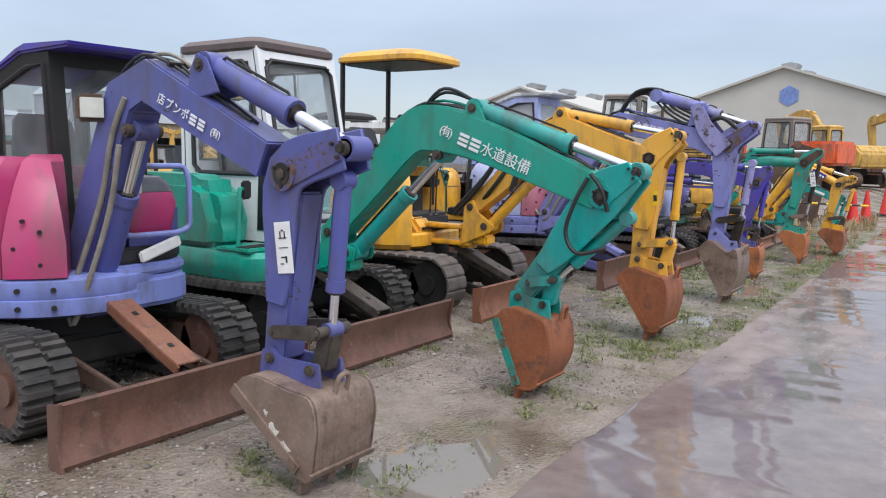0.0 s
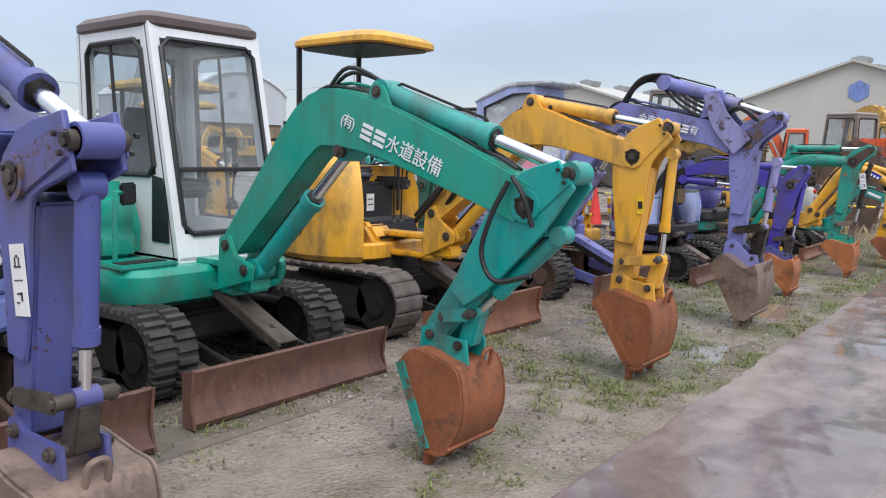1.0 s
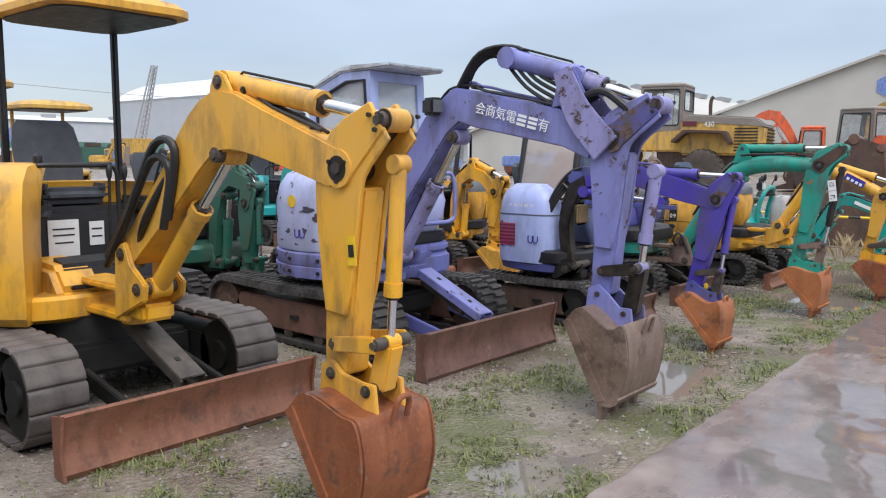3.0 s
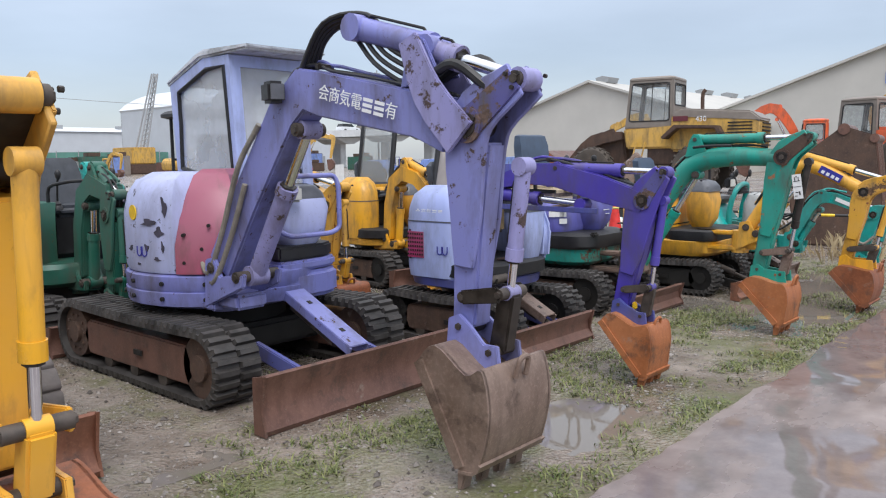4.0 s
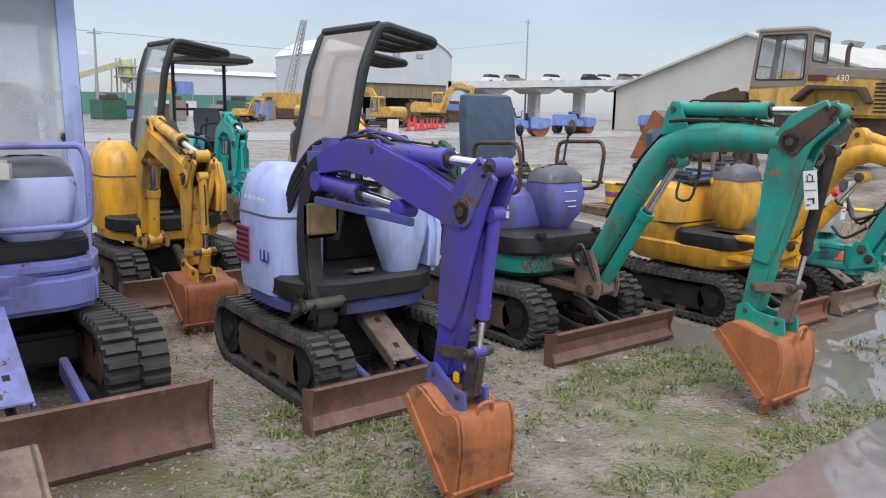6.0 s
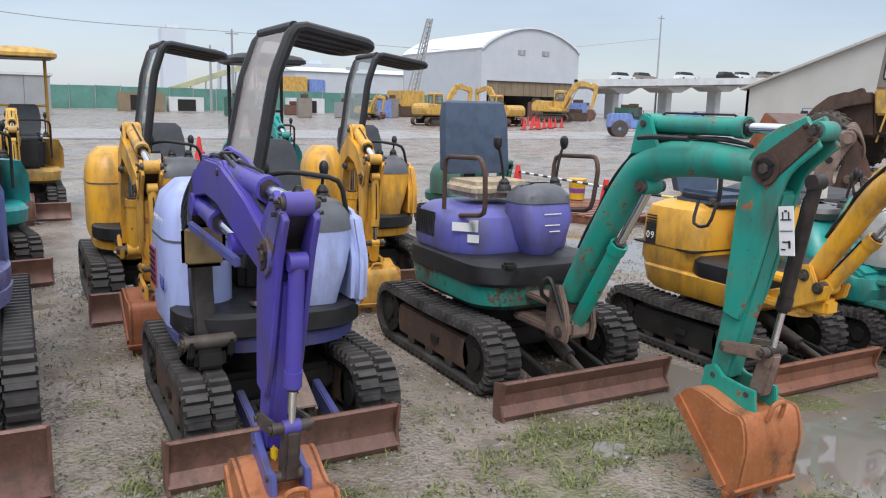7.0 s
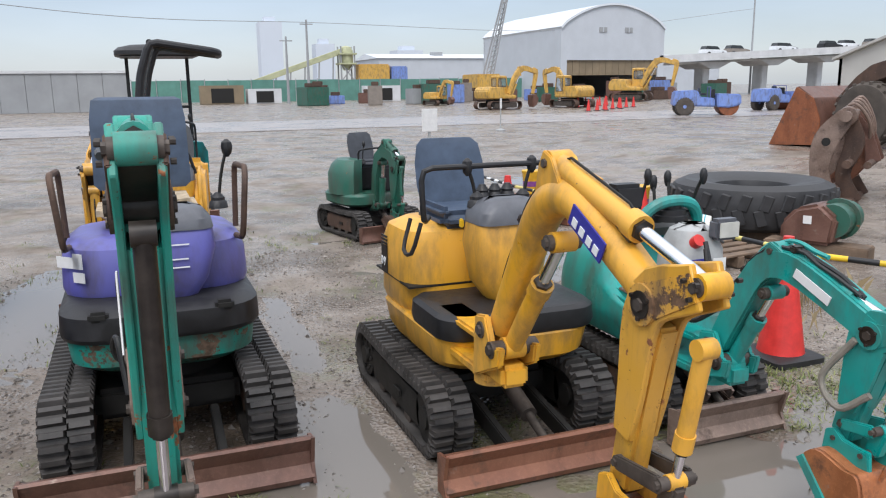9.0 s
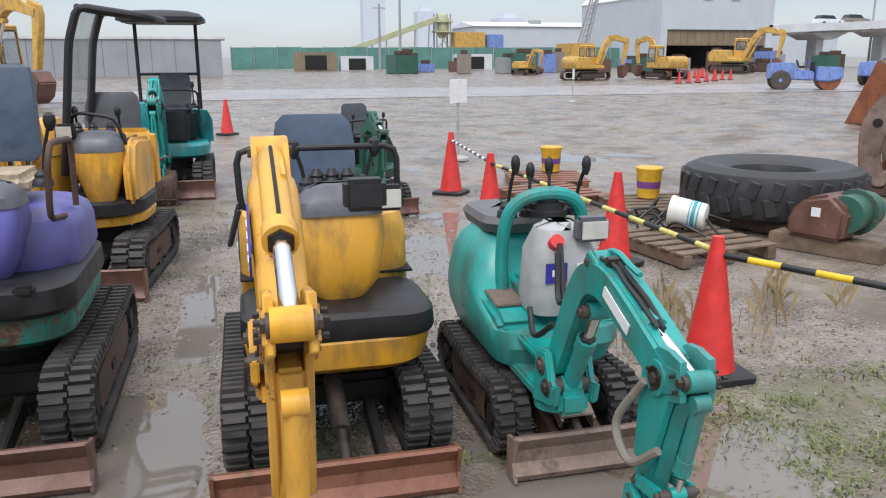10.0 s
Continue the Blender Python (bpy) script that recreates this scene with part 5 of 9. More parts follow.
def body_e(M, hood=None, ring=None, side_red=True, cover=None):
    """A micro short-tail body: rounded lilac tank, seat, console, roll frame."""
    hood, ring = hood or LILAC_PALE, ring or VIOLET
    bm = B()
    loft(bm, [rounded(-0.02, 0, hx_, hy_, 0.34, z, 7) for hx_, hy_, z in ((0.42, 0.42, 0.45), (0.47, 0.47, 0.47), (0.48, 0.48, 0.53), (0.46, 0.46, 0.55))])
    part("skirt", bm, ring, M)
    bm = B()
    secs = []
    for f, zz in ((0.96, 0.54), (1.0, 0.62), (1.0, 0.98), (0.95, 1.10), (0.82, 1.2), (0.5, 1.27)):
        secs.append(rounded(-0.10 - 0.02 * (1 - f), -0.33 + 0.05 * (1 - f), 0.31 * f, 0.17 * f, 0.15 * f, zz))
    loft(bm, secs)
    tank = part("side_hood", bm, cover or hood, M, "pale lilac rounded side tank")
    part("seam", loft(B(), [rounded(-0.10, -0.33, 0.313, 0.173, 0.15, z) for z in (0.985, 0.995)]), PLASTIC, tank)
    if side_red:
        part("red_grille", box(B(), (-0.24, -0.492, 0.80), (0.20, 0.03, 0.24), None, 0.03), MAGENTA, tank, "red slotted grille")
        bm = B()
        for i in range(7):
            for j in range(6):
                box(bm, (-0.315 + i * 0.025, -0.509, 0.72 + j * 0.033), (0.012, 0.004, 0.016))
        part("grille_slot", bm, DARK, tank)
        chars(M, 0, "UU", 0.10, 0.02, 0.76, -0.500, 1, 0, BLUE_INK, 0.55)
        chars(M, 0, "会商気##", 0.055, -0.22, 1.06, -0.485, 1, 0)
    part("rear_hood", prism(B(), [(-0.52, 0.64), (-0.28, 0.64), (-0.28, 1.15), (-0.40, 1.18), (-0.52, 1.05)], -0.2, 0.48, "y", 0.06, 3), hood, M)
    part("seat_base", box(B(), (-0.22, 0.14, 0.82), (0.34, 0.46, 0.36), None, 0.04), DARK, M)
    seat(M, -0.18, 0.14, 1.08, 0.46, SEAT, 0.38)
    # console: a lilac shield with a dark top
    part("console", loft(B(), [rounded(0.30 + dx, 0.20, hx_, hy_, min(hx_, hy_) * 0.8, z, 6) for dx, hx_, hy_, z in ((0.06, 0.07, 0.10, 0.66), (0.06, 0.08, 0.115, 0.72), (0.05, 0.10, 0.155, 0.84), (0.03, 0.115, 0.185, 0.96), (0.02, 0.12, 0.19, 1.05))]), hood, M)
    part("console_top", loft(B(), [rounded(0.32 - dx, 0.20, hx_, hy_, min(hx_, hy_) * 0.85, z, 6) for dx, hx_, hy_, z in ((0.0, 0.124, 0.194, 1.045), (0.01, 0.12, 0.185, 1.12), (0.03, 0.09, 0.15, 1.18), (0.05, 0.05, 0.09, 1.205))]), PLASTIC, M)
    part("floor_deck", loft(B(), [rounded(0.0, 0, hx_, hy_, 0.30, z, 7) for hx_, hy_, z in ((0.46, 0.46, 0.545), (0.485, 0.485, 0.56), (0.485, 0.485, 0.65), (0.46, 0.46, 0.67))]), BLACK, M)
    part("pedal", box(B(), (0.34, -0.06, 0.685), (0.10, 0.14, 0.02), Matrix.Rotation(-0.2, 4, "Y"), 0.006), RUST_GREY, M)
    for y in (0.04, 0.15, 0.28):
        part("rubber_boot", lathe(B(), [(0.045, 1.17), (0.038, 1.19), (0.042, 1.20), (0.03, 1.22), (0.034, 1.23), (0.015, 1.26)], (0.24, y, 0), 12), BLACK, M)
    side_label(M, 0.30, 0.93, 0.38, 0.09, 0.13, STICKER, ((0, 0.03, 0.07, 0.012, RED_INK), (0, -0.02, 0.06, 0.005, PLASTIC)), -1)
    part("side_panel", prism(B(), [(-0.28, 0.64), (0.42, 0.64), (0.44, 0.9), (0.34, 1.12), (0.2, 1.14), (-0.28, 1.1)], 0.38, 0.47, "y", 0.035, 3), hood, M)
    rail(M, [(0.12, -0.02, 1.05), (0.16, -0.03, 1.30), (0.30, 0.08, 1.34), (0.34, 0.34, 1.30), (0.3, 0.40, 1.08)], 0.013, BLACK)
    lever(M, 0.10, 0.00, 1.10, 0.24, 0.05, 0)
    lever(M, 0.10, 0.32, 1.10, 0.24, 0.05, 0)
    lamp(M, (0.36, -0.02, 1.20), (0.08, 0.14, 0.12), BLACK)


def body_f(M):
    """Blue-violet hood on a worn sea-green deck, navy seat with a bare cushion, dark rails."""
    bm = B()
    loft(bm, [rounded(-0.08, 0, hx_, hy_, 0.22, z, 6) for hx_, hy_, z in ((0.50, 0.38, 0.44), (0.55, 0.43, 0.48), (0.57, 0.45, 0.64), (0.57, 0.45, 0.66))])
    part("deck", bm, TEAL_GRIME, M, "sea-green deck with rust showing through")
    bm = B()
    loft(bm, [rounded(-0.06, 0, hx_, hy_, 0.22, z, 6) for hx_, hy_, z in ((0.57, 0.455, 0.605), (0.585, 0.465, 0.63), (0.58, 0.46, 0.73), (0.53, 0.42, 0.76))])
    part("rubber_floor", bm, BLACK, M)
    # one moulded cover round seat and console, its corners well rounded
    part("engine_hood", loft(B(), [rounded(-0.18, 0.0, hx_, hy_, r_, z, 8) for hx_, hy_, r_, z in ((0.40, 0.44, 0.22, 0.75), (0.42, 0.455, 0.24, 0.79), (0.41, 0.45, 0.24, 0.93), (0.39, 0.43, 0.23, 0.99), (0.33, 0.38, 0.2, 1.03), (0.26, 0.31, 0.16, 1.045))]), BLUE_P, M)
    bm = B()
    for k in range(8):
        box(bm, (-0.40 + 0.034 * k, -0.452, 0.91), (0.02, 0.012, 0.16))
    part("grille", bm, DARK, M)
    corner = Matrix.Translation((0.165, -0.385, 0.0)) @ Matrix.Rotation(radians(-46), 4, "Z")
    for u, v, w, h in ((-0.02, 0.935, 0.15, 0.055), (0.045, 0.945, 0.06, 0.075), (0.045, 0.865, 0.075, 0.05)):
        part("sticker", box(B(), (0, 0, 0), (0.004, w, h), corner @ Matrix.Translation((0.012, u, v))), STICKER, M)
    # console
    bm = B()
    secs = []
    for z, w, x0, x1 in ((0.76, 0.10, 0.14, 0.36), (0.85, 0.15, 0.12, 0.41), (1.00, 0.19, 0.10, 0.42), (1.09, 0.185, 0.12, 0.39)):
        secs.append(rounded((x0 + x1) / 2, 0.08, (x1 - x0) / 2, w, 0.07, z))
    loft(bm, secs)
    con = part("console", bm, BLUE_P, M)
    bm = B()
    loft(bm, [rounded(0.255, 0.08, w, h, 0.08, z) for w, h, z in ((0.145, 0.19, 1.092), (0.14, 0.18, 1.14), (0.10, 0.14, 1.19), (0.05, 0.08, 1.21))])
    part("console_top", bm, PLASTIC, M)
    bm = B()
    for u, v, w in ((0.0, 1.06, 0.16), (0.0, 0.99, 0.14), (0.02, 0.95, 0.10)):
        box(bm, (0.424, 0.08 + u, v - 0.03), (0.004, w * 0.8, 0.006))
    part("chalk_mark", bm, LETTER, con)
    part("torn_cushion", box(B(), (-0.18, -0.02, 1.14), (0.44, 0.50, 0.11), None, 0.04, 3), CLOTH, M, "torn seat cushion with bare foam")
    bm = B()
    loft(bm, [[(-0.36 - 0.06 * f - t, -0.03 - w, z), (-0.36 - 0.06 * f + t, -0.03 - w, z), (-0.36 - 0.06 * f + t, -0.03 + w, z), (-0.36 - 0.06 * f - t, -0.03 + w, z)] for f, z, w, t in ((0, 1.22, 0.22, 0.03), (0.1, 1.25, 0.25, 0.045), (0.7, 1.60, 0.245, 0.045), (0.95, 1.70, 0.23, 0.03), (1, 1.715, 0.20, 0.01))])
    part("backrest", bm, SEAT_BLUE, M, "tall navy vinyl backrest")
    for s in (-1, 1):
        rail(M, [(-0.08, s * 0.42, 1.02), (-0.06, s * 0.43, 1.36), (0.38, s * 0.43, 1.38), (0.42, s * 0.42, 1.30), (0.40, s * 0.40, 1.04), (0.10, s * 0.40, 1.0)], 0.015, RUST_DARK)
        lever(M, 0.10, 0.12 + s * 0.2, 1.16, 0.30, 0.0, s * 0.06, 0.03)
    for s in (-1, 1):
        part("step_notch", box(B(), (0.50, s * 0.28, 0.74), (0.06, 0.09, 0.05), None, 0.015), DARK, M)


def body_g(M, mat=None, dark=None):
    """Rounded yellow hood and console, black waistband, dark seat, bent handrails."""
    mat = mat or YELLOW
    bm = B()
    loft(bm, [rounded(-0.05, 0.03, hx_, hy_, 0.2, z, 6) for hx_, hy_, z in ((0.48, 0.38, 0.40), (0.54, 0.40, 0.44), (0.56, 0.42, 0.56), (0.55, 0.41, 0.575))])
    part("deck", bm, mat, M)
    bm = B()
    loft(bm, [rounded(0.22, 0.03, hx_, hy_, 0.14, z, 6) for hx_, hy_, z in ((0.285, 0.42, 0.57), (0.30, 0.425, 0.60), (0.295, 0.42, 0.67), (0.27, 0.40, 0.69))])
    part("rubber_band", bm, BLACK, M)
    bm = B()
    loft(bm, [rounded(-0.32, 0.03, hx_, hy_, 0.16, z, 6) for hx_, hy_, z in ((0.28, 0.40, 0.57), (0.30, 0.415, 0.62), (0.29, 0.41, 0.92), (0.26, 0.39, 1.00), (0.18, 0.33, 1.04))])
    part("engine_hood", bm, mat, M)
    part("waist_seam", box(B(), (-0.32, 0.03, 0.72), (0.602, 0.834, 0.012), None, 0.004), DARK, M)
    bm = B()
    secs = []
    for z, w, x0, x1 in ((0.68, 0.10, 0.10, 0.28), (0.78, 0.17, 0.08, 0.33), (0.98, 0.20, 0.06, 0.35), (1.08, 0.19, 0.08, 0.33)):
        secs.append(rounded((x0 + x1) / 2, 0.06, (x1 - x0) / 2, w, 0.07, z))
    loft(bm, secs)
    part("console", bm, mat, M)
    bm = B()
    loft(bm, [rounded(0.205, 0.06, w, h, 0.07, z) for w, h, z in ((0.14, 0.19, 1.082), (0.135, 0.18, 1.14), (0.10, 0.14, 1.19), (0.05, 0.08, 1.21))])
    part("console_top", bm, PLASTIC, M)
    seat(M, -0.24, 0.02, 1.10, 0.42, SEAT_BLUE if dark is None else dark, 0.36, 0.08)
    rail(M, [(0.0, -0.28, 1.09), (0.15, -0.36, 1.09), (0.15, -0.37, 1.36), (0.15, 0.34, 1.36), (0.15, 0.34, 1.08), (0.0, 0.28, 1.06)], 0.015, BLACK)
    for s in (-1, 1):
        lever(M, 0.14, 0.06 + s * 0.13, 1.16, 0.20, 0.0, s * 0.05, 0.028)
    for yy in (-0.02, 0.05, 0.12):
        part("rubber_boot", lathe(B(), [(0.042, 1.17), (0.036, 1.19), (0.04, 1.20), (0.03, 1.22), (0.034, 1.23), (0.015, 1.26)], (0.10, yy, 0), 12), BLACK, M)
    part("padlock", box(B(), (0.12, -0.145, 1.07), (0.03, 0.02, 0.045), None, 0.006), BRASS, M)
    part("sticker", box(B(), (-0.15, -0.497 + 0.06, 0.19), (0.06, 0.006, 0.05)), BRASS, M)
    rail(M, [(-0.02, -0.37, 1.09), (-0.02, -0.42, 0.92), (0.13, -0.42, 0.92), (0.14, -0.37, 1.09)], 0.011, BLACK)
    lamp(M, (0.42, 0.24, 1.17), (0.07, 0.15, 0.11), BLACK)
    # number plate of the series, and a small round tag
    s = side_label(M, -0.44, 0.80, -0.385, 0.10, 0.16, INK)
    chars(M, 0, "09", 0.075, -0.462, 0.785, -0.389, 1, 0, LETTER, 0.60)
    bm = B()
    for k in range(3):
        box(bm, (-0.44, -0.387, 0.89 + 0.02 * k), (0.10, 0.004, 0.01))
    part("stripe", bm, INK, M)


def body_h(M):
    """A tiny teal ride-on body with saddle, loop frame and a grey tank."""
    bm = B()
    rows = ((0.34, -0.46, 0.30, 0.22), (0.38, -0.54, 0.40, 0.28), (0.48, -0.58, 0.44, 0.31), (0.55, -0.60, 0.42, 0.315), (0.60, -0.60, 0.20, 0.315), (0.66, -0.595, 0.06, 0.31), (0.76, -0.57, -0.02, 0.295), (0.84, -0.53, -0.06, 0.27), (0.90, -0.46, -0.12, 0.22), (0.93, -0.38, -0.18, 0.16))
    loft(bm, [rounded((a + c) / 2, 0, (c - a) / 2, w, min(0.16, (c - a) / 2.2, w * 0.8), z, 7) for z, a, c, w in rows])
    part("body_shell", bm, TEAL, M, "smooth teal moulded body shell")
    part("centre_column", prism(B(), [(-0.06, 0.5), (0.30, 0.5), (0.28, 0.66), (0.12, 0.72), (-0.06, 0.72)], -0.13, 0.15, "y", 0.03, 3), TEAL, M)
    for s in (-1, 1):
        part("foot_well", prism(B(), [(-0.04, 0.53), (0.34, 0.53), (0.38, 0.58), (0.30, 0.62), (-0.04, 0.66)], s * 0.19 - 0.10, s * 0.19 + 0.10, "y", 0.025, 2), TEAL, M)
        part("tread_pad", box(B(), (0.16, s * 0.2, 0.645), (0.20, 0.14, 0.012), Matrix.Rotation(0.10, 4, "Y"), 0.004), RUST_GREY, M)
    bm = B()
    loft(bm, [rounded(xo, 0, hx_, hy_, 0.12, z, 7) for xo, hx_, hy_, z in ((-0.32, 0.17, 0.15, 0.88), (-0.32, 0.25, 0.21, 0.90), (-0.31, 0.27, 0.23, 0.95), (-0.30, 0.25, 0.215, 0.985), (-0.30, 0.18, 0.15, 1.0), (-0.3, 0.08, 0.07, 1.003))])
    part("saddle", bm, SADDLE, M, "grey vinyl saddle")
    bm = B()
    loft(bm, [rounded(0.31, 0.0, hx_, hy_, 0.09, z + 0.03, 6) for hx_, hy_, z in ((0.13, 0.15, 0.60), (0.14, 0.16, 0.66), (0.13, 0.15, 0.88), (0.10, 0.11, 0.98), (0.06, 0.06, 1.01))])
    tank = part("tank", bm, PALE_PLASTIC, M, "pale grey plastic tank with a red cap")
    part("cap", cyl(B(), (0.41, -0.06, 0.95), (0.45, -0.06, 0.975), 0.032, seg=14), CONE_RED, tank)
    front_label(tank, 0.446, -0.06, 0.83, 0.10, 0.09, BLUE_INK, ((0, 0.0, 0.04, 0.03, LETTER),))
    front_label(tank, 0.446, 0.075, 0.80, 0.08, 0.14, STICKER, ((0, 0.03, 0.05, 0.008, INK), (0, 0.0, 0.05, 0.008, INK)))
    rail(M, [(0.06, -0.17, 0.58), (0.05, -0.18, 0.80), (0.10, -0.17, 1.02), (0.14, -0.08, 1.12), (0.14, 0.10, 1.12), (0.10, 0.20, 1.02), (0.05, 0.21, 0.80), (0.06, 0.20, 0.58)], 0.032, TEAL, "loop_frame", 4)
    for yy, dx, h in ((-0.16, 0.05, 0.25), (0.05, -0.06, 0.22), (0.18, 0.08, 0.24), (-0.05, -0.05, 0.20)):
        lever(M, 0.06, yy, 1.02, h, dx, 0.02, 0.022)
    part("console_boot", lathe(B(), [(0.10, 0), (0.10, 0.03), (0.085, 0.035), (0.085, 0.06), (0.06, 0.07), (0.06, 0.09), (0.03, 0.10)], (0.10, 0.02, 1.02), 16), BLACK, M)
    lamp(M, (0.44, 0.10, 1.02), (0.08, 0.15, 0.11), PLASTIC)


CAB_ROOF = plain("brown_roof_cap", (0.10, 0.07, 0.065), 0.4, 0, 0.2)
CAB_WHITE = paint("off_white_roof_paint", (0.60, 0.63, 0.68), 0.1)
FLAKE = plain("flaked_dark_patch", (0.05, 0.045, 0.07), 0.7, 0, 0.3)
HOOD_D = paint("flaking_pale_lilac_paint", (0.42, 0.46, 0.72), 0.42, 0.4, 0.3, (0.05, 0.045, 0.06))
SADDLE = plain("saddle_vinyl", (0.12, 0.12, 0.12), 0.5, 0, 0.2)


def loc(base, pts):
    return [(x - base[0], z) for x, z in pts]


def machine(name, base, label, group="excavators in a row"):
    return thing(name, pose(base[0], base[1], 0), label, "excavator", group)


# A: violet, short-tail, with a dark cab
b = (-4.70, 2.72)
M = machine("excavator", b, "violet short-tail mini excavator with magenta side panel and worn rubber tracks")
running_gear(M, -0.72, 0.78, 0.26, 0.76, 0.30, 0.075, RUST_DARK, RUST_BLADE)
dozer_blade(M, 1.42, 0.80, 0.33, RUST_BLADE, 0.75, 0.30, RUST_DARK, RUST_BLADE_RED)
body_a(M)
L = lambda x, z: (x - b[0], z)
digging_arm(M, 0.0, 0.10, [L(-4.36, 0.62), L(-4.08, 1.25), L(-3.82, 1.76), L(-3.60, 1.84), L(-3.25, 1.68), L(-2.72, 1.44)], [0.12, 0.13, 0.125, 0.115, 0.105, 0.09], L(-2.58, 1.38), L(-2.24, 1.50), L(-2.68, 0.50), L(-2.42, 0.48), L(-2.40, -0.06), L(-3.17, 1.90),
            VIOLET, VIOLET, RUST_GREY, VIOLET, VIOLET, 0.06, 1.05, cheek_mat=VIOLET_GRIME, bucket_half=0.205, link_mat=MID_STEEL, stick_w=(0.095, 0.12, 0.075), bcyl=L(-2.30, 1.36), bct=L(-3.76, 1.58), bcf=L(-4.20, 0.62))
swing_post(M, L(-4.36, 0.62), L(-4.20, 0.62), 0.0, 0.1, VIOLET, 0.48, 0.11)
chars(M, 0, "店プンポ##", 0.062, -3.44 - b[0], 1.733, -0.106, 1, -0.42)
chars(M, 0, "(有)", 0.048, -3.055 - b[0], 1.572, -0.106, 1, -0.42, None, 0.62)
side_label(M, -2.58 - b[0], 1.04, -0.095, 0.10, 0.24, STICKER, WARN, -1, -0.12)
hoses(M, [[(0.34, -0.16, 0.9), (0.42, -0.20, 0.55), (0.55, -0.18, 0.75), (0.72, -0.12, 1.2), (0.84, -0.12, 1.55), (0.95, -0.11, 1.75)], [(0.42, -0.16, 0.8), (0.55, -0.22, 0.48), (0.66, -0.18, 0.72), (0.80, -0.12, 1.15), (0.90, -0.12, 1.5)]], 0.016, HOSE_GREY)
lamp(M, (-4.02 - b[0], -0.14, 1.70), (0.12, 0.15, 0.15), RUST_DARK, (1, -0.5, 0))

for u, v, w, h, q in ((-2.53, 0.20, 0.07, 0.10, 0.5), (-2.47, 0.13, 0.09, 0.08, 1.2), (-2.42, 0.07, 0.05, 0.07, 2.3), (-2.58, 0.28, 0.03, 0.05, 0.2)):
    pts = [(u - b[0] + w / 2 * math.cos(a) * (0.7 + 0.4 * math.sin(3 * a + q)), v + h / 2 * math.sin(a) * (0.7 + 0.4 * math.cos(2 * a + 3 * q))) for a in [i * math.pi / 9 for i in range(18)]]
    part("paint_scuff", prism(B(), pts, -0.2195, -0.2165), SCUFF, M, "white scuffed paint on the bucket's side")

# B: sea-green with a white cab
b = (-4.85, 4.57)
M = machine("excavator", b, "sea-green mini excavator with white cab and rusty bucket")
running_gear(M, -0.75, 0.80, 0.27, 0.74, 0.30, 0.075, DARK, DARK)
dozer_blade(M, 1.45, 0.745, 0.32, RUST_BLADE, 0.75, 0.30, DARK, MID_STEEL)
body_b(M)
L = lambda x, z: (x - b[0], z)
digging_arm(M, 0.03, 0.095, [L(-4.00, 0.88), L(-3.62, 1.27), L(-3.30, 1.60), L(-3.08, 1.66), L(-2.70, 1.58), L(-2.2, 1.40), L(-1.84, 1.26)], [0.085, 0.12, 0.15, 0.16, 0.14, 0.12, 0.10], L(-1.82, 1.25), L(-1.62, 1.40), L(-2.37, 0.57), L(-2.19, 0.54), L(-2.33, -0.08), L(-2.76, 1.79),
            GREEN, TEAL, RUST_BUCKET, TEAL, TEAL, 0.058, 1.0, side_mat=TEAL_GRIME, bucket_half=0.18, stick_w=(0.075, 0.145, 0.07), bct=L(-3.03, 1.48), bcf=L(-3.82, 0.74), bcyl=L(-1.68, 1.12), smooth=3)
swing_post(M, L(-4.00, 0.88), L(-3.82, 0.74), 0.03, 0.5, GREEN, 0.58)
chars(M, 0, "##水道設備", 0.098, -2.81 - b[0], 1.580, 0.03 - 0.098, 1, -0.37, None, 1.0)
chars(M, 0, "(有)", 0.078, -2.99 - b[0], 1.648, 0.03 - 0.098, 1, -0.37, None, 0.55)
hoses(M, [[(-3.2 - b[0], 0.0, 1.80), (-3.02 - b[0], 0.0, 1.93), (-2.8 - b[0], 0.05, 1.84), (-2.62 - b[0], 0.08, 1.70)], [(-3.25 - b[0], 0.05, 1.78), (-3.05 - b[0], 0.06, 1.91), (-2.75 - b[0], 0.1, 1.82)]])
hoses(M, [[(-1.90 - b[0], -0.09, 1.36), (-1.97 - b[0], -0.12, 1.20), (-2.02 - b[0], -0.12, 1.02), (-1.94 - b[0], -0.12, 0.90), (-1.76 - b[0], -0.10, 0.94)], [(-1.88 - b[0], -0.09, 1.38), (-1.80 - b[0], -0.12, 1.30), (-1.76 - b[0], -0.10, 1.16)]], 0.013)

# C: yellow with a canopy
b = (-4.95, 6.70)
M = machine("excavator", b, "yellow mini excavator with canopy and orange-rusted bucket")
running_gear(M, -0.72, 0.82, 0.27, 0.76, 0.30, 0.075, DARK, DARK, steel=True)
dozer_blade(M, 1.45, 0.76, 0.32, RUST_BLADE_RED, 0.75, 0.30, DARK, MID_STEEL)
body_c(M)
L = lambda x, z: (x - b[0], z)
digging_arm(M, -0.05, 0.09, [L(-4.02, 0.98), L(-3.60, 1.33), L(-3.28, 1.62), L(-3.08, 1.69), L(-2.8, 1.63), L(-2.30, 1.48)], [0.08, 0.11, 0.14, 0.145, 0.11, 0.085], L(-2.27, 1.48), L(-2.05, 1.67), L(-2.33, 0.62), L(-2.12, 0.58), L(-2.20, -0.05), L(-3.12, 1.87),
            YELLOW, YELLOW, RUST_BUCKET, YELLOW, YELLOW, 0.05, 1.05, bucket_half=0.21, stick_w=(0.09, 0.14, 0.075), bct=L(-3.14, 1.53), bcf=L(-3.86, 0.80), bcyl=L(-2.02, 1.50), smooth=3, side_mat=RUST_BUCKET)
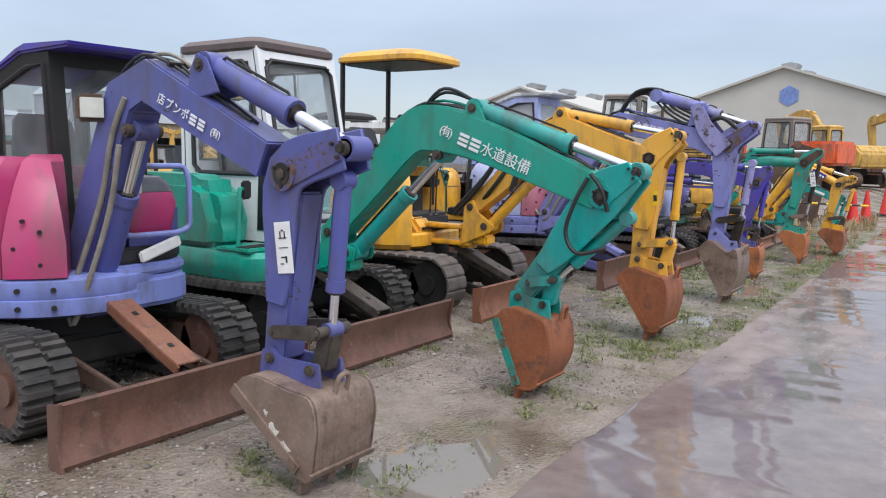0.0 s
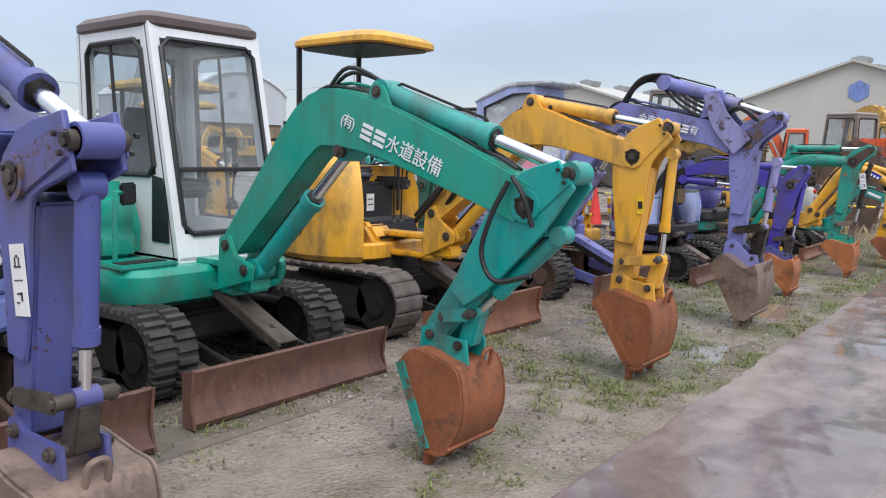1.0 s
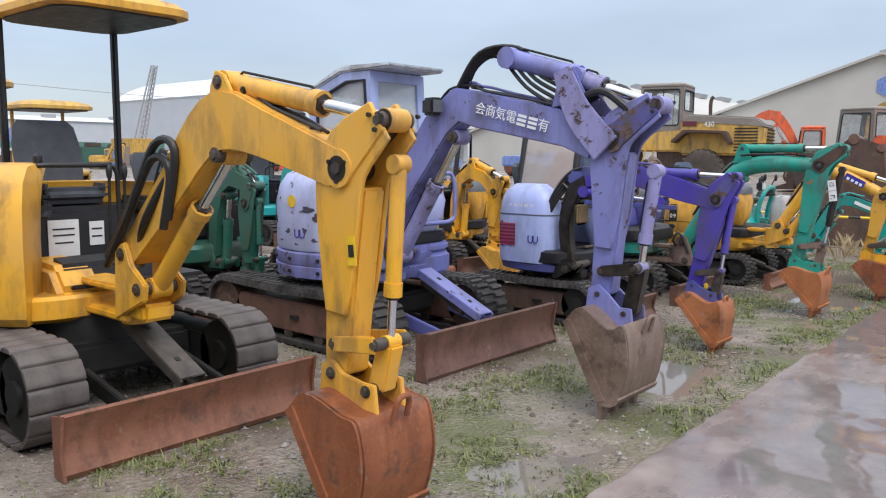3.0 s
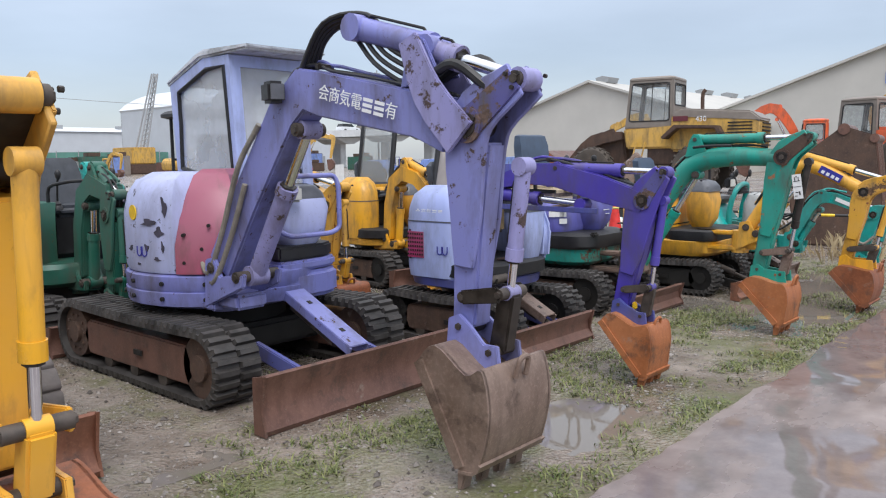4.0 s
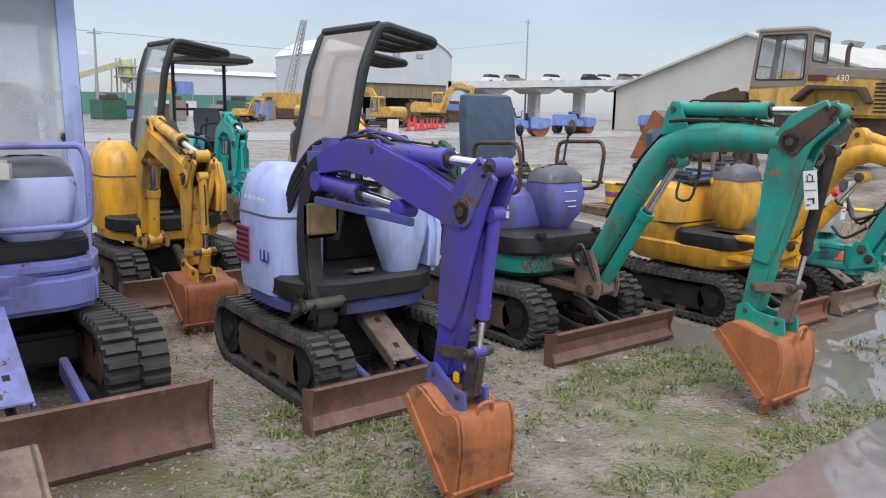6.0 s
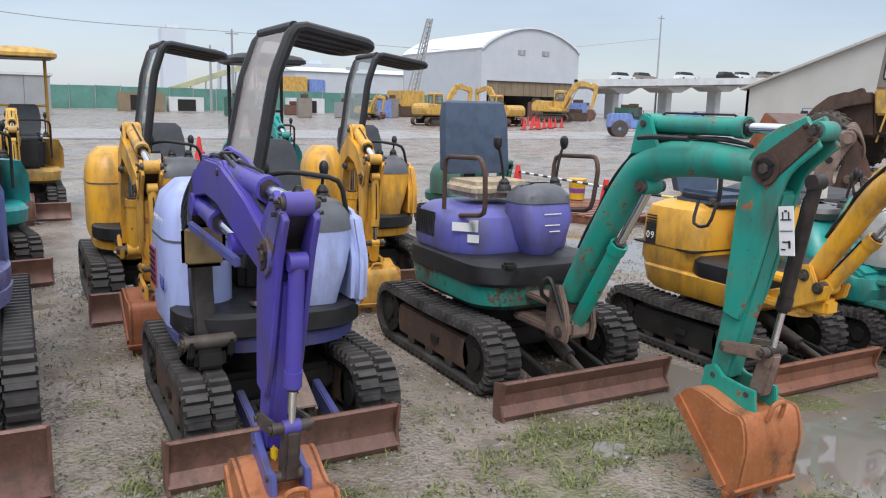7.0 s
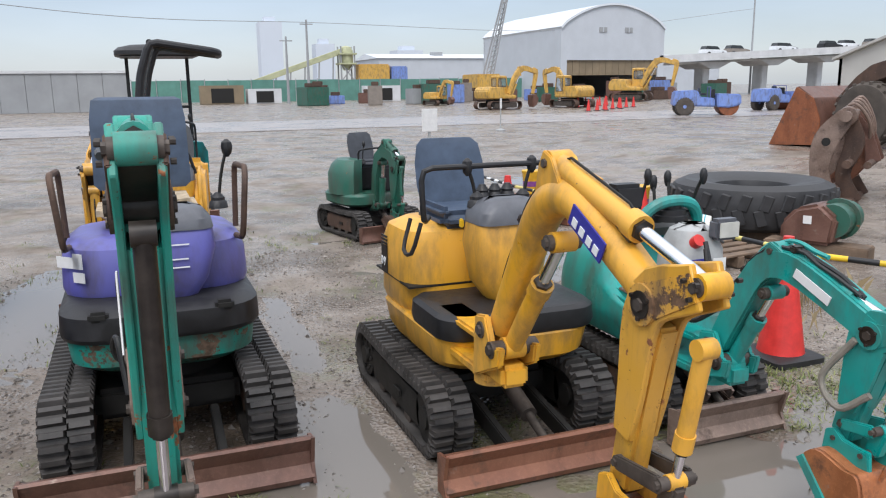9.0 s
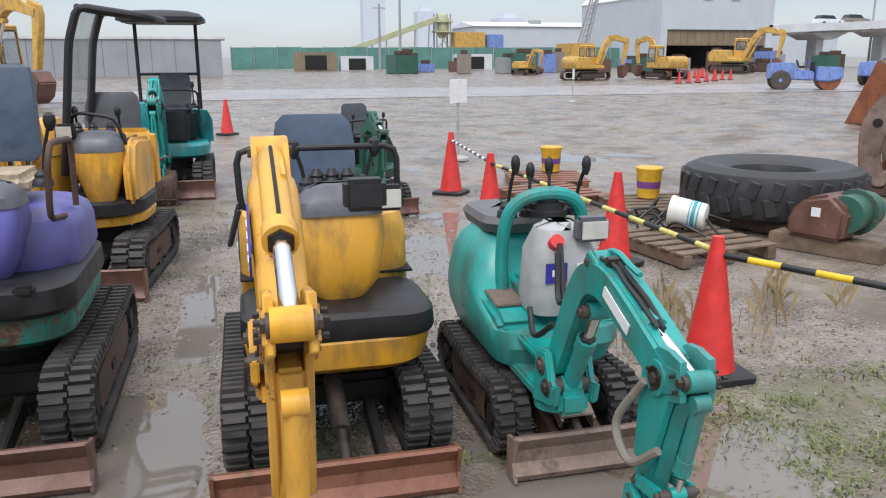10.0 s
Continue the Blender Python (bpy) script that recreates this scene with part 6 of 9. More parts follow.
swing_post(M, L(-4.02, 0.98), L(-3.86, 0.80), -0.05, 0.35, YELLOW, 0.60)
hoses(M, [[(-4.2 - b[0], -0.16, 0.95), (-3.85 - b[0], -0.19, 1.28), (-3.62 - b[0], -0.18, 1.58), (-3.45 - b[0], -0.17, 1.55), (-3.55 - b[0], -0.16, 1.2)], [(-4.2 - b[0], -0.17, 0.9), (-3.9 - b[0], -0.19, 1.2), (-3.66 - b[0], -0.18, 1.50), (-3.5 - b[0], -0.17, 1.45), (-3.58 - b[0], -0.17, 1.15)], [(-4.1 - b[0], -0.02, 0.9), (-3.8 - b[0], -0.16, 1.15), (-3.6 - b[0], -0.12, 1.42), (-3.4 - b[0], -0.02, 1.72)]], 0.022)
hoses(M, [[(-3.10 - b[0], -0.05, 1.80), (-2.9 - b[0], -0.04, 1.74), (-2.6 - b[0], -0.08, 1.62), (-2.5 - b[0], -0.08, 1.64)]], 0.014)
side_label(M, -2.20 - b[0], 1.15, -0.137, 0.05, 0.12, BRASS, ((0, 0.0, 0.03, 0.05, INK),), -1, -0.1)

# D: lilac, short-tail, cab
b = (-4.85, 9.08)
M = machine("excavator", b, "lilac short-tail mini excavator with cab and faded pink panel")
running_gear(M, -0.88, 0.80, 0.25, 0.78, 0.32, 0.075, RUST_BLADE, RUST_DARK)
dozer_blade(M, 1.53, 0.80, 0.34, RUST_BLADE, 0.75, 0.32, VIOLET, LILAC)
body_d(M)
L = lambda x, z: (x - b[0], z)
digging_arm(M, -0.36, 0.088, [L(-4.25, 0.82), L(-3.95, 1.25), L(-3.55, 1.76), L(-3.38, 1.88), L(-3.20, 1.84), L(-2.50, 1.70), L(-2.3, 1.64)], [0.12, 0.12, 0.12, 0.12, 0.12, 0.11, 0.13], L(-2.18, 1.64), L(-1.92, 1.83), L(-2.24, 0.70), L(-2.06, 0.60), L(-2.14, -0.02), L(-2.50, 2.02),
            LILAC, LILAC, RUST_GREY, LILAC, LILAC_RUST, 0.055, 1.1, cheek_mat=VIOLET_GRIME, bucket_half=0.235, link_mat=GREASE, stick_w=(0.08, 0.125, 0.07), bct=L(-3.42, 1.66), bcf=L(-3.98, 0.78), bcyl=L(-1.93, 1.45), teeth=4, cyl_frac=0.35)
swing_post(M, L(-4.25, 0.82), L(-3.98, 0.78), -0.36, 0.2, LILAC, 0.55, 0.11)
ram(M, L(-2.98, 2.17), L(-2.46, 2.02), -0.36, 0.062, LILAC, "cylinder_barrel", 0.97)
bm = B()
for s in (-1, 1):
    prism(bm, beam_outline([L(-2.52, 2.06), L(-2.40, 1.80), L(-2.20, 1.58)], [0.06, 0.09, 0.10], 3), -0.36 + s * 0.115 - 0.012, -0.36 + s * 0.115 + 0.012, bevel=0.005)
part("offset_bracket", bm, LILAC_RUST, M, "lilac bracket with paint flaked to rust")
chars(M, 0, "会商気電##有", 0.086, -3.15 - b[0], 1.840, -0.464, 1, -0.24, None, 1.0)
hoses(M, [[(-3.42 - b[0], -0.30 - 0.03 * k, 1.96), (-3.30 - b[0] + 0.02 * k, -0.32 - 0.02 * k, 2.14 + 0.02 * k), (-3.1 - b[0] + 0.04 * k, -0.34, 2.19 + 0.012 * k), (-2.85 - b[0] + 0.04 * k, -0.38, 1.98 + 0.02 * k), (-2.62 - b[0] + 0.04 * k, -0.36, 1.84 + 0.03 * k)] for k in range(5)], 0.013)
hoses(M, [[(-2.45 - b[0], -0.42, 1.86), (-2.25 - b[0], -0.46, 1.92), (-2.08 - b[0], -0.42, 1.80)], [(-2.45 - b[0], -0.34, 1.86), (-2.22 - b[0], -0.30, 1.95), (-2.05 - b[0], -0.30, 1.80)]], 0.024)
hoses(M, [[(0.38, -0.46, 0.95), (0.55, -0.50, 0.78), (0.70, -0.48, 1.05), (0.9, -0.48, 1.45), (1.1, -0.46, 1.7)], [(0.42, -0.42, 0.9), (0.6, -0.5, 0.72), (0.78, -0.48, 1.0), (0.95, -0.47, 1.35)]], 0.017, HOSE_GREY)
lamp(M, (-3.55 - b[0], -0.50, 1.87), (0.14, 0.10, 0.12), BLACK, (1, -0.3, 0), PLASTIC)

# E: violet micro with a roll frame
b = (-4.00, 10.95)
M = machine("excavator", b, "lilac micro excavator with black roll frame and acrylic screen")
running_gear(M, -0.50, 0.52, 0.21, 0.53, 0.23, 0.062, RUST_DARK, DARK)
dozer_blade(M, 0.84, 0.545, 0.24, RUST_BLADE, 0.5, 0.2, VIOLET, RUST_GREY, -0.085)
body_e(M)
rops(M, -0.42, 0.20, -0.14, 0.85, 0.11, 2.06, 0.44, 0.032, GLASS_FOG)
L = lambda x, z: (x - b[0], z)
part("boom_post", prism(B(), beam_outline([L(-3.62, 0.50), L(-3.68, 0.90), L(-3.60, 1.20), L(-3.46, 1.31)], [0.06, 0.055, 0.07, 0.06], 3), -0.42, -0.32, "y", 0.01), GREASE, M, "greasy dark lower boom")
digging_arm(M, -0.37, 0.06, [L(-3.46, 1.31), L(-3.20, 1.37), L(-2.95, 1.36), L(-2.60, 1.27), L(-2.28, 1.18)], [0.05, 0.075, 0.085, 0.09, 0.065], L(-2.28, 1.20), L(-2.15, 1.38), L(-2.44, 0.50), L(-2.28, 0.44), L(-2.26, -0.02), L(-2.95, 1.41),
            VIOLET_DEEP, VIOLET_DEEP, RUST_BRIGHT, VIOLET, VIOLET_DEEP, 0.04, 0.8, cheek_mat=VIOLET_GRIME, link_mat=MID_STEEL, bucket_half=0.14, stick_w=(0.065, 0.11, 0.06), bcyl=L(-2.16, 1.20))
ram(M, L(-3.48, 1.22), L(-2.75, 1.16), -0.39, 0.045, VIOLET_DEEP, "offset_cylinder", 0.5)
bm = B()
prism(bm, beam_outline([L(-3.45, 1.13), L(-2.6, 1.12)], [0.018, 0.018]), -0.46, -0.435, bevel=0.004)
part("offset_rod", bm, VIOLET, M)
bm = box(B(), (0.42, -0.31, 1.33), (0.20, 0.16, 0.13), None, 0.03)
cyl(bm, (0.52, -0.31, 1.27), (0.52, -0.31, 1.44), 0.075)
part("offset_hinge", bm, VIOLET, M)
bm = box(B(), (0.48, -0.38, 1.02), (0.05, 0.20, 0.20), None, 0.05, 3)
part("hose_guard", bm, GUARD, M)
swing_post(M, L(-3.62, 0.52), L(-3.52, 0.56), -0.37, 0.35, DARK, 0.42, 0.07)
hoses(M, [[(0.05, -0.39, 0.75 + 0.03 * k), (0.19, -0.41, 1.05 + 0.04 * k), (0.31, -0.35, 1.25 + 0.04 * k), (0.45, -0.33, 1.34 + 0.03 * k)] for k in range(4)] + [[(0.25, -0.33 - 0.02 * k, 1.30), (0.45, -0.36, 1.22 - 0.03 * k), (0.75, -0.39, 1.24), (1.00, -0.35, 1.24)] for k in range(3)], 0.014)
part("padlock", box(B(), (-2.34 - b[0], -0.40, 0.50), (0.035, 0.02, 0.05), None, 0.008), BRASS, M)

# F: blue-violet hood, worn teal arm
b = (-4.25, 12.68)
M = machine("excavator", b, "micro excavator with violet hood, worn teal arm and navy seat")
running_gear(M, -0.66, 0.56, 0.21, 0.56, 0.23, 0.062, RUST_DARK, DARK)
dozer_blade(M, 1.02, 0.595, 0.22, RUST_BLADE, 0.55, 0.2, DARK, None, -0.02)
body_f(M)
L = lambda x, z: (x - b[0], z)
digging_arm(M, -0.06, 0.065, [L(-3.42, 0.62), L(-3.20, 0.98), L(-2.98, 1.30), L(-2.80, 1.43), L(-2.50, 1.47), L(-2.10, 1.45)], [0.07, 0.078, 0.085, 0.09, 0.085, 0.07], L(-2.09, 1.46), L(-1.89, 1.62), L(-2.26, 0.52), L(-2.07, 0.49), L(-2.08, 0.0), L(-2.84, 1.62),
            TEAL_WORN, TEAL_WORN, RUST_BRIGHT, TEAL_WORN, TEAL_WORN, 0.042, 0.9, cheek_mat=RUST_DARK, tilt_mat=GREASE, link_mat=RUST_GREY, bucket_half=0.17, round_boom=True, bct=L(-2.83, 1.31), bcf=L(-3.38, 0.42), bcyl=L(-1.90, 1.42), stick_w=(0.07, 0.105, 0.058))
swing_post(M, L(-3.42, 0.62), L(-3.38, 0.42), -0.06, 0.48, RUST_GREY, 0.38, 0.07)
side_label(M, -1.96 - b[0], 1.22, -0.126, 0.07, 0.20, STICKER, WARN, -1, -0.15)
hoses(M, [[(-3.45 - b[0], -0.05, 0.5), (-3.50 - b[0], -0.21, 0.62), (-3.44 - b[0], -0.20, 0.72), (-3.34 - b[0], -0.17, 0.5)], [(-2.84 - b[0], -0.15, 1.55), (-2.7 - b[0], -0.17, 1.56), (-2.5 - b[0], -0.16, 1.56)]], 0.013)

# G: yellow micro
b = (-3.72, 14.28)
M = machine("excavator", b, "yellow micro excavator with black handrails and dark seat")
running_gear(M, -0.60, 0.42, 0.19, 0.495, 0.215, 0.058, DARK, DARK)
dozer_blade(M, 0.87, 0.49, 0.20, RUST_BLADE_RED, 0.6, 0.16, DARK, None, -0.04)
body_g(M)
L = lambda x, z: (x - b[0], z)
digging_arm(M, -0.26, 0.055, [L(-2.88, 0.74), L(-2.70, 1.02), L(-2.54, 1.26), L(-2.40, 1.36), L(-2.22, 1.34), L(-1.84, 1.14)], [0.06, 0.066, 0.072, 0.074, 0.07, 0.06], L(-1.81, 1.12), L(-1.59, 1.22), L(-1.94, 0.48), L(-1.74, 0.46), L(-1.80, 0.0), L(-2.42, 1.48),
            YELLOW, YELLOW_WORN, RUST_BUCKET, YELLOW, YELLOW, 0.04, 0.85, cheek_mat=YELLOW_GRIME, bucket_half=0.18, round_boom=True, bct=L(-2.38, 1.20), bcf=L(-2.78, 0.68), bcyl=L(-1.60, 1.04), stick_w=(0.065, 0.085, 0.055), link_mat=MID_STEEL)
swing_post(M, L(-2.88, 0.74), L(-2.78, 0.68), -0.26, 0.36, YELLOW, 0.50, 0.06)
t = Matrix.Rotation(0.48, 4, "Y")
s = part("nameplate", box(B(), (-2.10 - b[0], -0.26 - 0.074, 1.285), (0.22, 0.006, 0.075), t), BLUE_INK, M)
for u in (-0.07, -0.02, 0.03, 0.075):
    o = t @ Vector((u, 0, -0.012))
    part("print", box(B(), (-2.10 - b[0] + o.x, -0.26 - 0.079, 1.285 + o.z), (0.03, 0.003, 0.03), t), LETTER, s)
part("lamp_on_boom", box(B(), (-2.42 - b[0], 0.02, 1.34), (0.08, 0.13, 0.10), None, 0.015), BLACK, M)

# H: tiny teal machine
b = (-3.58, 15.30)
M = machine("excavator", b, "tiny teal ride-on excavator with grey saddle and rusty blade")
running_gear(M, -0.42, 0.40, 0.17, 0.355, 0.165, 0.055, RUST_DARK, DARK)
dozer_blade(M, 0.72, 0.325, 0.20, RUST_GREY, 0.42, 0.1, RUST_DARK, RUST_GREY)
body_h(M)
L = lambda x, z: (x - b[0], z)
digging_arm(M, -0.15, 0.055, [L(-2.80, 0.55), L(-2.70, 0.74), L(-2.58, 0.94), L(-2.46, 1.00), L(-2.30, 0.97), L(-1.98, 0.84)], [0.055, 0.06, 0.06, 0.06, 0.06, 0.055], L(-1.98, 0.83), L(-1.86, 0.86), L(-2.09, 0.38), L(-1.96, 0.36), L(-2.0, 0.0), L(-2.50, 1.05),
            TEAL, TEAL, RUST_BRIGHT, TEAL, TEAL, 0.034, 0.72, side_mat=TEAL, bucket_half=0.13, bct=L(-2.52, 0.86), bcf=L(-2.74, 0.48), bcyl=L(-1.84, 0.80), stick_w=(0.06, 0.085, 0.05), smooth=3)
swing_post(M, L(-2.80, 0.55), L(-2.74, 0.48), -0.15, 0.4, TEAL, 0.36, 0.06)
hoses(M, [[(0.55, -0.10, 0.95), (0.62, -0.12, 0.78), (0.75, -0.15, 0.80), (0.95, -0.14, 0.92), (1.1, -0.14, 1.05)], [(0.52, -0.08, 0.98), (0.66, -0.10, 0.74), (0.82, -0.14, 0.85), (1.05, -0.13, 1.06)], [(0.5, -0.2, 0.7), (0.62, -0.22, 0.62), (0.78, -0.2, 0.72)]], 0.013)
hoses(M, [[(1.55, -0.22, 0.80), (1.44, -0.25, 0.62), (1.52, -0.24, 0.52), (1.62, -0.2, 0.6)]], 0.014, HOSE_GREY)
s = part("nameplate", box(B(), (-2.26 - b[0], -0.15 - 0.062, 0.95), (0.20, 0.004, 0.04), Matrix.Rotation(0.40, 4, "Y")), LETTER, M)


# ---- ground ----
def lines(spans):
    out = []
    for a, c, step in spans:
        out += list(np.arange(a, c - 1e-6, step))
    return np.array(out + [spans[-1][1]])


def sag(y):
    """The strip along the road lies a little lower at its near end."""
    t = min(1.0, max(0.0, (y - 3.0) / 9.0))
    return -0.075 * (1 - t * t * (3 - 2 * t))


def ground_height(x, y):
    h = 0.0
    for k, (f, amp) in enumerate(((0.35, 0.016), (1.1, 0.010), (3.7, 0.007), (11.0, 0.004))):
        h += amp * noise.noise((x * f + 17.3 * k, y * f - 9.1 * k, 0.4 * k))
    for yr, w, dep in ((13.32, 0.20, 0.012), (13.62, 0.14, 0.009), (11.75, 0.20, 0.008), (14.92, 0.13, 0.010), (10.05, 0.22, 0.007), (16.2, 0.3, 0.009)):
        d = (y - yr - 0.12 * noise.noise((x * 0.5, yr, 0))) / w
        if abs(d) < 2.2 and -9 < x < -1.7:
            h -= dep * math.exp(-d * d) * (0.6 + 1.3 * noise.noise((x * 1.3, yr, 2.0)))
    for px_, py_, rx, ry, dep in ((-2.05, 3.1, 0.40, 0.45, 0.030), (-2.2, 9.7, 0.35, 0.45, 0.022), (-2.25, 13.85, 0.35, 0.6, 0.026), (-2.45, 15.2, 0.4, 0.5, 0.026), (-3.5, 13.52, 0.6, 0.13, 0.020), (-5.3, 13.6, 1.2, 0.15, 0.018), (-2.75, 16.0, 0.4, 0.3, 0.024), (-7.0, 11.8, 1.2, 0.3, 0.024), (-2.0, 7.6, 0.3, 0.5, 0.02)):
        if abs(x - px_) < 2.2 * rx and abs(y - py_) < 2.2 * ry:
            h -= dep * math.exp(-((x - px_) / rx) ** 2 - ((y - py_) / ry) ** 2) * (1.0 + 0.9 * noise.noise((x * 2.6, y * 2.6, 5.0)))
    fade = min(1.0, max(0.0, (-1.58 - x) / 0.25))
    low = min(1.0, max(0.0, (x + 3.3) / 0.7))
    up = min(1.0, max(0.0, (y - 21.5) / 5.0)) * min(1.0, max(0.0, (-2.2 - x) / 2.0)) * min(1.0, max(0.0, (x + 26) / 6.0)) * min(1.0, max(0.0, (48 - y) / 5.0))
    rise = 0.33 * up * up * (3 - 2 * up)
    return h * fade - 0.004 + sag(y) * low + rise


gx = lines([(-900, -200, 50), (-200, -60, 10), (-60, -20, 2.0), (-20, -9, 0.4), (-9, -1.4, 0.055), (-1.4, 4, 0.6), (4, 40, 4), (40, 400, 45)])
gy = lines([(-300, -60, 40), (-60, -10, 5), (-10, 0, 0.5), (0, 19, 0.06), (19, 40, 0.6), (40, 120, 4), (120, 1500, 60)])
verts = np.zeros((len(gx) * len(gy), 3))
k = 0
for x in gx:
    for y in gy:
        verts[k] = (x, y, ground_height(x, y) if -60 < x < 17 and -15 < y < 62 else -0.01)
        k += 1
ny = len(gy)
ii, jj = np.meshgrid(np.arange(len(gx) - 1), np.arange(ny - 1), indexing="ij")
q = (ii * ny + jj).ravel()
faces = np.stack([q, q + ny, q + ny + 1, q + 1], 1)
me = bpy.data.meshes.new("ground")
me.from_pydata(verts.tolist(), [], faces.tolist())
me.polygons.foreach_set("use_smooth", [True] * len(me.polygons))

GROUND, n, l, bs = shader("wet_gravel_and_mud")
big = noise_at(n, l, 0.45, 5, 0.6)
mid = noise_at(n, l, 3.5, 6, 0.65)
grain = noise_at(n, l, 55, 5, 0.7)
vor = n.new("ShaderNodeTexVoronoi")
vor.inputs["Scale"].default_value = 42
tc = n.new("ShaderNodeTexCoord")
l.new(tc.outputs["Object"], vor.inputs["Vector"])
c = blend(n, l, span(n, l, mid, 0.3, 0.7), (0.145, 0.116, 0.093), (0.30, 0.248, 0.208))
c = blend(n, l, span(n, l, vor.outputs["Color"], 0.2, 0.9, 0, 0.5), c, (0.30, 0.27, 0.24))
mud = span(n, l, noise_at(n, l, 0.9, 6, 0.62, offset=6), 0.48, 0.6, 0, 0.8)
c = blend(n, l, mud, c, blend(n, l, mid, (0.075, 0.055, 0.04), (0.15, 0.115, 0.085)))
c = blend(n, l, span(n, l, grain, 0.55, 0.8, 0, 0.7), c, (0.045, 0.036, 0.03))
# moss and short grass along the strip before the road and in patches
sep = n.new("ShaderNodeSeparateXYZ")
l.new(tc.outputs["Object"], sep.inputs[0])
strip = n.new("ShaderNodeMapRange")
strip.inputs[1].default_value, strip.inputs[2].default_value = -3.9, -2.5
l.new(sep.outputs["X"], strip.inputs[0])
mossn = noise_at(n, l, 1.3, 8, 0.68, offset=4)
ad = n.new("ShaderNodeMath")
ad.operation = "MULTIPLY_ADD"
l.new(strip.outputs[0], ad.inputs[0])
ad.inputs[1].default_value = 0.14
l.new(mossn, ad.inputs[2])
early = n.new("ShaderNodeMath")
early.operation = "ADD"
l.new(ad.outputs[0], early.inputs[0])
l.new(span(n, l, sep.outputs["Y"], 4.0, 8.0, -0.13, 0.0), early.inputs[1])
moss = span(n, l, early.outputs[0], 0.55, 0.72, 0, 0.8)
c = blend(n, l, moss, c, blend(n, l, grain, (0.06, 0.078, 0.024), (0.15, 0.165, 0.055)))
l.new(c, bs.inputs["Base Color"])
l.new(span(n, l, noise_at(n, l, 1.1, 6, 0.65, offset=2), 0.42, 0.64, 0.11, 0.68), bs.inputs["Roughness"])
bumped(n, l, bs, vor.outputs["Distance"], 0.6, 0.012)
me.materials.append(GROUND)
tagged(new("ground", me), "wet gravel and mud lot with mossy patches", "ground", "", "structure")

# rain water standing in the hollows, a sheet for each stretch of the slope
for x0, x1, y0, y1, z in ((-8.9, -3.2, 0.2, 10.9, -0.0128), (-8.9, -1.62, 10.9, 18.9, -0.0122), (-60, -9.0, -9, 44, -0.0165)):
    single("puddle", box(B(), ((x0 + x1) / 2, (y0 + y1) / 2, z - 0.01), (x1 - x0, y1 - y0, 0.02)), WATER, "shallow rain puddles lying in the gravel", "puddle", "", "structure")
bm = B()
loft(bm, [[(-2.95, y, sag(y) - 0.0330), (-1.62, y, sag(y) - 0.0330), (-1.62, y, sag(y) - 0.0130), (-2.95, y, sag(y) - 0.0130)] for y in np.arange(0.5, 10.9, 0.1)])
single("puddle", bm, WATER, "shallow rain puddles lying along the road's edge", "puddle", "", "structure")

# concrete road with wet film and dry patches
ROAD, n, l, bs = shader("wet_concrete")
wet = noise_at(n, l, 0.8, 6, 0.62, stretch=(1.0, 0.45, 1))
mid = noise_at(n, l, 6, 8, 0.7)
grain = noise_at(n, l, 90, 4, 0.7)
film = span(n, l, wet, 0.49, 0.60)
dry = blend(n, l, span(n, l, mid, 0.3, 0.7), (0.27, 0.22, 0.205), (0.37, 0.315, 0.30))
damp = blend(n, l, span(n, l, mid, 0.3, 0.7), (0.165, 0.135, 0.132), (0.24, 0.205, 0.20))
c = blend(n, l, film, damp, dry)
stain = span(n, l, noise_at(n, l, 1.7, 5, 0.6, offset=9), 0.5, 0.75, 0, 0.6)
c = blend(n, l, stain, c, (0.09, 0.065, 0.06))
c = blend(n, l, span(n, l, grain, 0.6, 0.8, 0, 0.35), c, (0.06, 0.05, 0.045))
l.new(c, bs.inputs["Base Color"])
l.new(span(n, l, wet, 0.47, 0.56, 0.035, 0.38), bs.inputs["Roughness"])
bs.inputs["IOR"].default_value = 1.4
bumped(n, l, bs, grain, 0.05, 0.001)
edge = [(-1.62 + 0.045 * noise.noise((0, 0.9 * y, 3.3)) + 0.03 * noise.noise((0, 4.3 * y, 1.3)) + 0.015 * noise.noise((0, 13.0 * y, 5.3)), y) for y in np.arange(-12, 60, 0.08)]
bm = B()
lo = [bm.verts.new((x, y, sag(y) - 0.03)) for x, y in edge]
e1 = [bm.verts.new((x + 0.003, y, sag(y) + 0.006)) for x, y in edge]
e2 = [bm.verts.new((x + 0.03, y, sag(y) + 0.014)) for x, y in edge]
e3 = [bm.verts.new((16, y, sag(y) + 0.014)) for x, y in edge]
for u, v in ((lo, e1), (e1, e2), (e2, e3)):
    for i in range(len(edge) - 1):
        bm.faces.new((u[i], v[i], v[i + 1], u[i + 1]))
bmesh.ops.recalc_face_normals(bm, faces=bm.faces)
single("road", bm, ROAD, "wet concrete roadway with dry patches and a crumbled edge", "road", "", "structure")


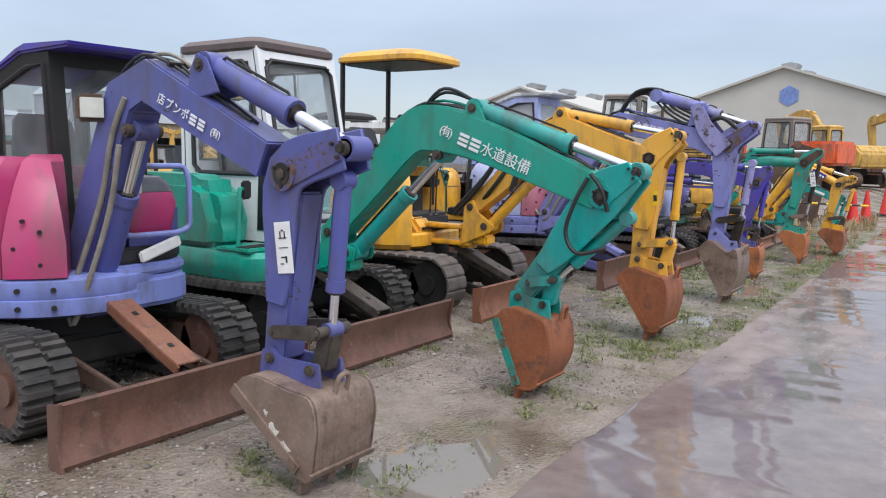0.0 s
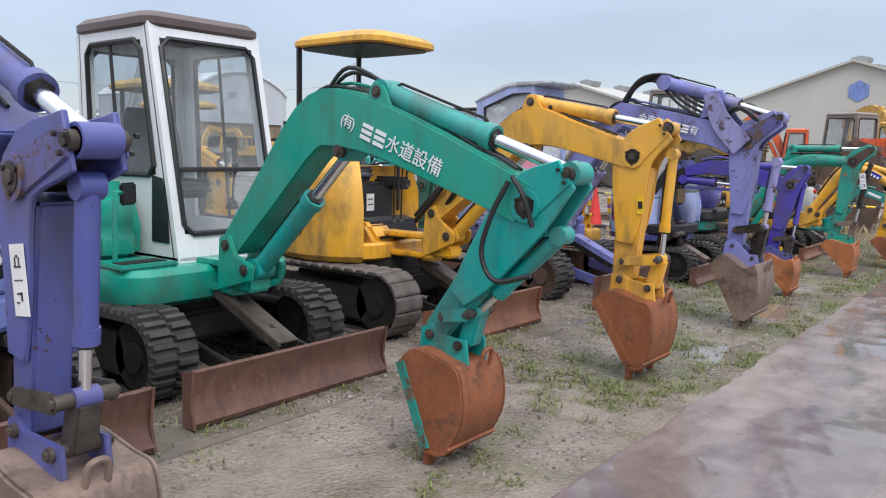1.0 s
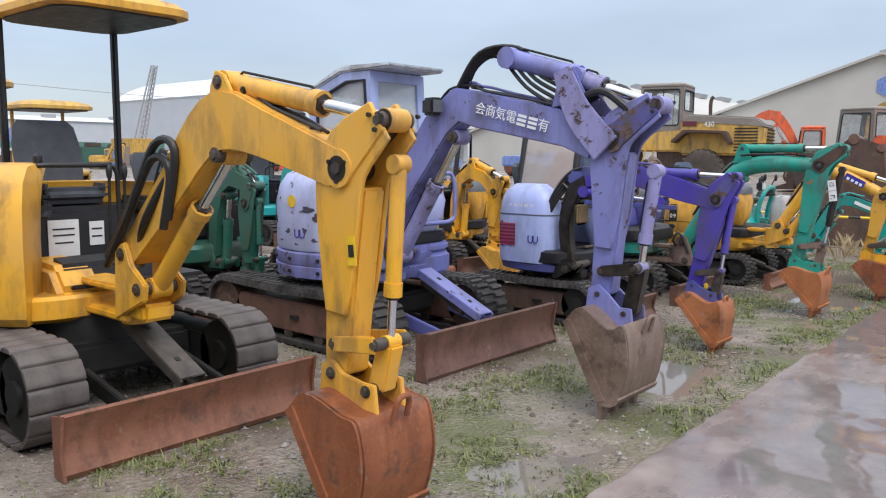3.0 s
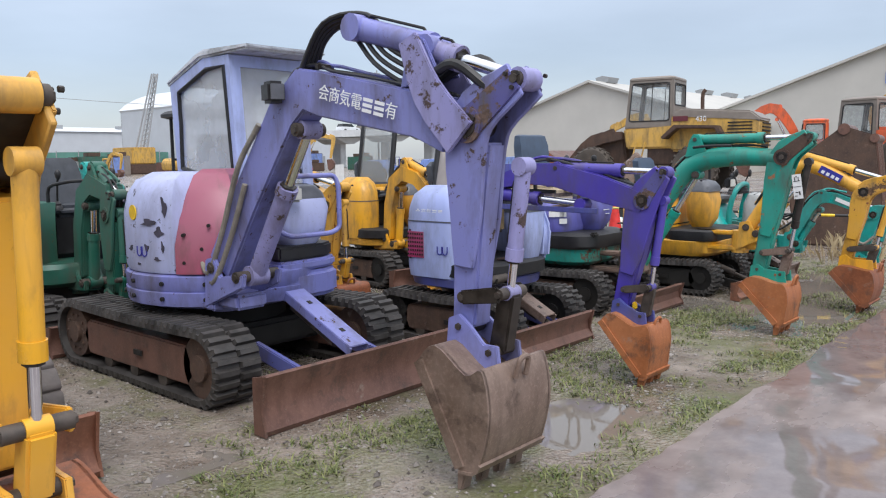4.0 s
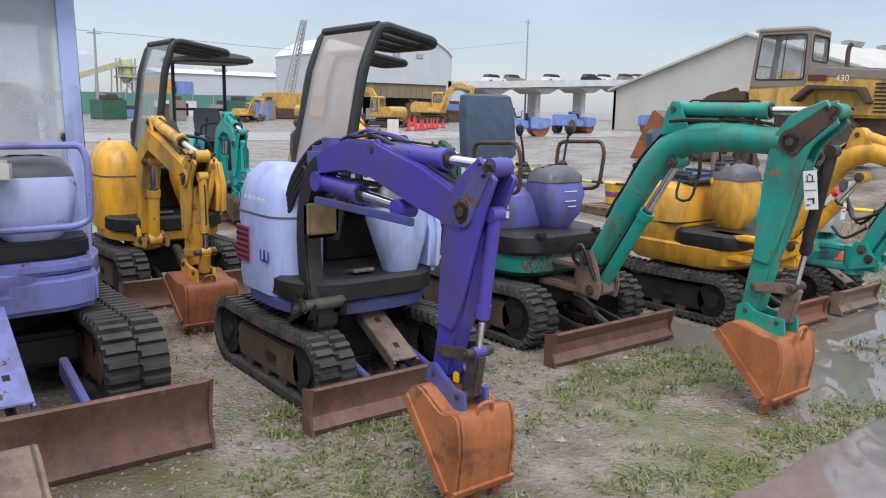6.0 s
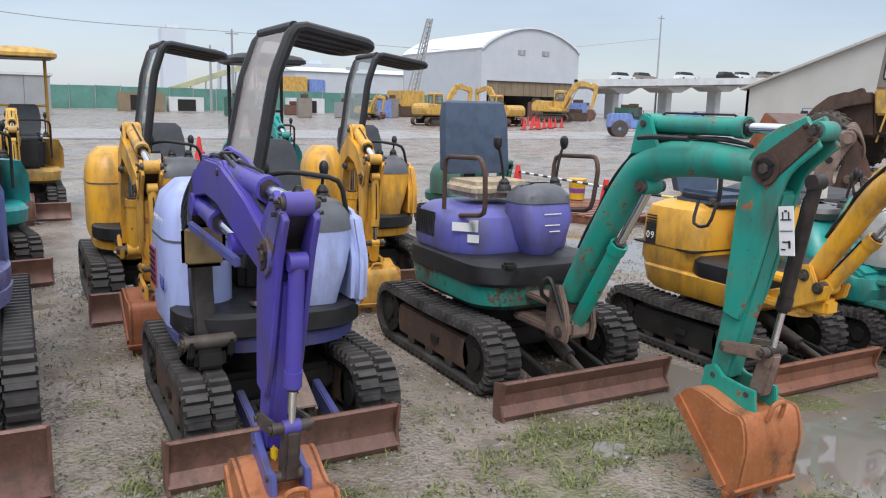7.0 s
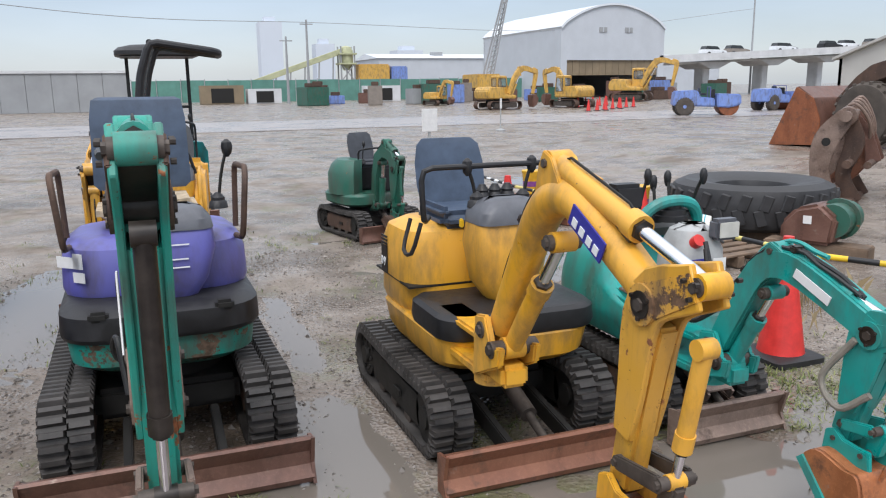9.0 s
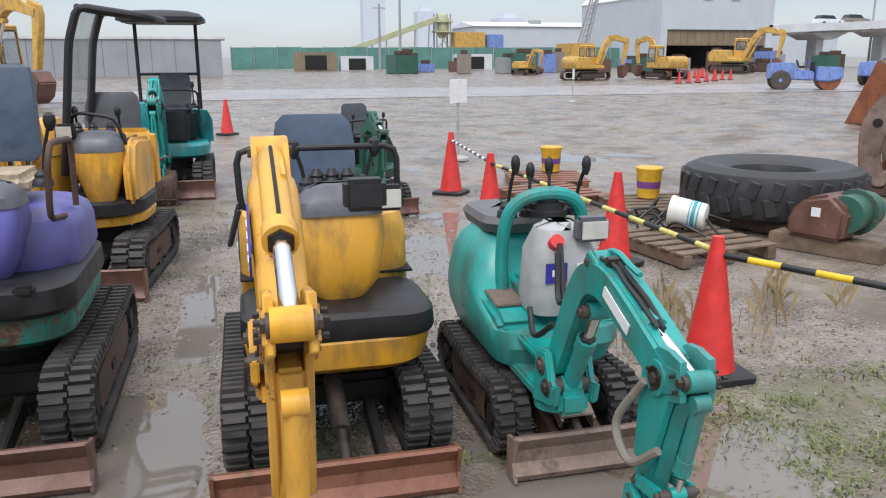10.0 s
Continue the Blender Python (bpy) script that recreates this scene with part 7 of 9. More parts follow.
# ---- second row of machines ----
def second_row(base, label, kind, mat, turn=0.0, bucket_mat=None, arm_mat=None, canopy_mat=None, reach=1.0):
    """A smaller machine standing behind the first row, arm folded ahead."""
    M = thing("excavator", pose(base[0], base[1], 0, 0, 0, turn), label, "excavator", "excavators in the second row")
    arm_mat, bucket_mat = arm_mat or mat, bucket_mat or RUST_BUCKET
    running_gear(M, -0.55, 0.55, 0.21, 0.55, 0.24, 0.07, RUST_DARK, DARK)
    dozer_blade(M, 0.92, 0.58, 0.25, RUST_BLADE, 0.5, 0.2, DARK, None)
    if kind == "uu":
        body_e(M, mat, mat, False, mat)
        rops(M, -0.42, 0.22, -0.10, 0.85, 0.08, 2.12, 0.50, 0.032, GLASS_CLEAR)
        y = -0.22
    else:
        body_c_small(M, mat, canopy_mat)
        y = -0.05
    k = reach
    digging_arm(M, y, 0.07, [(0.42, 0.55), (0.46, 0.95), (0.55, 1.22), (0.72, 1.32), (0.95, 1.26), (1.20 * k, 1.10)], [0.07, 0.075, 0.085, 0.09, 0.08, 0.07], (1.22 * k, 1.08), (1.34 * k, 1.24), (1.16 * k, 0.45), (1.32 * k, 0.42), (1.36 * k, 0.0), (0.74, 1.45),
                arm_mat, arm_mat, bucket_mat, arm_mat, arm_mat, 0.045, 0.85, bucket_half=0.18, stick_w=(0.065, 0.11, 0.06), bct=(0.62, 1.14), bcf=(0.56, 0.5))
    swing_post(M, (0.42, 0.55), (0.56, 0.5), y, 0.3, arm_mat, 0.42, 0.07)
    return M


def body_c_small(M, mat, canopy_mat):
    bm = B()
    loft(bm, [rounded(-0.1, 0, hx_, hy_, 0.3, z, 6) for hx_, hy_, z in ((0.5, 0.46, 0.46), (0.55, 0.52, 0.5), (0.56, 0.53, 0.62), (0.54, 0.5, 0.66))])
    part("deck", bm, mat, M)
    arc_panel(M, "side_cover", mat, 0.58, 195, 315, [(0.18, -0.18), (-0.42, -0.14)], ((0.64, 0.0), (0.95, 0.0), (1.08, 0.05), (1.16, 0.14)), "", -0.06)
    arc_panel(M, "counterweight", mat, 0.58, 85, 193, [(-0.3, -0.14), (-0.28, 0.36)], ((0.64, 0.0), (0.92, 0.0), (1.05, 0.06)), "", -0.06)
    part("seat_base", box(B(), (-0.15, 0.1, 0.86), (0.36, 0.5, 0.4), None, 0.04), BLACK, M)
    seat(M, -0.15, 0.1, 1.12, 0.44, SEAT, 0.42)
    part("console", box(B(), (0.26, 0.12, 0.86), (0.16, 0.34, 0.4), None, 0.04), BLACK, M)
    rail(M, [(0.1, -0.2, 0.8), (0.12, -0.2, 1.3), (0.34, -0.1, 1.34), (0.34, 0.3, 1.34), (0.12, 0.42, 1.3), (0.1, 0.42, 0.8)], 0.015, BLACK)
    lever(M, 0.1, -0.12, 1.1, 0.3, 0.05, 0)
    lever(M, 0.1, 0.36, 1.1, 0.3, 0.05, 0)
    if canopy_mat:
        canopy(M, -0.72, 0.42, -0.50, 0.56, 2.24, ((-0.50, -0.36), (-0.50, 0.42)), 0.66, canopy_mat[0], canopy_mat[1])
        rail(M, [(-0.5, -0.36, 1.52), (-0.5, 0.42, 1.52)], 0.02, canopy_mat[1], "cross_bar")


GLASS_CLEAR = glazing("clear_acrylic", (0.86, 0.88, 0.88), 0.05, 0.72)
second_row((-6.95, 10.82), "yellow mini excavator with black roll frame and clear screen", "uu", YELLOW, 0, RUST_BUCKET, YELLOW_WORN, None, 1.25)
second_row((-6.92, 12.70), "yellow mini excavator with roll frame and yellow bucket", "uu", YELLOW, -6, YELLOW_WORN, YELLOW, None, 0.95)
second_row((-11.2, 12.98), "teal mini excavator with dark canopy", "canopy", TEAL_BLUE, 0, RUST_DARK, TEAL, (BLACK, BLACK), 0.9)
second_row((-12.6, 9.85), "yellow mini excavator with sun-bleached canopy", "canopy", YELLOW_FAR, 0, RUST_BLADE, YELLOW_FAR, (YELLOW_FAR, YELLOW_FAR), 0.9)
second_row((-8.45, 9.35), "teal mini excavator with worn rubber tracks", "canopy", TEAL_BLUE, 8, RUST_BUCKET, TEAL, None, 0.9)
second_row((-8.9, 7.25), "yellow mini excavator under a yellow canopy", "canopy", YELLOW_FAR, 0, RUST_BUCKET, YELLOW, (YELLOW_FAR, BLACK), 0.95)
lone = second_row((-9.3, 15.25), "dark green micro excavator standing alone on the gravel", "canopy", DARK_GREEN, 12, RUST_DARK, DARK_GREEN, None, 0.85)
lone.matrix_world = lone.matrix_world @ Matrix.Scale(0.78, 4)
second_row((-6.95, 8.85), "dark green mini excavator with black arm", "canopy", DARK_GREEN, 0, RUST_DARK, DARK_GREEN, None, 0.8)
second_row((-9.2, 5.3), "teal mini excavator parked behind the first row", "canopy", TEAL_BLUE, 0, RUST_BUCKET, TEAL, None, 0.9)


# ---- loose things on the lot ----
def cone(m, h=0.75, group="traffic cones"):
    C = thing("traffic_cone", m, "red plastic traffic cone on a black rubber base", "cone", group)
    part("cone_body", lathe(B(), [(0.15, 0.045), (0.145, 0.06), (0.036, h - 0.03), (0.032, h), (0.02, h + 0.003)], seg=24), CONE_RED, C)
    bm = B()
    loft(bm, [rounded(0, 0, 0.2 - d, 0.2 - d, 0.05, z) for d, z in ((0.0, 0.0), (0.0, 0.035), (0.03, 0.05))])
    part("base", bm, BLACK, C)
    return C


c0 = cone(pose(-3.72, 16.42, 0.0), 0.80)
for x, y in ((-7.65, 16.36), (-9.95, 16.55), (-6.1, 17.0), (-2.35, 20.6), (-2.15, 21.2), (-2.1, 25.2), (-19.0, 13.6), (-13.6, 12.6)):
    copy_thing(c0, pose(x, y, 0.0 if y < 20 else 0.02, 0, 0, x * 40))
for k in range(16):
    copy_thing(c0, pose(-47 - 0.9 * k + (k % 3) * 0.4, 41.5 + 1.0 * (k % 9) + (k // 9) * 4, 0, 0, 0, k * 33))


def striped(p, q, r, n, mats, label):
    P = thing("barrier_pole", pose(0, 0, 0), label, "barrier pole")
    a, b2 = Vector(p), Vector(q)
    for k in range(n):
        u, v = a + (b2 - a) * k / n, a + (b2 - a) * (k + 1) / n
        part("band", cyl(B(), u, v, r, seg=12), mats[k % 2], P)


striped((-3.72, 16.42, 0.70), (-1.76, 17.82, 0.62), 0.019, 14, (BLACK, BRASS), "black and yellow striped pole resting on a traffic cone")
striped((-7.65, 16.36, 0.70), (-3.72, 16.42, 0.715), 0.017, 20, (BLACK, STRIPE_PALE), "faded striped pole between two traffic cones")
striped((-9.95, 16.55, 0.70), (-7.65, 16.36, 0.705), 0.016, 18, (BLACK, LETTER), "black and white striped pole between two traffic cones")

# lying tyre on planks
T = thing("tyre", pose(-7.3, 19.4, 0.13) @ Matrix.Diagonal((0.86, 0.86, 0.74, 1)), "huge black loader tyre lying flat on boards", "tyre")
part("tyre_body", lathe(B(), [(0.50, 0.10), (0.62, 0.04), (0.90, 0.0), (1.03, 0.07), (1.07, 0.2), (1.07, 0.50), (1.03, 0.63), (0.90, 0.70), (0.62, 0.66), (0.50, 0.60), (0.47, 0.5), (0.47, 0.2)], seg=56), TYRE, T)
for k in range(26):
    a = 2 * math.pi * k / 26
    for s, z in ((0.09, 0.24), (-0.09, 0.46)):
        t = Matrix.Rotation(a + s, 4, "Z")
        part("tread_block", box(B(), t @ Vector((1.065, 0, z)), (0.05, 0.13, 0.24), t @ Matrix.Rotation(s * 3, 4, "X"), 0.012, 1), TYRE, T)


def pallet(m, mat=WOOD):
    P = thing("pallet", m, "weathered wooden pallet with gaps between boards", "pallet", "pallets")
    for k in range(6):
        part("board", box(B(), (-0.46 + 0.184 * k, 0, 0.125), (0.11, 1.05, 0.02), None, 0.003, 1), mat, P)
    for y in (-0.46, 0, 0.46):
        part("runner", box(B(), (0, y, 0.06), (1.05, 0.09, 0.108), None, 0.004, 1), mat, P)
    return P


pallet(pose(-6.35, 17.9, 0, 0, 0, 8))
pallet(pose(-10.3, 18.0, 0, 0, 0, -12), RUST_BLADE_RED)
pallet(pose(-9.1, 17.6, 0, 0, 0, 10), RUST_BLADE_RED)
pallet(pose(-7.2, 19.4, 0, 0, 0, 20))
pallet(pose(-8.1, 18.5, 0, 0, 0, -5))


def pail(m, mat, label, name="pail"):
    P = thing(name, m, label, "bucket", "")
    part("pail_body", lathe(B(), [(0.001, 0.0), (0.11, 0.0), (0.125, 0.01), (0.145, 0.30), (0.152, 0.32), (0.152, 0.335), (0.14, 0.335), (0.118, 0.02), (0.001, 0.02)], seg=24), mat, P)
    return P


W = pail(pose(-6.45, 18.1, 0.285, 84, 0, -42), PALE_BUCKET, "white plastic pail with blue print lying on its side")
for k, (z, w) in enumerate(((0.06, 0.012), (0.09, 0.035), (0.14, 0.010))):
    part("print", lathe(B(), [(0.1345 + 0.0667 * (z - 0.01) - 0.012 + 0.0045, z), (0.1345 + 0.0667 * (z + w - 0.01) - 0.012 + 0.0045, z + w)], seg=24), PAIL_PRINT, W)
for x, y, lab in ((-8.3, 18.5, "yellow metal pail on a pallet"), (-10.6, 18.2, "yellow metal pail with dented rim on a pallet")):
    P = pail(pose(x, y, 0.14), BRASS_PAINT, lab)
    part("lid", lathe(B(), [(0.155, 0.33), (0.158, 0.35), (0.15, 0.36), (0.05, 0.362)], seg=24), BRASS_PAINT, P)
    part("print", lathe(B(), [(0.131, 0.10), (0.139, 0.2)], seg=24), PURPLE_PRINT, P)
bm = B()
for k in range(14):
    a, c_ = random.uniform(0, 6.3), random.uniform(0.2, 0.6)
    x, y = -7.0 + random.uniform(-0.6, 0.5), 17.95 + random.uniform(-0.3, 0.3)
    tube(bm, [(x, y, 0.15), (x + 0.2 * math.cos(a), y + 0.2 * math.sin(a), 0.25 * c_ + 0.15), (x + 0.45 * math.cos(a + 0.4), y + 0.45 * math.sin(a + 0.4), 0.16)], 0.014, 6)
single("hose_heap", bm, HOSE, "heap of black hoses and cables on a pallet", "scrap", "", "stuff")
# gear case on planks
E_ = thing("gear_case", pose(-5.95, 19.05, 0.15, 0, 0, 25), "rusty gear case with green pump on a plank", "machine part")
part("case", prism(B(), [(-0.32, 0.0), (0.18, 0.0), (0.22, 0.28), (0.05, 0.42), (-0.18, 0.36), (-0.32, 0.2)], -0.2, 0.2, "y", 0.04, 3), RUST_BLADE, E_)
part("pump", cyl(B(), (0.15, -0.1, 0.24), (0.15, 0.34, 0.24), 0.17, seg=18), DARK_GREEN, E_)
part("pump_flange", cyl(B(), (0.15, 0.1, 0.24), (0.15, 0.14, 0.24), 0.21, seg=18), DARK_GREEN, E_)
part("tag", box(B(), (-0.05, -0.205, 0.25), (0.08, 0.01, 0.08)), STICKER, E_)
single("plank", box(B(), (-5.95, 19.05, 0.075), (1.0, 0.28, 0.15), Matrix.Rotation(0.5, 4, "Z"), 0.01), WOOD, "weathered timber baulk under the gear case", "timber")

# rusty quick hitch and linkage standing behind the tyre
Q = thing("implement", pose(-8.75, 22.35, 0.0, 0, 0, 35), "heavy rusted loader linkage with pins and chains", "machine part")
for s in (-1, 1):
    part("side_plate", prism(B(), beam_outline([(-0.05, 0.02), (-0.18, 0.5), (-0.12, 0.95), (0.12, 1.3)], [0.16, 0.13, 0.17, 0.12], 4), s * 0.62 - 0.03, s * 0.62 + 0.03, "y", 0.012), RUST_GREY, Q)
    part("inner_plate", prism(B(), beam_outline([(0.25, 0.05), (0.10, 0.45), (0.22, 0.9), (0.12, 1.25)], [0.14, 0.10, 0.13, 0.10], 4), s * 0.42 - 0.025, s * 0.42 + 0.025, "y", 0.012), RUST_DARK, Q)
    part("plate_hole", cyl(B(), (-0.12, s * 0.62 - 0.034, 0.92), (-0.12, s * 0.62 + 0.034, 0.92), 0.06, seg=14), DARK, Q)
    part("collar", lathe(B(), [(0.075, -0.10), (0.125, -0.10), (0.135, 0), (0.125, 0.10), (0.075, 0.10)], (0.12, s * 0.52, 1.28), 18, Matrix.Rotation(math.pi / 2, 4, "X")), RUST_GREY, Q)
    part("clevis", prism(B(), beam_outline([(0.12, 1.28), (0.34, 1.02), (0.46, 0.62)], [0.09, 0.07, 0.10], 3), s * 0.2 - 0.03, s * 0.2 + 0.03, "y", 0.01), RUST_BLADE, Q)
for x, z, r in ((0.12, 1.28, 0.075), (0.0, 0.22, 0.085), (0.18, 0.62, 0.06), (0.44, 0.62, 0.05)):
    part("cross_pin", cyl(B(), (x, -0.78, z), (x, 0.78, z), r, seg=16), RUST_GREY if r > 0.07 else RUST_DARK, Q)
part("link_arm", prism(B(), beam_outline([(-0.15, 0.2), (0.25, 0.62), (0.30, 1.15)], [0.1, 0.13, 0.09], 3), -0.1, 0.1, "y", 0.02), RUST_BLADE_RED, Q)
part("foot_bar", box(B(), (0.05, 0, 0.06), (0.5, 1.5, 0.12), None, 0.02), RUST_DARK, Q)
hoses(Q, [[(0.0, -0.3 + 0.14 * k, 1.34), (0.20, -0.45 + 0.2 * k, 1.44 + 0.03 * k), (0.38, -0.3 + 0.2 * k, 1.15), (0.36, -0.1 + 0.16 * k, 0.7)] for k in range(4)], 0.024, RUST_GREY)

# skeleton bucket with slats
S_ = thing("skeleton_bucket", pose(-3.7, 20.2, 0.0, 0, 0, 10), "rusted slatted riddle bucket standing upright", "machine part")
for s in (-1, 1):
    part("side_plate", prism(B(), [(-0.5, 0.0), (0.5, 0.0), (0.7, 0.7), (0.55, 1.75), (0.1, 1.9), (-0.4, 1.5), (-0.65, 0.7)], s * 0.8 - 0.03, s * 0.8 + 0.03, "y", 0.02), RUST_DARK, S_)
for k in range(9):
    part("slat", prism(B(), [(0.55, 0.2), (0.62, 0.2), (0.70, 0.75), (0.58, 1.72), (0.50, 1.72), (0.60, 0.75)], -0.72 + 0.18 * k - 0.04, -0.72 + 0.18 * k + 0.04), RUST_BLADE, S_)
part("lip_bar", cyl(B(), (0.12, -0.85, 1.85), (0.12, 0.85, 1.85), 0.09, seg=12), RUST_BLADE, S_)
part("lip_bar", cyl(B(), (0.55, -0.85, 1.70), (0.55, 0.85, 1.70), 0.07, seg=12), RUST_BLADE, S_)
part("back_plate", box(B(), (-0.55, 0, 0.75), (0.05, 1.6, 1.4), None, 0.01), RUST_DARK, S_)

# sign posts
for x, y, h, w in ((-13.3, 17.55, 1.35, 0.34), (-29.0, 26.4, 1.25, 0.1)):
    P = thing("sign_post", pose(x, y, 0), "white sign board on a thin post", "sign", "sign posts")
    part("post", cyl(B(), (0, 0, 0), (0, 0, h - 0.05), 0.025, seg=10), PALE_PLASTIC, P)
    part("board", box(B(), (0.03, 0, h - 0.18), (0.02, w, 0.40), Matrix.Rotation(0.3, 4, "Z"), 0.004), STICKER, P)
    part("foot", lathe(B(), [(0.2, 0), (0.19, 0.04), (0.05, 0.08)], seg=16), PALE_PLASTIC, P)


# ---- heavy machines ----
def wheel(P, x, y, r, w, mat_rim, z=None):
    z = z or r
    t = Matrix.Rotation(math.pi / 2, 4, "X")
    T_ = part("tyre", lathe(B(), [(r * 0.52, -w * 0.42), (r * 0.75, -w * 0.5), (r * 0.93, -w * 0.46), (r, -w * 0.3), (r, w * 0.3), (r * 0.93, w * 0.46), (r * 0.75, w * 0.5), (r * 0.52, w * 0.42)], (x, y, z), 32, t), TYRE_DUST, P)
    part("rim", lathe(B(), [(r * 0.18, -w * 0.47), (r * 0.22, -w * 0.35), (r * 0.50, -w * 0.30), (r * 0.53, -w * 0.40), (r * 0.53, w * 0.40), (r * 0.50, w * 0.30), (r * 0.22, w * 0.35), (r * 0.18, w * 0.47)], (x, y, z), 24, t), mat_rim, T_)
    bm = B()
    for k in range(22):
        a = 2 * math.pi * k / 22
        for s in (-1, 1):
            q = Matrix.Rotation(a, 4, "Y")
            box(bm, Vector((x, y, z)) + q @ Vector((r, s * w * 0.22, 0)), (0.05, w * 0.42, 0.07), q @ Matrix.Rotation(s * 0.5, 4, "X"))
    part("tread", bm, TYRE_DUST, T_)


G0 = 0.33
Ld = thing("wheel_loader", pose(-11.2, 28.6, G0, 0, 0, 190) @ Matrix.Diagonal((0.95, 0.95, 1.03, 1)), "large yellow wheel loader with glass cab, parked", "wheel loader")
for x in (-1.5, 1.75):
    for s in (-1, 1):
        wheel(Ld, x, s * 1.05, 0.68, 0.52, RUST_DARK)
part("rear_frame", box(B(), (-1.6, 0, 1.15), (3.4, 1.3, 0.7), None, 0.06), RUST_DARK, Ld)
part("engine_hood", prism(B(), [(-3.3, 1.2), (-0.7, 1.2), (-0.7, 2.25), (-1.0, 2.38), (-3.0, 2.25), (-3.35, 2.0)], -0.85, 0.85, "y", 0.07, 3), YELLOW_FAR, Ld)
part("hood_top", prism(B(), [(-3.32, 1.98), (-0.72, 2.16), (-0.72, 2.30), (-1.0, 2.42), (-3.05, 2.29), (-3.36, 2.06)], -0.87, 0.87, "y", 0.05, 3), TAUPE, Ld)
for k in range(7):
    part("grille_bar", box(B(), (-3.36, 0, 1.35 + 0.1 * k), (0.04, 1.3, 0.04)), DARK, Ld)
for k in range(8):
    part("side_louvre", box(B(), (-2.75, 0.862, 1.35 + 0.09 * k), (0.7, 0.02, 0.035)), DARK, Ld)
part("stripe", box(B(), (-1.0, 0.876, 2.13), (0.45, 0.012, 0.14)), BLADE_STRIPE, Ld)
lettering("430", 0.22, LETTER, Ld, Matrix.Translation((-1.62, 0.878, 2.10)) @ Matrix.Rotation(math.pi, 4, "Z") @ Matrix.Rotation(math.pi / 2, 4, "X"))
part("exhaust", tube(B(), [(-1.5, 0.2, 2.3), (-1.5, 0.2, 2.8), (-1.58, 0.2, 2.95)], 0.06, 10), RUST_DARK, Ld)
part("step", box(B(), (0.3, 0.95, 0.9), (0.5, 0.3, 0.06), None, 0.01), DARK, Ld)
for s in (-1, 1):
    rail(Ld, [(0.55, s * 0.95, 0.7), (0.35, s * 0.95, 1.5)], 0.025, YELLOW_FAR, "ladder_side")
    rail(Ld, [(0.25, s * 1.0, 0.7), (0.05, s * 1.0, 1.5)], 0.025, YELLOW_FAR, "ladder_side")
    part("fender", prism(B(), [(-2.4, 1.55), (-2.2, 1.9), (-0.9, 1.95), (-0.5, 1.6), (-0.6, 1.55), (-1.0, 1.85), (-2.1, 1.82), (-2.3, 1.5)], s * 1.0 - 0.3, s * 1.0 + 0.3, "y", 0.02), RUST_DARK, Ld)
part("cab_base", prism(B(), [(-0.75, 1.3), (0.75, 1.3), (0.85, 1.9), (-0.75, 2.0)], -0.75, 0.75, "y", 0.05), YELLOW_FAR, Ld)
cab(Ld, -0.75, 0.65, -0.72, 0.72, 1.9, 3.28, TAUPE, TAUPE, 0.15, side=(-0.62, 0.55, 2.1, 3.18), front=(-0.64, 0.64, 2.1, 3.18), glass=GLASS)
for s in (-1, 1):
    part("lift_arm", prism(B(), beam_outline([(0.9, 1.7), (1.9, 1.55), (2.8, 0.8)], [0.12, 0.19, 0.12], 3), s * 0.62 - 0.07, s * 0.62 + 0.07, "y", 0.02), RUST_DARK, Ld)
part("front_frame", prism(B(), [(0.8, 0.8), (2.2, 0.7), (2.2, 1.2), (1.4, 1.8), (0.95, 1.8)], -0.45, 0.45, "y", 0.05), RUST_DARK, Ld)
part("tilt_lever", prism(B(), beam_outline([(1.4, 1.85), (1.9, 1.6), (2.4, 1.3)], [0.1, 0.16, 0.1], 3), -0.1, 0.1, "y", 0.02), RUST_DARK, Ld)
part("loader_bucket", prism(B(), [(2.6, 0.05), (3.9, 0.0), (3.9, 0.05), (3.1, 0.12), (2.85, 0.45), (2.9, 0.95), (3.25, 1.25), (3.22, 1.3), (2.8, 1.05), (2.6, 0.6)], -1.5, 1.5, "y", 0.01), RUST_BLADE, Ld)
for s in (-1, 1):
    part("bucket_side", prism(B(), [(2.6, 0.05), (3.9, 0.0), (3.25, 1.28), (2.8, 1.05), (2.6, 0.6)], s * 1.5 - 0.025, s * 1.5 + 0.025), RUST_BUCKET if s > 0 else RUST_BLADE, Ld)


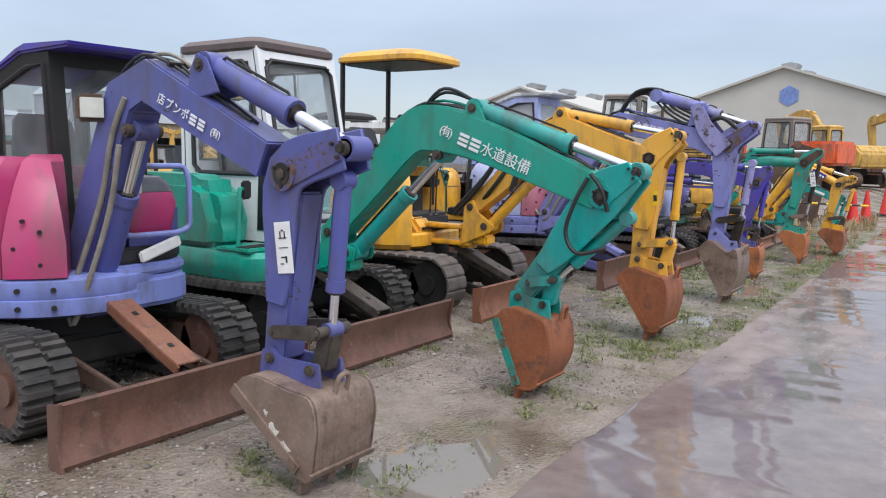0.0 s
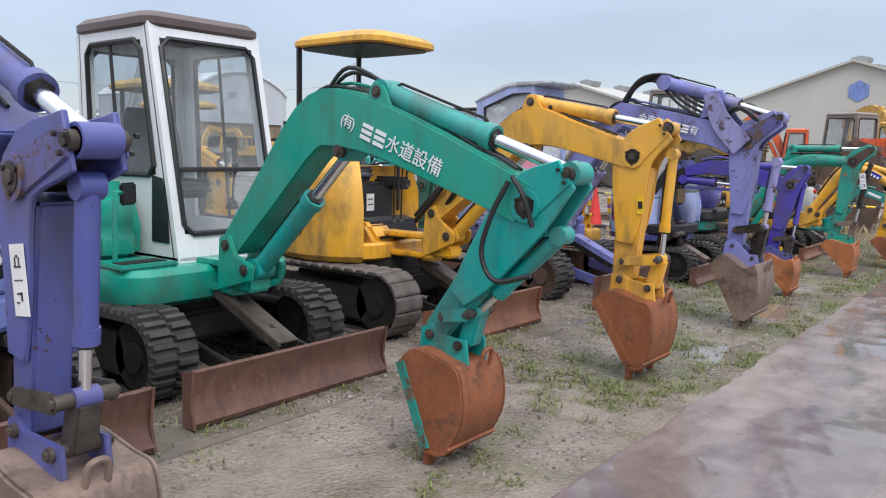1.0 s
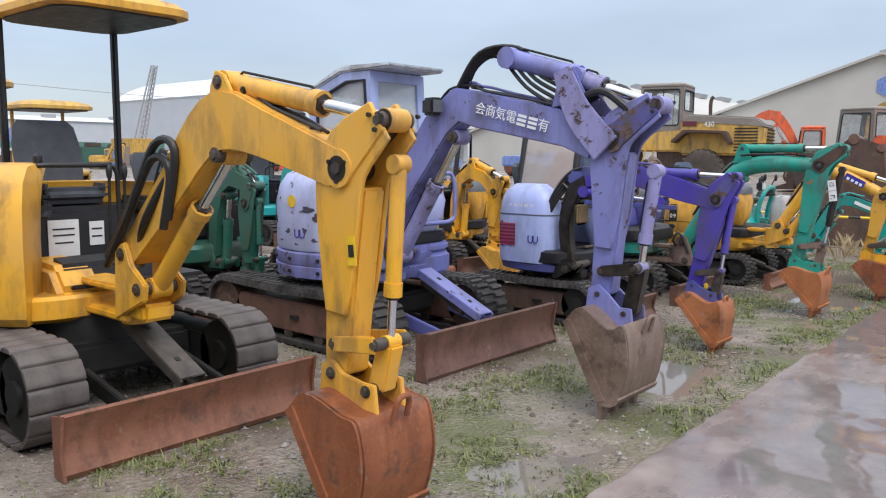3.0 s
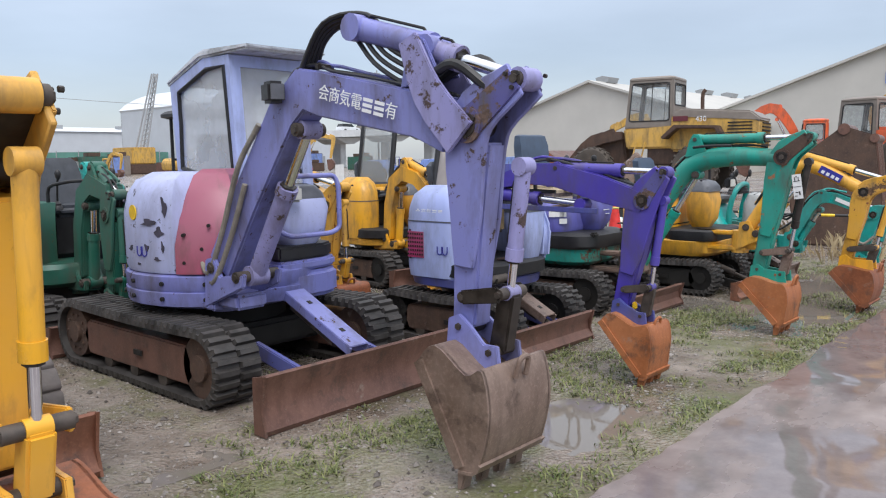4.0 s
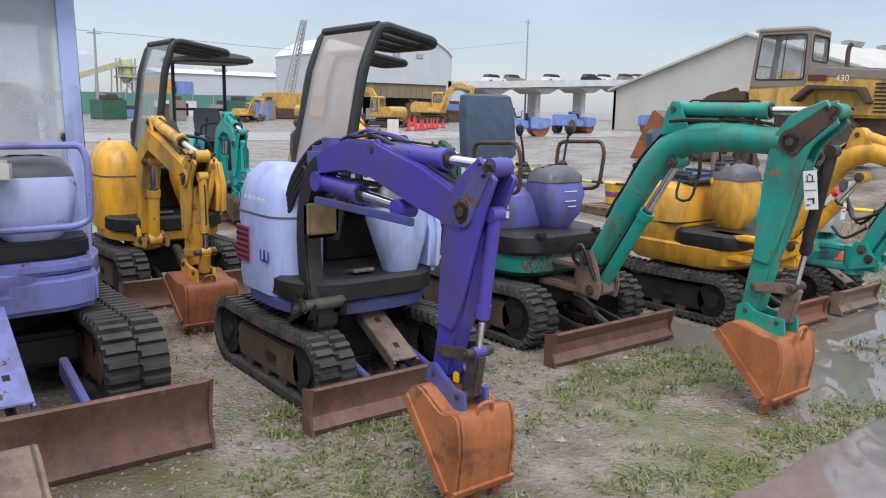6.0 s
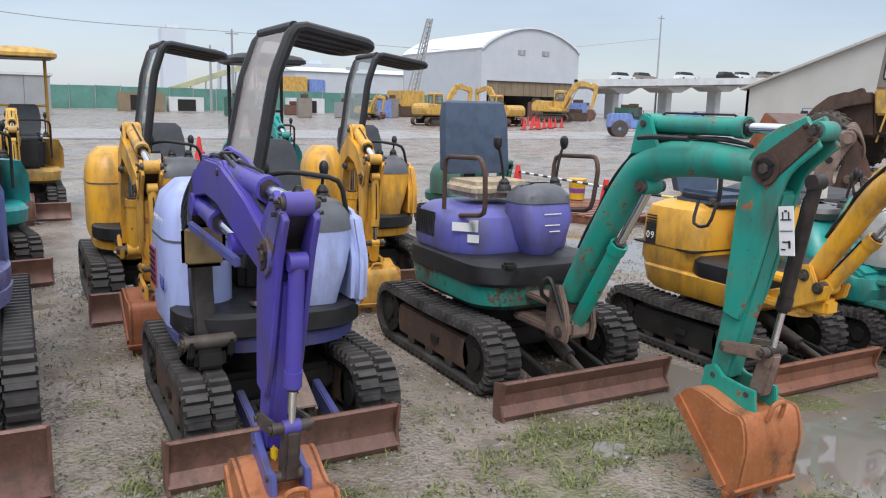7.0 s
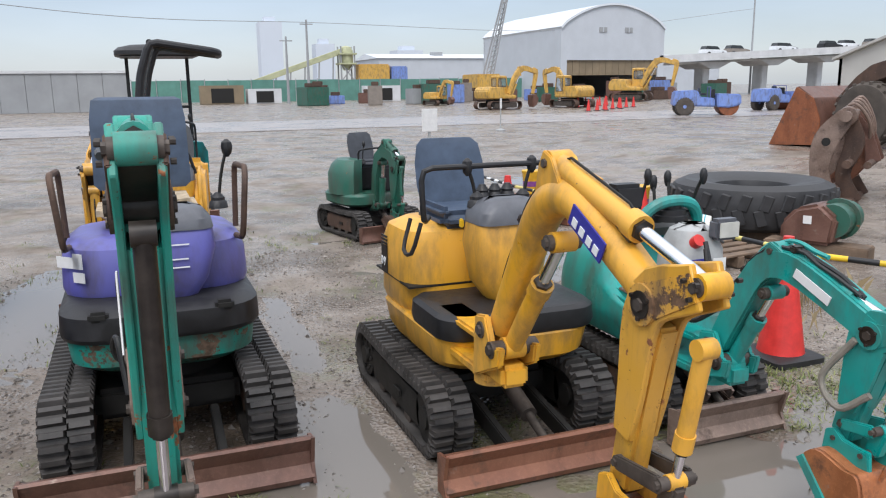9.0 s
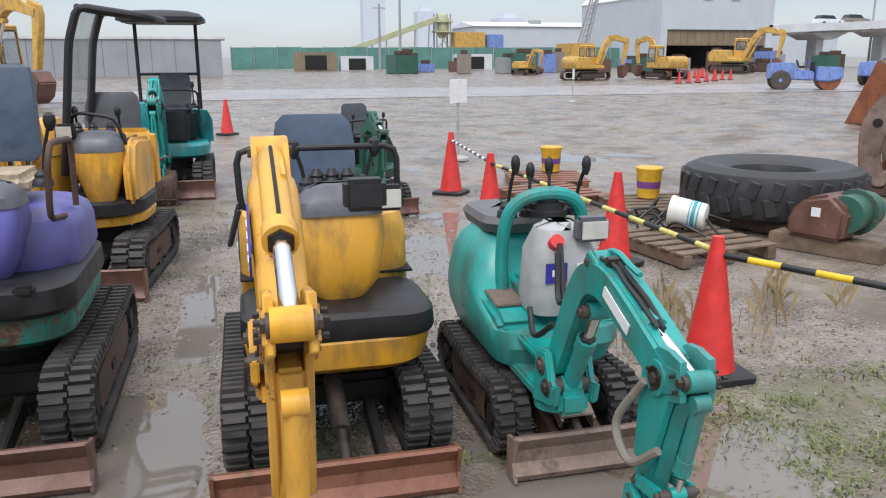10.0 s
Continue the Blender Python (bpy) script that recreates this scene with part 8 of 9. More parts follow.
def big_excavator(m, label, mat, scale=1.0, swing=0.0, fold=0.0, group="yellow excavators by the hangar"):
    """A crawler excavator of several tonnes."""
    M = thing("excavator", m @ Matrix.Diagonal((scale, scale, scale, 1)), label, "excavator", group)
    for s in (-1, 1):
        bm = track_belt(-1.2, 1.2, 0.36, s * 0.95 - 0.24, s * 0.95 + 0.24, 0.06)
        part("track", bm, RUST_DARK, M)
        part("track_frame", box(B(), (0, s * 0.95, 0.36), (2.2, 0.34, 0.4), None, 0.05), MID_STEEL, M)
    part("car_body", box(B(), (0, 0, 0.62), (1.4, 1.4, 0.4), None, 0.05), DARK, M)
    part("upper_body", prism(B(), [(-1.5, 0.85), (1.1, 0.85), (1.1, 1.15), (0.0, 1.2), (-0.2, 1.75), (-1.3, 1.8), (-1.6, 1.5), (-1.6, 1.0)], -1.05, 1.05, "y", 0.08, 3), mat, M)
    cab(M, 0.0, 0.95, 0.12, 0.98, 1.15, 2.55, mat, mat, 0.15, bar=False)
    part("boom", prism(B(), beam_outline([(0.9, 1.2), (1.5, 2.5), (2.3, 3.2), (3.6, 2.9 - fold)], [0.14, 0.2, 0.22, 0.13], 4), -0.35, -0.07, "y", 0.02), mat, M)
    part("stick", prism(B(), beam_outline([(3.4, 3.15 - fold), (3.6, 2.85 - fold), (3.3, 1.2)], [0.1, 0.17, 0.09], 3), -0.32, -0.10, "y", 0.02), mat, M)
    ram(M, (1.9, 3.25), (3.35, 3.2 - fold), -0.21, 0.09, mat, "arm_cylinder")
    ram(M, (1.2, 1.1), (2.0, 2.7), -0.21, 0.09, mat, "boom_cylinder")
    part("bucket", prism(B(), [(3.0, 1.1), (3.45, 1.15), (3.7, 0.8), (3.55, 0.35), (3.2, 0.12), (3.1, 0.3)], -0.55, 0.13, "y", 0.04), RUST_BLADE, M)
    return M


big_excavator(pose(-55, 38.5, 0, 0, 0, 100), "yellow crawler excavator with folded boom by the hangar", YELLOW_FAR, 0.95)
big_excavator(pose(-56, 45.5, 0, 0, 0, 195), "yellow crawler excavator facing the hangar", YELLOW_FAR, 0.95)
big_excavator(pose(-72, 62, 0, 0, 0, 40), "large yellow crawler excavator with raised boom", YELLOW_FAR, 1.3)
big_excavator(pose(-9.8, 41.0, 0.33, 0, 0, 200), "orange crawler excavator behind the loader", ORANGE, 0.95, 0, 0.5, "crawler excavators behind the loader")
big_excavator(pose(-5.2, 40.0, 0.33, 0, 0, 150), "yellow crawler excavator in the back of the lot", YELLOW_FAR, 1.05, 0, 0.1, "crawler excavators behind the loader")
big_excavator(pose(-2.0, 45.0, 0.2, 0, 0, 140), "yellow crawler excavator with raised boom far down the lot", YELLOW_FAR, 1.15, 0, 0.0, "crawler excavators behind the loader")
big_excavator(pose(-15.5, 40.0, 0.33, 0, 0, 200), "yellow crawler excavator with rusty frame behind the loader", YELLOW_FAR, 0.9, 0, 0.3, "crawler excavators behind the loader")
big_excavator(pose(-33, 4.6, 0, 0, 0, 50), "yellow crawler excavator standing by the grey shed", YELLOW_FAR, 1.1)
big_excavator(pose(-72, 40, 0, 0, 0, 20), "small yellow crawler excavator near the fence", YELLOW_FAR, 0.7)

# grey cab loader between orange excavator and loader
K = thing("wheel_loader", pose(-6.3, 33.5, 0.33, 0, 0, 160), "grey-cabbed loader with red engine cover", "wheel loader")
for x in (-1.2, 1.4):
    for s in (-1, 1):
        wheel(K, x, s * 0.95, 0.7, 0.5, RUST_DARK)
part("engine_hood", box(B(), (-1.4, 0, 1.45), (1.8, 1.5, 0.9), None, 0.1), ORANGE, K)
part("frame", box(B(), (0, 0, 0.9), (3.4, 1.0, 0.5), None, 0.05), RUST_DARK, K)
cab(K, -0.5, 0.7, -0.65, 0.65, 1.2, 2.75, TAUPE, TAUPE, 0.15, bar=False)
part("scoop", prism(B(), [(1.9, 0.1), (3.0, 0.05), (2.2, 0.3), (2.15, 0.9), (2.5, 1.2), (1.95, 1.0)], -1.2, 1.2, "y"), RUST_DARK, K)


def roller(m):
    R_ = thing("road_roller", m, "light blue road roller with rusty steel drum", "roller", "blue road rollers")
    part("drum", lathe(B(), [(0.3, -0.95), (0.66, -0.95), (0.68, -0.9), (0.68, 0.9), (0.66, 0.95), (0.3, 0.95)], (1.5, 0, 0.68), 28, Matrix.Rotation(math.pi / 2, 4, "X")), RUST_BUCKET, R_)
    for s in (-1, 1):
        wheel(R_, -1.4, s * 0.7, 0.62, 0.45, LIGHT_BLUE)
    part("front_yoke", prism(B(), [(0.7, 0.6), (1.5, 0.55), (2.3, 0.75), (2.25, 1.45), (0.7, 1.5)], -1.1, 1.1, "y", 0.08, 2), LIGHT_BLUE, R_)
    part("rear_body", prism(B(), [(-2.2, 0.7), (0.6, 0.6), (0.6, 1.2), (-0.4, 1.3), (-0.6, 1.75), (-2.1, 1.7)], -0.85, 0.85, "y", 0.08, 2), LIGHT_BLUE, R_)
    part("seat_rail", tube(B(), [(0.3, -0.6, 1.2), (0.3, -0.6, 1.95), (0.3, 0.6, 1.95), (0.3, 0.6, 1.2)], 0.03, 8, 0), VIOLET, R_)
    seat(R_, -0.1, 0, 1.5, 0.5)
    part("console", box(B(), (0.55, 0, 1.5), (0.25, 0.5, 0.6), None, 0.04), BLACK, R_)
    return R_


SMALL = Matrix.Scale(0.8, 4)
roller(pose(-36.5, 42.5, 0, 0, 0, 60) @ SMALL)
roller(pose(-40.5, 51.5, 0, 0, 0, 100) @ SMALL)
roller(pose(-33.0, 53.5, 0, 0, 0, 250))

# ---- far buildings ----
HANGAR = plain("pale_sheet_cladding", (0.50, 0.53, 0.57), 0.6, 0, 0.06, 0.4, 0.0)
HANGAR_ROOF = plain("pale_roof_sheet", (0.66, 0.70, 0.74), 0.4, 0, 0.06, 0.4, 0.0)
TAN = plain("tan_sheet_cladding", (0.49, 0.475, 0.44), 0.7, 0, 0.08, 0.3, 0.0)
ROOF_TAN = plain("tan_roof_sheet", (0.47, 0.46, 0.43), 0.6, 0, 0.1, 0.3, 0.0)
DOOR_BROWN = plain("brown_door_sheet", (0.22, 0.17, 0.11), 0.7, 0, 0.2, 0.5, 0.0)
CONCRETE = plain("pale_concrete", (0.58, 0.59, 0.60), 0.8, 0, 0.15, 0.5, 0.0)
FENCE = plain("green_mesh_fence", (0.10, 0.24, 0.20), 0.8, 0, 0.2, 0.8, 0.0)
GREY_SHEET = plain("grey_sheet", (0.30, 0.31, 0.32), 0.7, 0, 0.1, 0.7, 0.0)
Hn = thing("hangar", pose(-100, 78.0, 0) @ Matrix.Diagonal((1, 0.89, 1, 1)), "white arched storage hangar with a half-open brown door", "building")
arc = [(-9.7 + 19.4 * i / 20, 9.5 + 3.3 * math.sin(math.pi * i / 20) ** 0.75) for i in range(21)]
part("gable_wall", prism(B(), [(-9.7, 5.2), (9.7, 5.2), *arc[::-1]], -0.3, 0, "x"), HANGAR, Hn)
for s in (-1, 1):
    part("gable_pier", prism(B(), [(s * 9.7, 0), (s * 8.6, 0), (s * 8.6, 5.2), (s * 9.7, 5.2)], -0.3, 0, "x"), HANGAR, Hn)
    part("side_wall", box(B(), (-13.3, s * 9.6, 4.75), (26, 0.2, 9.5)), HANGAR, Hn)
    w = part("window", box(B(), (0.05, s * 2.4 + 0.3, 9.4), (0.1, 1.4, 0.7)), GREY_SHEET, Hn)
    part("mullion", box(B(), (0.12, s * 2.4 + 0.3, 9.4), (0.06, 0.12, 0.7)), HANGAR, w)
part("roof", prism(B(), arc + [(u * 1.02, v + 0.25) for u, v in arc[::-1]], -26.5, 0.3, "x"), HANGAR_ROOF, Hn)
part("back_wall", prism(B(), [(-9.7, 0), (9.7, 0), *arc[::-1]], -26.3, -26, "x"), GREY_SHEET, Hn)
for k in range(14):
    part("door_panel", box(B(), (-0.35, -8.0 + 1.23 * k, 4.15), (0.12, 1.18, 2.1)), DOOR_BROWN, Hn)

for (px_, py_, half, zr, ze, dep, lab) in ((-36.6, 67, 13.5, 7.8, 3.6, 45, "tan steel shed with low gable roof"), (-14.4, 72, 15.0, 9.2, 4.2, 60, "large tan steel warehouse with a blue emblem")):
    S = thing("warehouse", pose(px_, py_, 0), lab, "building", "gabled warehouses")
    part("gable_wall", prism(B(), [(-half, 0), (half, 0), (half, ze), (0, zr), (-half, ze)], 0, 0.3, "y"), TAN, S)
    for s in (-1, 1):
        part("side_wall", box(B(), (s * (half - 0.15), dep / 2, ze / 2), (0.3, dep, ze)), TAN, S)
        part("roof_slope", prism(B(), [(0, zr), (s * (half + 0.4), ze - 0.1), (s * (half + 0.4), ze + 0.1), (0, zr + 0.2)], -0.4, dep, "y"), ROOF_TAN, S)
    for k in range(6):
        part("ridge_vent", prism(B(), [(-0.5, zr + 0.1), (0.5, zr + 0.1), (0.7, zr + 0.55), (0, zr + 0.7), (-0.7, zr + 0.55)], 2 + 7 * k, 3.8 + 7 * k, "y"), GREY_SHEET, S)
    if zr > 9:
        part("emblem", cyl(B(), (0.5, -0.06, 6.9), (0.5, 0.0, 6.9), 0.85, seg=6), LIGHT_BLUE, S)

V = thing("viaduct", pose(0, 0, 0), "grey concrete road viaduct on piers", "viaduct")
va, vb = Vector((-105, 86, 5.0)), Vector((-105, 250, 12))
for k in range(14):
    p, q = va + (vb - va) * k / 14, va + (vb - va) * (k + 1) / 14
    bm = B()
    loft(bm, [[(x, c_.y, c_.z + z) for x, z in ((-110, -0.2), (-100, -0.2), (-100, 0.85), (-100.3, 0.85), (-100.3, 0.4), (-109.7, 0.4), (-109.7, 0.85), (-110, 0.85))] for c_ in (p, q)])
    part("deck", bm, CONCRETE, V)
    part("girder", box(B(), ((p + q) / 2 + Vector((0, 0, -0.45))), (5, (q - p).length, 0.35), Matrix.Rotation(math.atan2(q.z - p.z, q.y - p.y), 4, "X")), CONCRETE, V)
    if q.z > 3:
        part("haunch", prism(B(), [(q.y - 3.2, q.z - 0.55), (q.y + 3.2, q.z - 0.45), (q.y + 0.8, q.z - 1.5), (q.y - 0.8, q.z - 1.5)], -108, -102, "x"), CONCRETE, V)
        part("pier", box(B(), (-105, q.y, (q.z - 0.6) / 2), (2.2, 1.3, q.z - 0.6), None, 0.1), CONCRETE, V)


def car(m, mat):
    C = thing("car", m, "car on the viaduct", "car", "cars on the viaduct")
    part("body", prism(B(), [(-2.1, 0.35), (2.1, 0.35), (2.1, 0.75), (1.1, 0.95), (-2.0, 1.0)], -0.82, 0.82, "y", 0.08), mat, C)
    part("cabin", prism(B(), [(-1.9, 0.95), (0.9, 0.95), (0.3, 1.45), (-1.6, 1.5)], -0.74, 0.74, "y", 0.06), GLASS_DARK, C)
    for x in (-1.3, 1.3):
        for s in (-1, 1):
            part("wheel", cyl(B(), (x, s * 0.6, 0.32), (x, s * 0.84, 0.32), 0.32, seg=14), TYRE, C)
    return C


for k in range(11):
    y = 97 + 5.6 * k + (k % 3) * 1.3
    f = (y - va.y) / (vb.y - va.y)
    car(pose(-101.8 - 2.6 * (k % 2), y, va.z + (vb.z - va.z) * f + 0.4, 0, 0, 90), (WHITE, TAUPE, WHITE, GREY_SHEET, BLACK)[k % 5])

F = thing("fence", pose(0, 0, 0), "green mesh screen fence along the yard's far side", "fence")
for k in range(20):
    y = 13 + 3.05 * k
    part("panel", box(B(), (-112, y + 1.5, 1.45 + 0.03 * (k % 3)), (0.06, 3.0, 2.9)), FENCE, F)
    part("post", cyl(B(), (-111.9, y, 0), (-111.9, y, 3.1), 0.05, seg=8), GREY_SHEET, F)
GW = thing("shed", pose(-74, 5, 0), "long grey sheet-clad shed", "building")
for k in range(9):
    part("wall_panel", box(B(), (0, -9 + 1.95 * k, 1.6), (0.15, 1.92, 3.2)), GREY_SHEET, GW)
part("roof", box(B(), (-3, -1.2, 3.3), (6.4, 18, 0.2)), CONCRETE, GW)
part("body", box(B(), (-3, -1.2, 1.55), (5.8, 17.2, 3.1)), GREY_SHEET, GW)
for y, mat, s in ((17, DOOR_BROWN, 1), (22, CONCRETE, 0.8), (37, CONCRETE, 0.9)):
    C = thing("container", pose(-100, y + 6, 0), "weathered storage container at the fence", "container", "containers by the fence")
    part("body", box(B(), (0, 0, 1.1 * s), (2.4, 5 * s, 2.2 * s), None, 0.03), mat, C)
    part("door", box(B(), (1.22, 0, 1.0 * s), (0.06, 2.6 * s, 1.7 * s), None, 0.01), DARK, C)
WH = thing("warehouse", pose(-180, 110, 0), "long pale warehouse behind the fence", "building")
part("wall", box(B(), (0, 0, 4), (20, 92, 8), None, 0.05), HANGAR, WH)
part("roof", prism(B(), [(-10.4, 8.0), (10.4, 8.0), (0, 9.3)], -46.4, 46.4, "y"), HANGAR_ROOF, WH)
for k in range(5):
    part("vent", box(B(), (3, -30 + 15 * k, 9.0), (2, 2.4, 1.2)), GREY_SHEET, WH)
# conveyor plant
CV = thing("conveyor", pose(-150, 50, 0), "yellow and green conveyor plant with trestle legs", "conveyor")
part("belt_gallery", box(B(), (0, -8.5, 5.4), (1.6, 20, 1.0), Matrix.Rotation(0.33, 4, "X"), 0.05), OLIVE, CV)
for k in range(7):
    y = -15 + 2.7 * k
    part("trestle", cyl(B(), (0.6, y, 0), (0.6, y + 0.4, 3.2 + 0.9 * k), 0.14, seg=6), GREY_SHEET, CV)
for dx, dy in ((-1.2, 0.2), (1.2, 0.2), (1.2, 2.8), (-1.2, 2.8)):
    part("tower_leg", cyl(B(), (dx, dy, 0), (dx, dy, 9.4), 0.16, seg=6), GREY_SHEET, CV)
for z, h in ((6.2, 0.3), (8.0, 0.3)):
    part("platform", box(B(), (0, 1.5, z), (3.2, 3.4, h), None, 0.03), OLIVE, CV)
part("hopper", lathe(B(), [(0.5, 5.0), (1.3, 6.4), (1.3, 8.6), (0.9, 9.3), (0.2, 9.5)], (0, 1.5, 0), 10), OLIVE, CV)
for s in (-1, 1):
    part("brace", cyl(B(), (1.2, 1.5 - 1.3 * s, 3.0), (1.2, 1.5 + 1.3 * s, 6.2), 0.1, seg=6), GREY_SHEET, CV)
part("bin", box(B(), (0, 6.5, 4.5), (4, 6, 3.2), None, 0.2), YELLOW_FAR, CV)
part("bin", box(B(), (0, 11.5, 4.3), (4, 3.2, 2.8), None, 0.2), LIGHT_BLUE, CV)
# crane with a lattice boom
CR = thing("crane", pose(-92, 53.8, 0), "crawler crane with a raised grey boom", "crane")
part("crawler", box(B(), (0, 0, 0.6), (5, 4, 1.2), None, 0.1), RUST_DARK, CR)
part("house", box(B(), (-0.5, 0, 2.2), (5, 3, 2), None, 0.1), YELLOW_FAR, CR)
a, c_ = Vector((0, 0.5, 2.0)), Vector((0, 3.0, 12.2))
for dx, dy in ((-0.5, -0.5), (0.5, -0.5), (0.5, 0.5), (-0.5, 0.5)):
    part("boom_chord", cyl(B(), a + Vector((dx, dy, 0)), c_ + Vector((dx * 0.5, dy * 0.5, 0)), 0.11, seg=6), GREY_SHEET, CR)
for k in range(16):
    p, q = a + (c_ - a) * k / 16, a + (c_ - a) * (k + 1) / 16
    w = 0.5 * (1 - 0.5 * k / 16)
    part("boom_lacing", cyl(B(), p + Vector((w, -w, 0)), q + Vector((w, w, 0)), 0.06, seg=5), GREY_SHEET, CR)
    part("boom_lacing", cyl(B(), p + Vector((w, w, 0)), q + Vector((-w, w, 0)), 0.06, seg=5), GREY_SHEET, CR)
# poles and wires
for x, y, h in ((-95, 32.6, 9.6), (-97, 30.5, 7.8), (-60, -8, 9), (-110, 112, 18)):
    P = thing("utility_pole", pose(x, y, 0), "grey concrete utility pole", "pole", "utility poles")
    part("pole", cyl(B(), (0, 0, 0), (0, 0, h), 0.19, 0.11, 10), GREY_SHEET, P)
    part("cross_arm", box(B(), (0, 0, h - 0.5), (0.12, 1.5, 0.12)), GREY_SHEET, P)
for p, q, s in (((-60, -8, 8.8), (-95, 32.6, 9.3), 0.9), ((-95, 32.6, 9.3), (-110, 112, 14), 2.2), ((-60, -60, 8.8), (-60, -8, 8.8), 0.8)):
    p, q = Vector(p), Vector(q)
    single("power_line", tube(B(), [p, (p + q) / 2 - Vector((0, 0, s)), q], 0.035, 5, 8), GREY_SHEET, "thin overhead power line", "cable")
# clutter before the hangar: crates, racks
random.seed(5)
for k in range(26):
    y, x = 30 + 2.1 * k + random.uniform(-0.6, 0.6), -84 + random.uniform(-8, 6)
    s = (random.uniform(1.2, 2.6), random.uniform(1.2, 2.6), random.uniform(0.9, 2.2))
    C = thing("crate", pose(x, y, 0, 0, 0, random.uniform(-20, 20)), "machine part crate stacked before the hangar", "crate", "crates before the hangar")
    mt = (DARK_GREEN, RUST_DARK, LIGHT_BLUE, TAUPE, RUST_BLADE, GREY_SHEET)[k % 6]
    part("body", box(B(), (0, 0, s[2] / 2), s, None, 0.05), mt, C)
    part("top", box(B(), (0.1, 0, s[2] + 0.2), (s[0] * 0.6, s[1] * 0.5, 0.4), None, 0.05), RUST_DARK, C)
# far tower blocks, the mist before them put into their pale colour
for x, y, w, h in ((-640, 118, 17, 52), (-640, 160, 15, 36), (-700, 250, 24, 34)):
    T = thing("tower_block", pose(x, y, 0), "distant tower block with mist painted into its pale colour", "building", "distant tower blocks")
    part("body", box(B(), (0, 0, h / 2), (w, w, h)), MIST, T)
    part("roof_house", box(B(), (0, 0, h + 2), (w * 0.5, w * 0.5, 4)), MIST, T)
# concrete strip across the far lot
single("far_road", box(B(), (-39, 20, 0.012), (10, 120, 0.03)), CONCRETE_WET, "pale wet concrete track across the gravel lot", "road", "", "structure")

# ---- stones and grass ----
def scatter(name, n, make, place, material, label, category, seed):
    """One mesh of many small pieces, joined."""
    rng = np.random.RandomState(seed)
    V_, F_, base = [], [], 0
    for i in range(n):
        p = place(rng)
        if p is None:
            continue
        vs, fs = make(rng, p)
        V_ += vs
        F_ += [tuple(j + base for j in f) for f in fs]
        base += len(vs)
    me = bpy.data.meshes.new(name)
    me.from_pydata(V_, [], F_)
    me.materials.append(material)
    return tagged(new(name, me), label, category, "", "stuff")


def stone(rng, p):
    s = 0.005 + 0.009 * rng.rand() ** 2.2
    if rng.rand() < 0.03:
        s *= 1.9
    a = rng.rand() * 6.3
    ca, sa = math.cos(a), math.sin(a)
    vs = []
    for u, v, w in ((1, 0, 0), (-0.9, 0.15, 0), (0.1, 0.9, 0), (-0.1, -0.85, 0), (0.15, 0.1, 0.75), (0, 0, -0.5)):
        u, v, w = (c * (0.75 + 0.5 * rng.rand()) * s for c in (u * 1.25, v, w))
        vs.append((p[0] + u * ca - v * sa, p[1] + u * sa + v * ca, p[2] + w + s * 0.15))
    return vs, [(0, 2, 4), (2, 1, 4), (1, 3, 4), (3, 0, 4), (2, 0, 5), (1, 2, 5), (3, 1, 5), (0, 3, 5)]


def on_gravel(rng):
    x, y = -1.7 - 6.8 * rng.rand() ** 1.15, 0.5 + 17.5 * rng.rand()
    if noise.noise((x * 0.9, y * 0.9, 4.0)) + (0.25 if x < -2.9 else -0.15) + 0.5 * rng.rand() < 0.1:
        return None
    return (x, y, ground_height(x, y))


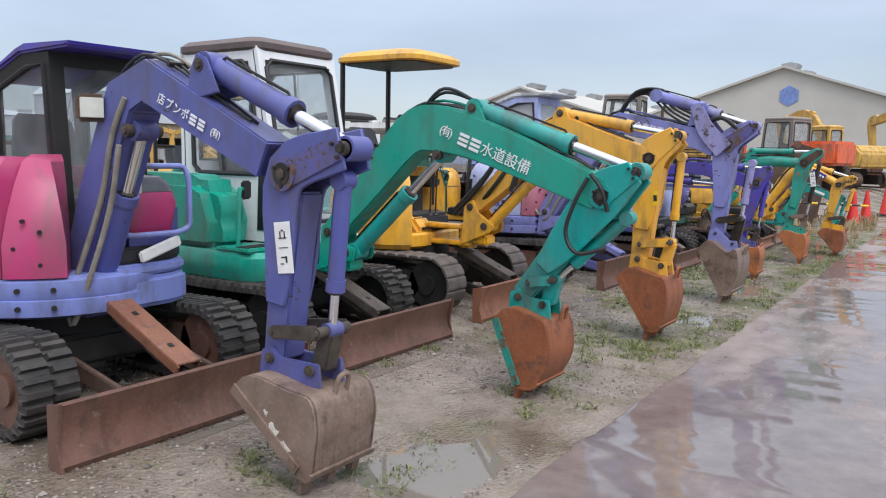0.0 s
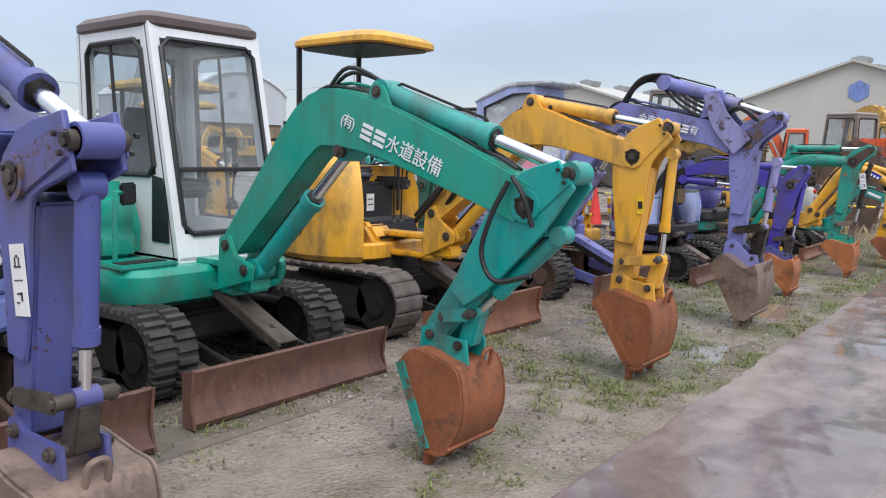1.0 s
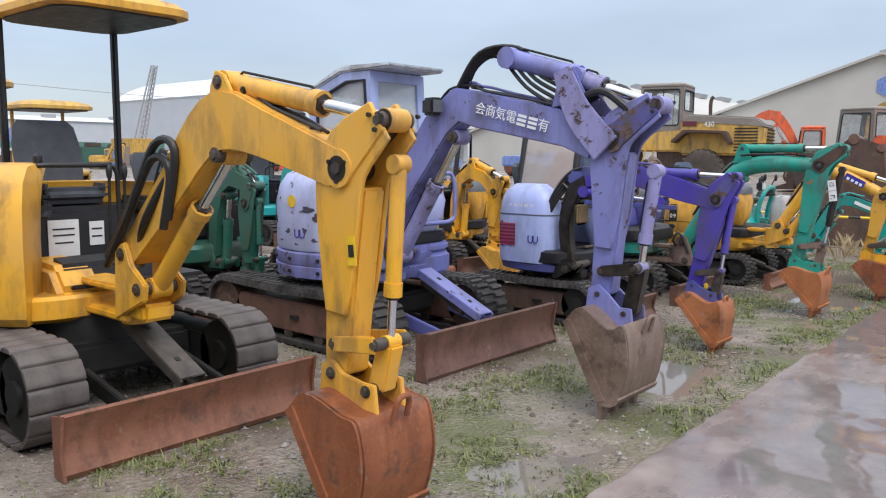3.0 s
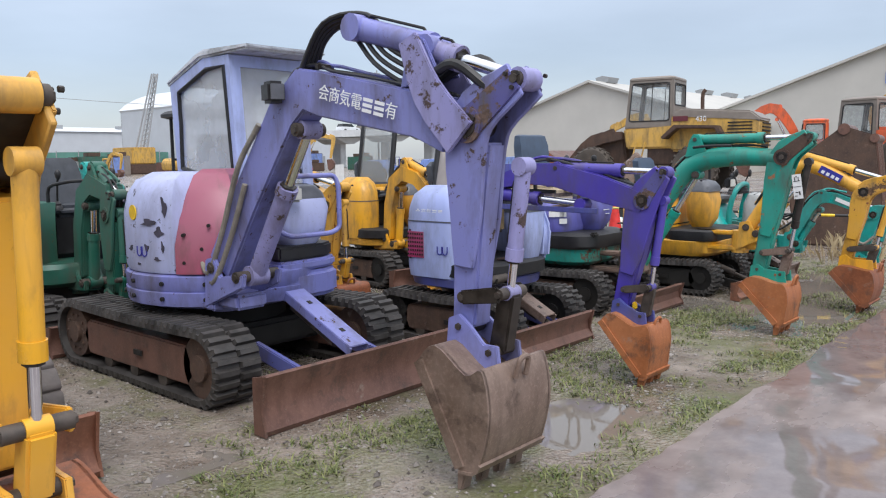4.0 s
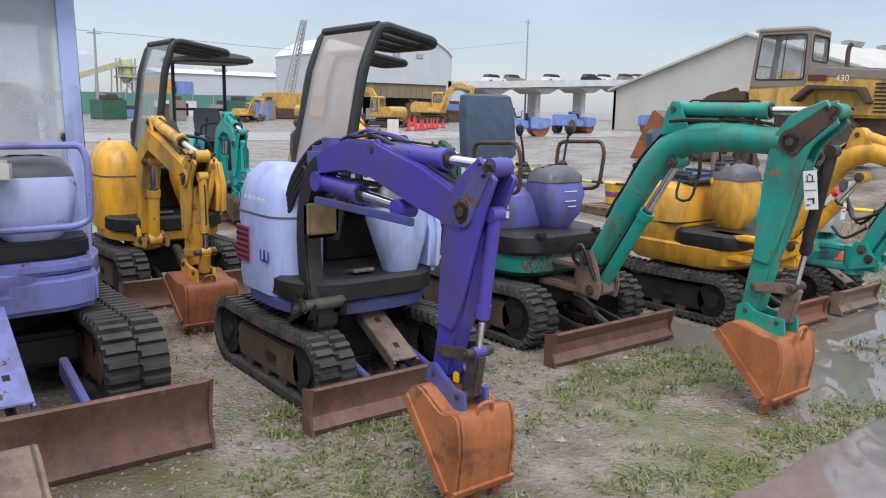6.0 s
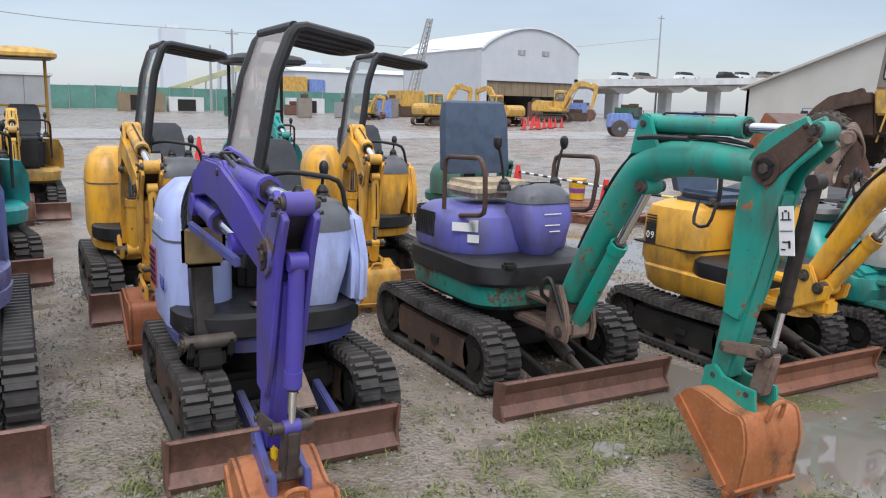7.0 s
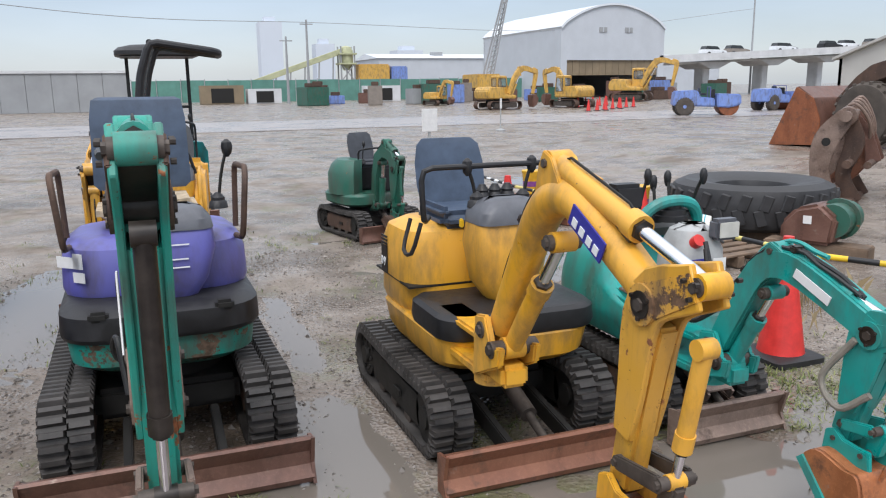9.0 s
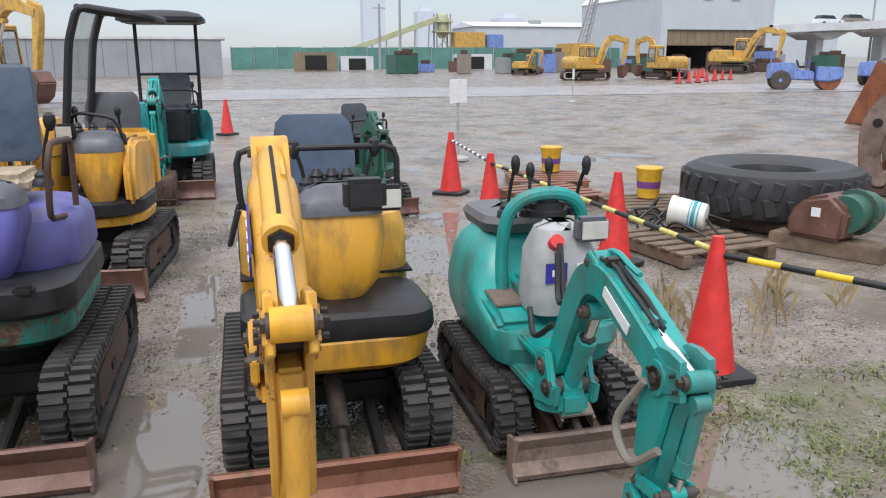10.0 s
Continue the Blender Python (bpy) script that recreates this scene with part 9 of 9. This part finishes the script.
def grass_tuft(rng, p):
    vs, fs = [], []
    for k in range(rng.randint(4, 9)):
        a, h, w = rng.rand() * 6.3, 0.008 + 0.034 * rng.rand() ** 2.5, 0.0028 + 0.002 * rng.rand()
        lean = 0.02 + 0.05 * rng.rand()
        x, y = p[0] + 0.03 * rng.randn(), p[1] + 0.03 * rng.randn()
        dx, dy = math.cos(a), math.sin(a)
        b_ = len(vs)
        vs += [(x - dy * w, y + dx * w, p[2] - 0.004), (x + dy * w, y - dx * w, p[2] - 0.004), (x + dx * lean * 0.5 + dy * w * 0.7, y + dy * lean * 0.5 - dx * w * 0.7, p[2] + h * 0.7), (x + dx * lean * 0.5 - dy * w * 0.7, y + dy * lean * 0.5 + dx * w * 0.7, p[2] + h * 0.7), (x + dx * lean * 1.2, y + dy * lean * 1.2, p[2] + h)]
        fs += [(b_, b_ + 1, b_ + 2, b_ + 3), (b_ + 3, b_ + 2, b_ + 4)]
    return vs, fs


def on_strip(rng):
    if rng.rand() < 0.74:
        x, y = -1.66 - 1.9 * rng.rand() ** 1.1, 2.5 + 15 * rng.rand()
        if noise.noise((x * 1.6, y * 0.9, 8.0)) + 0.75 * noise.noise((x * 5, y * 5, 2.0)) < (0.10 if y > 6.5 else 0.38):
            return None
    else:
        x, y = -3.2 - 7 * rng.rand(), 1 + 16.5 * rng.rand()
        if noise.noise((x * 0.7, y * 0.7, 1.0)) + 0.5 * noise.noise((x * 4, y * 4, 3.0)) < 0.08:
            return None
    return (x, y, ground_height(x, y))


def straw(rng, p):
    vs, fs = [], []
    for k in range(9):
        a, h, w = rng.rand() * 6.3, 0.10 + 0.22 * rng.rand(), 0.002
        x, y = p[0] + 0.05 * rng.randn(), p[1] + 0.05 * rng.randn()
        dx, dy, q = math.cos(a), math.sin(a), 0.12 * rng.rand()
        b_ = len(vs)
        vs += [(x - dy * w, y + dx * w, p[2]), (x + dy * w, y - dx * w, p[2]), (x + dx * q * 0.4, y + dy * q * 0.4, p[2] + h * 0.7), (x + dx * q * 1.3, y + dy * q * 1.3, p[2] + h)]
        fs += [(b_, b_ + 1, b_ + 2), (b_ + 2, b_ + 1, b_ + 3)]
    return vs, fs


def on_verge(rng):
    x, y = -1.8 - 3.6 * rng.rand(), 15.8 + 6 * rng.rand()
    return (x, y, ground_height(x, y)) if noise.noise((x, y, 5.0)) > 0.05 else None


scatter("gravel", 62000, stone, on_gravel, STONE, "loose grey-brown gravel stones", "gravel", 3)
scatter("grass", 16000, grass_tuft, on_strip, GRASS, "short trampled grass and weeds in the mud", "grass", 4)
scatter("dry_grass", 260, straw, on_verge, STRAW, "tufts of dry straw-coloured grass", "grass", 6)
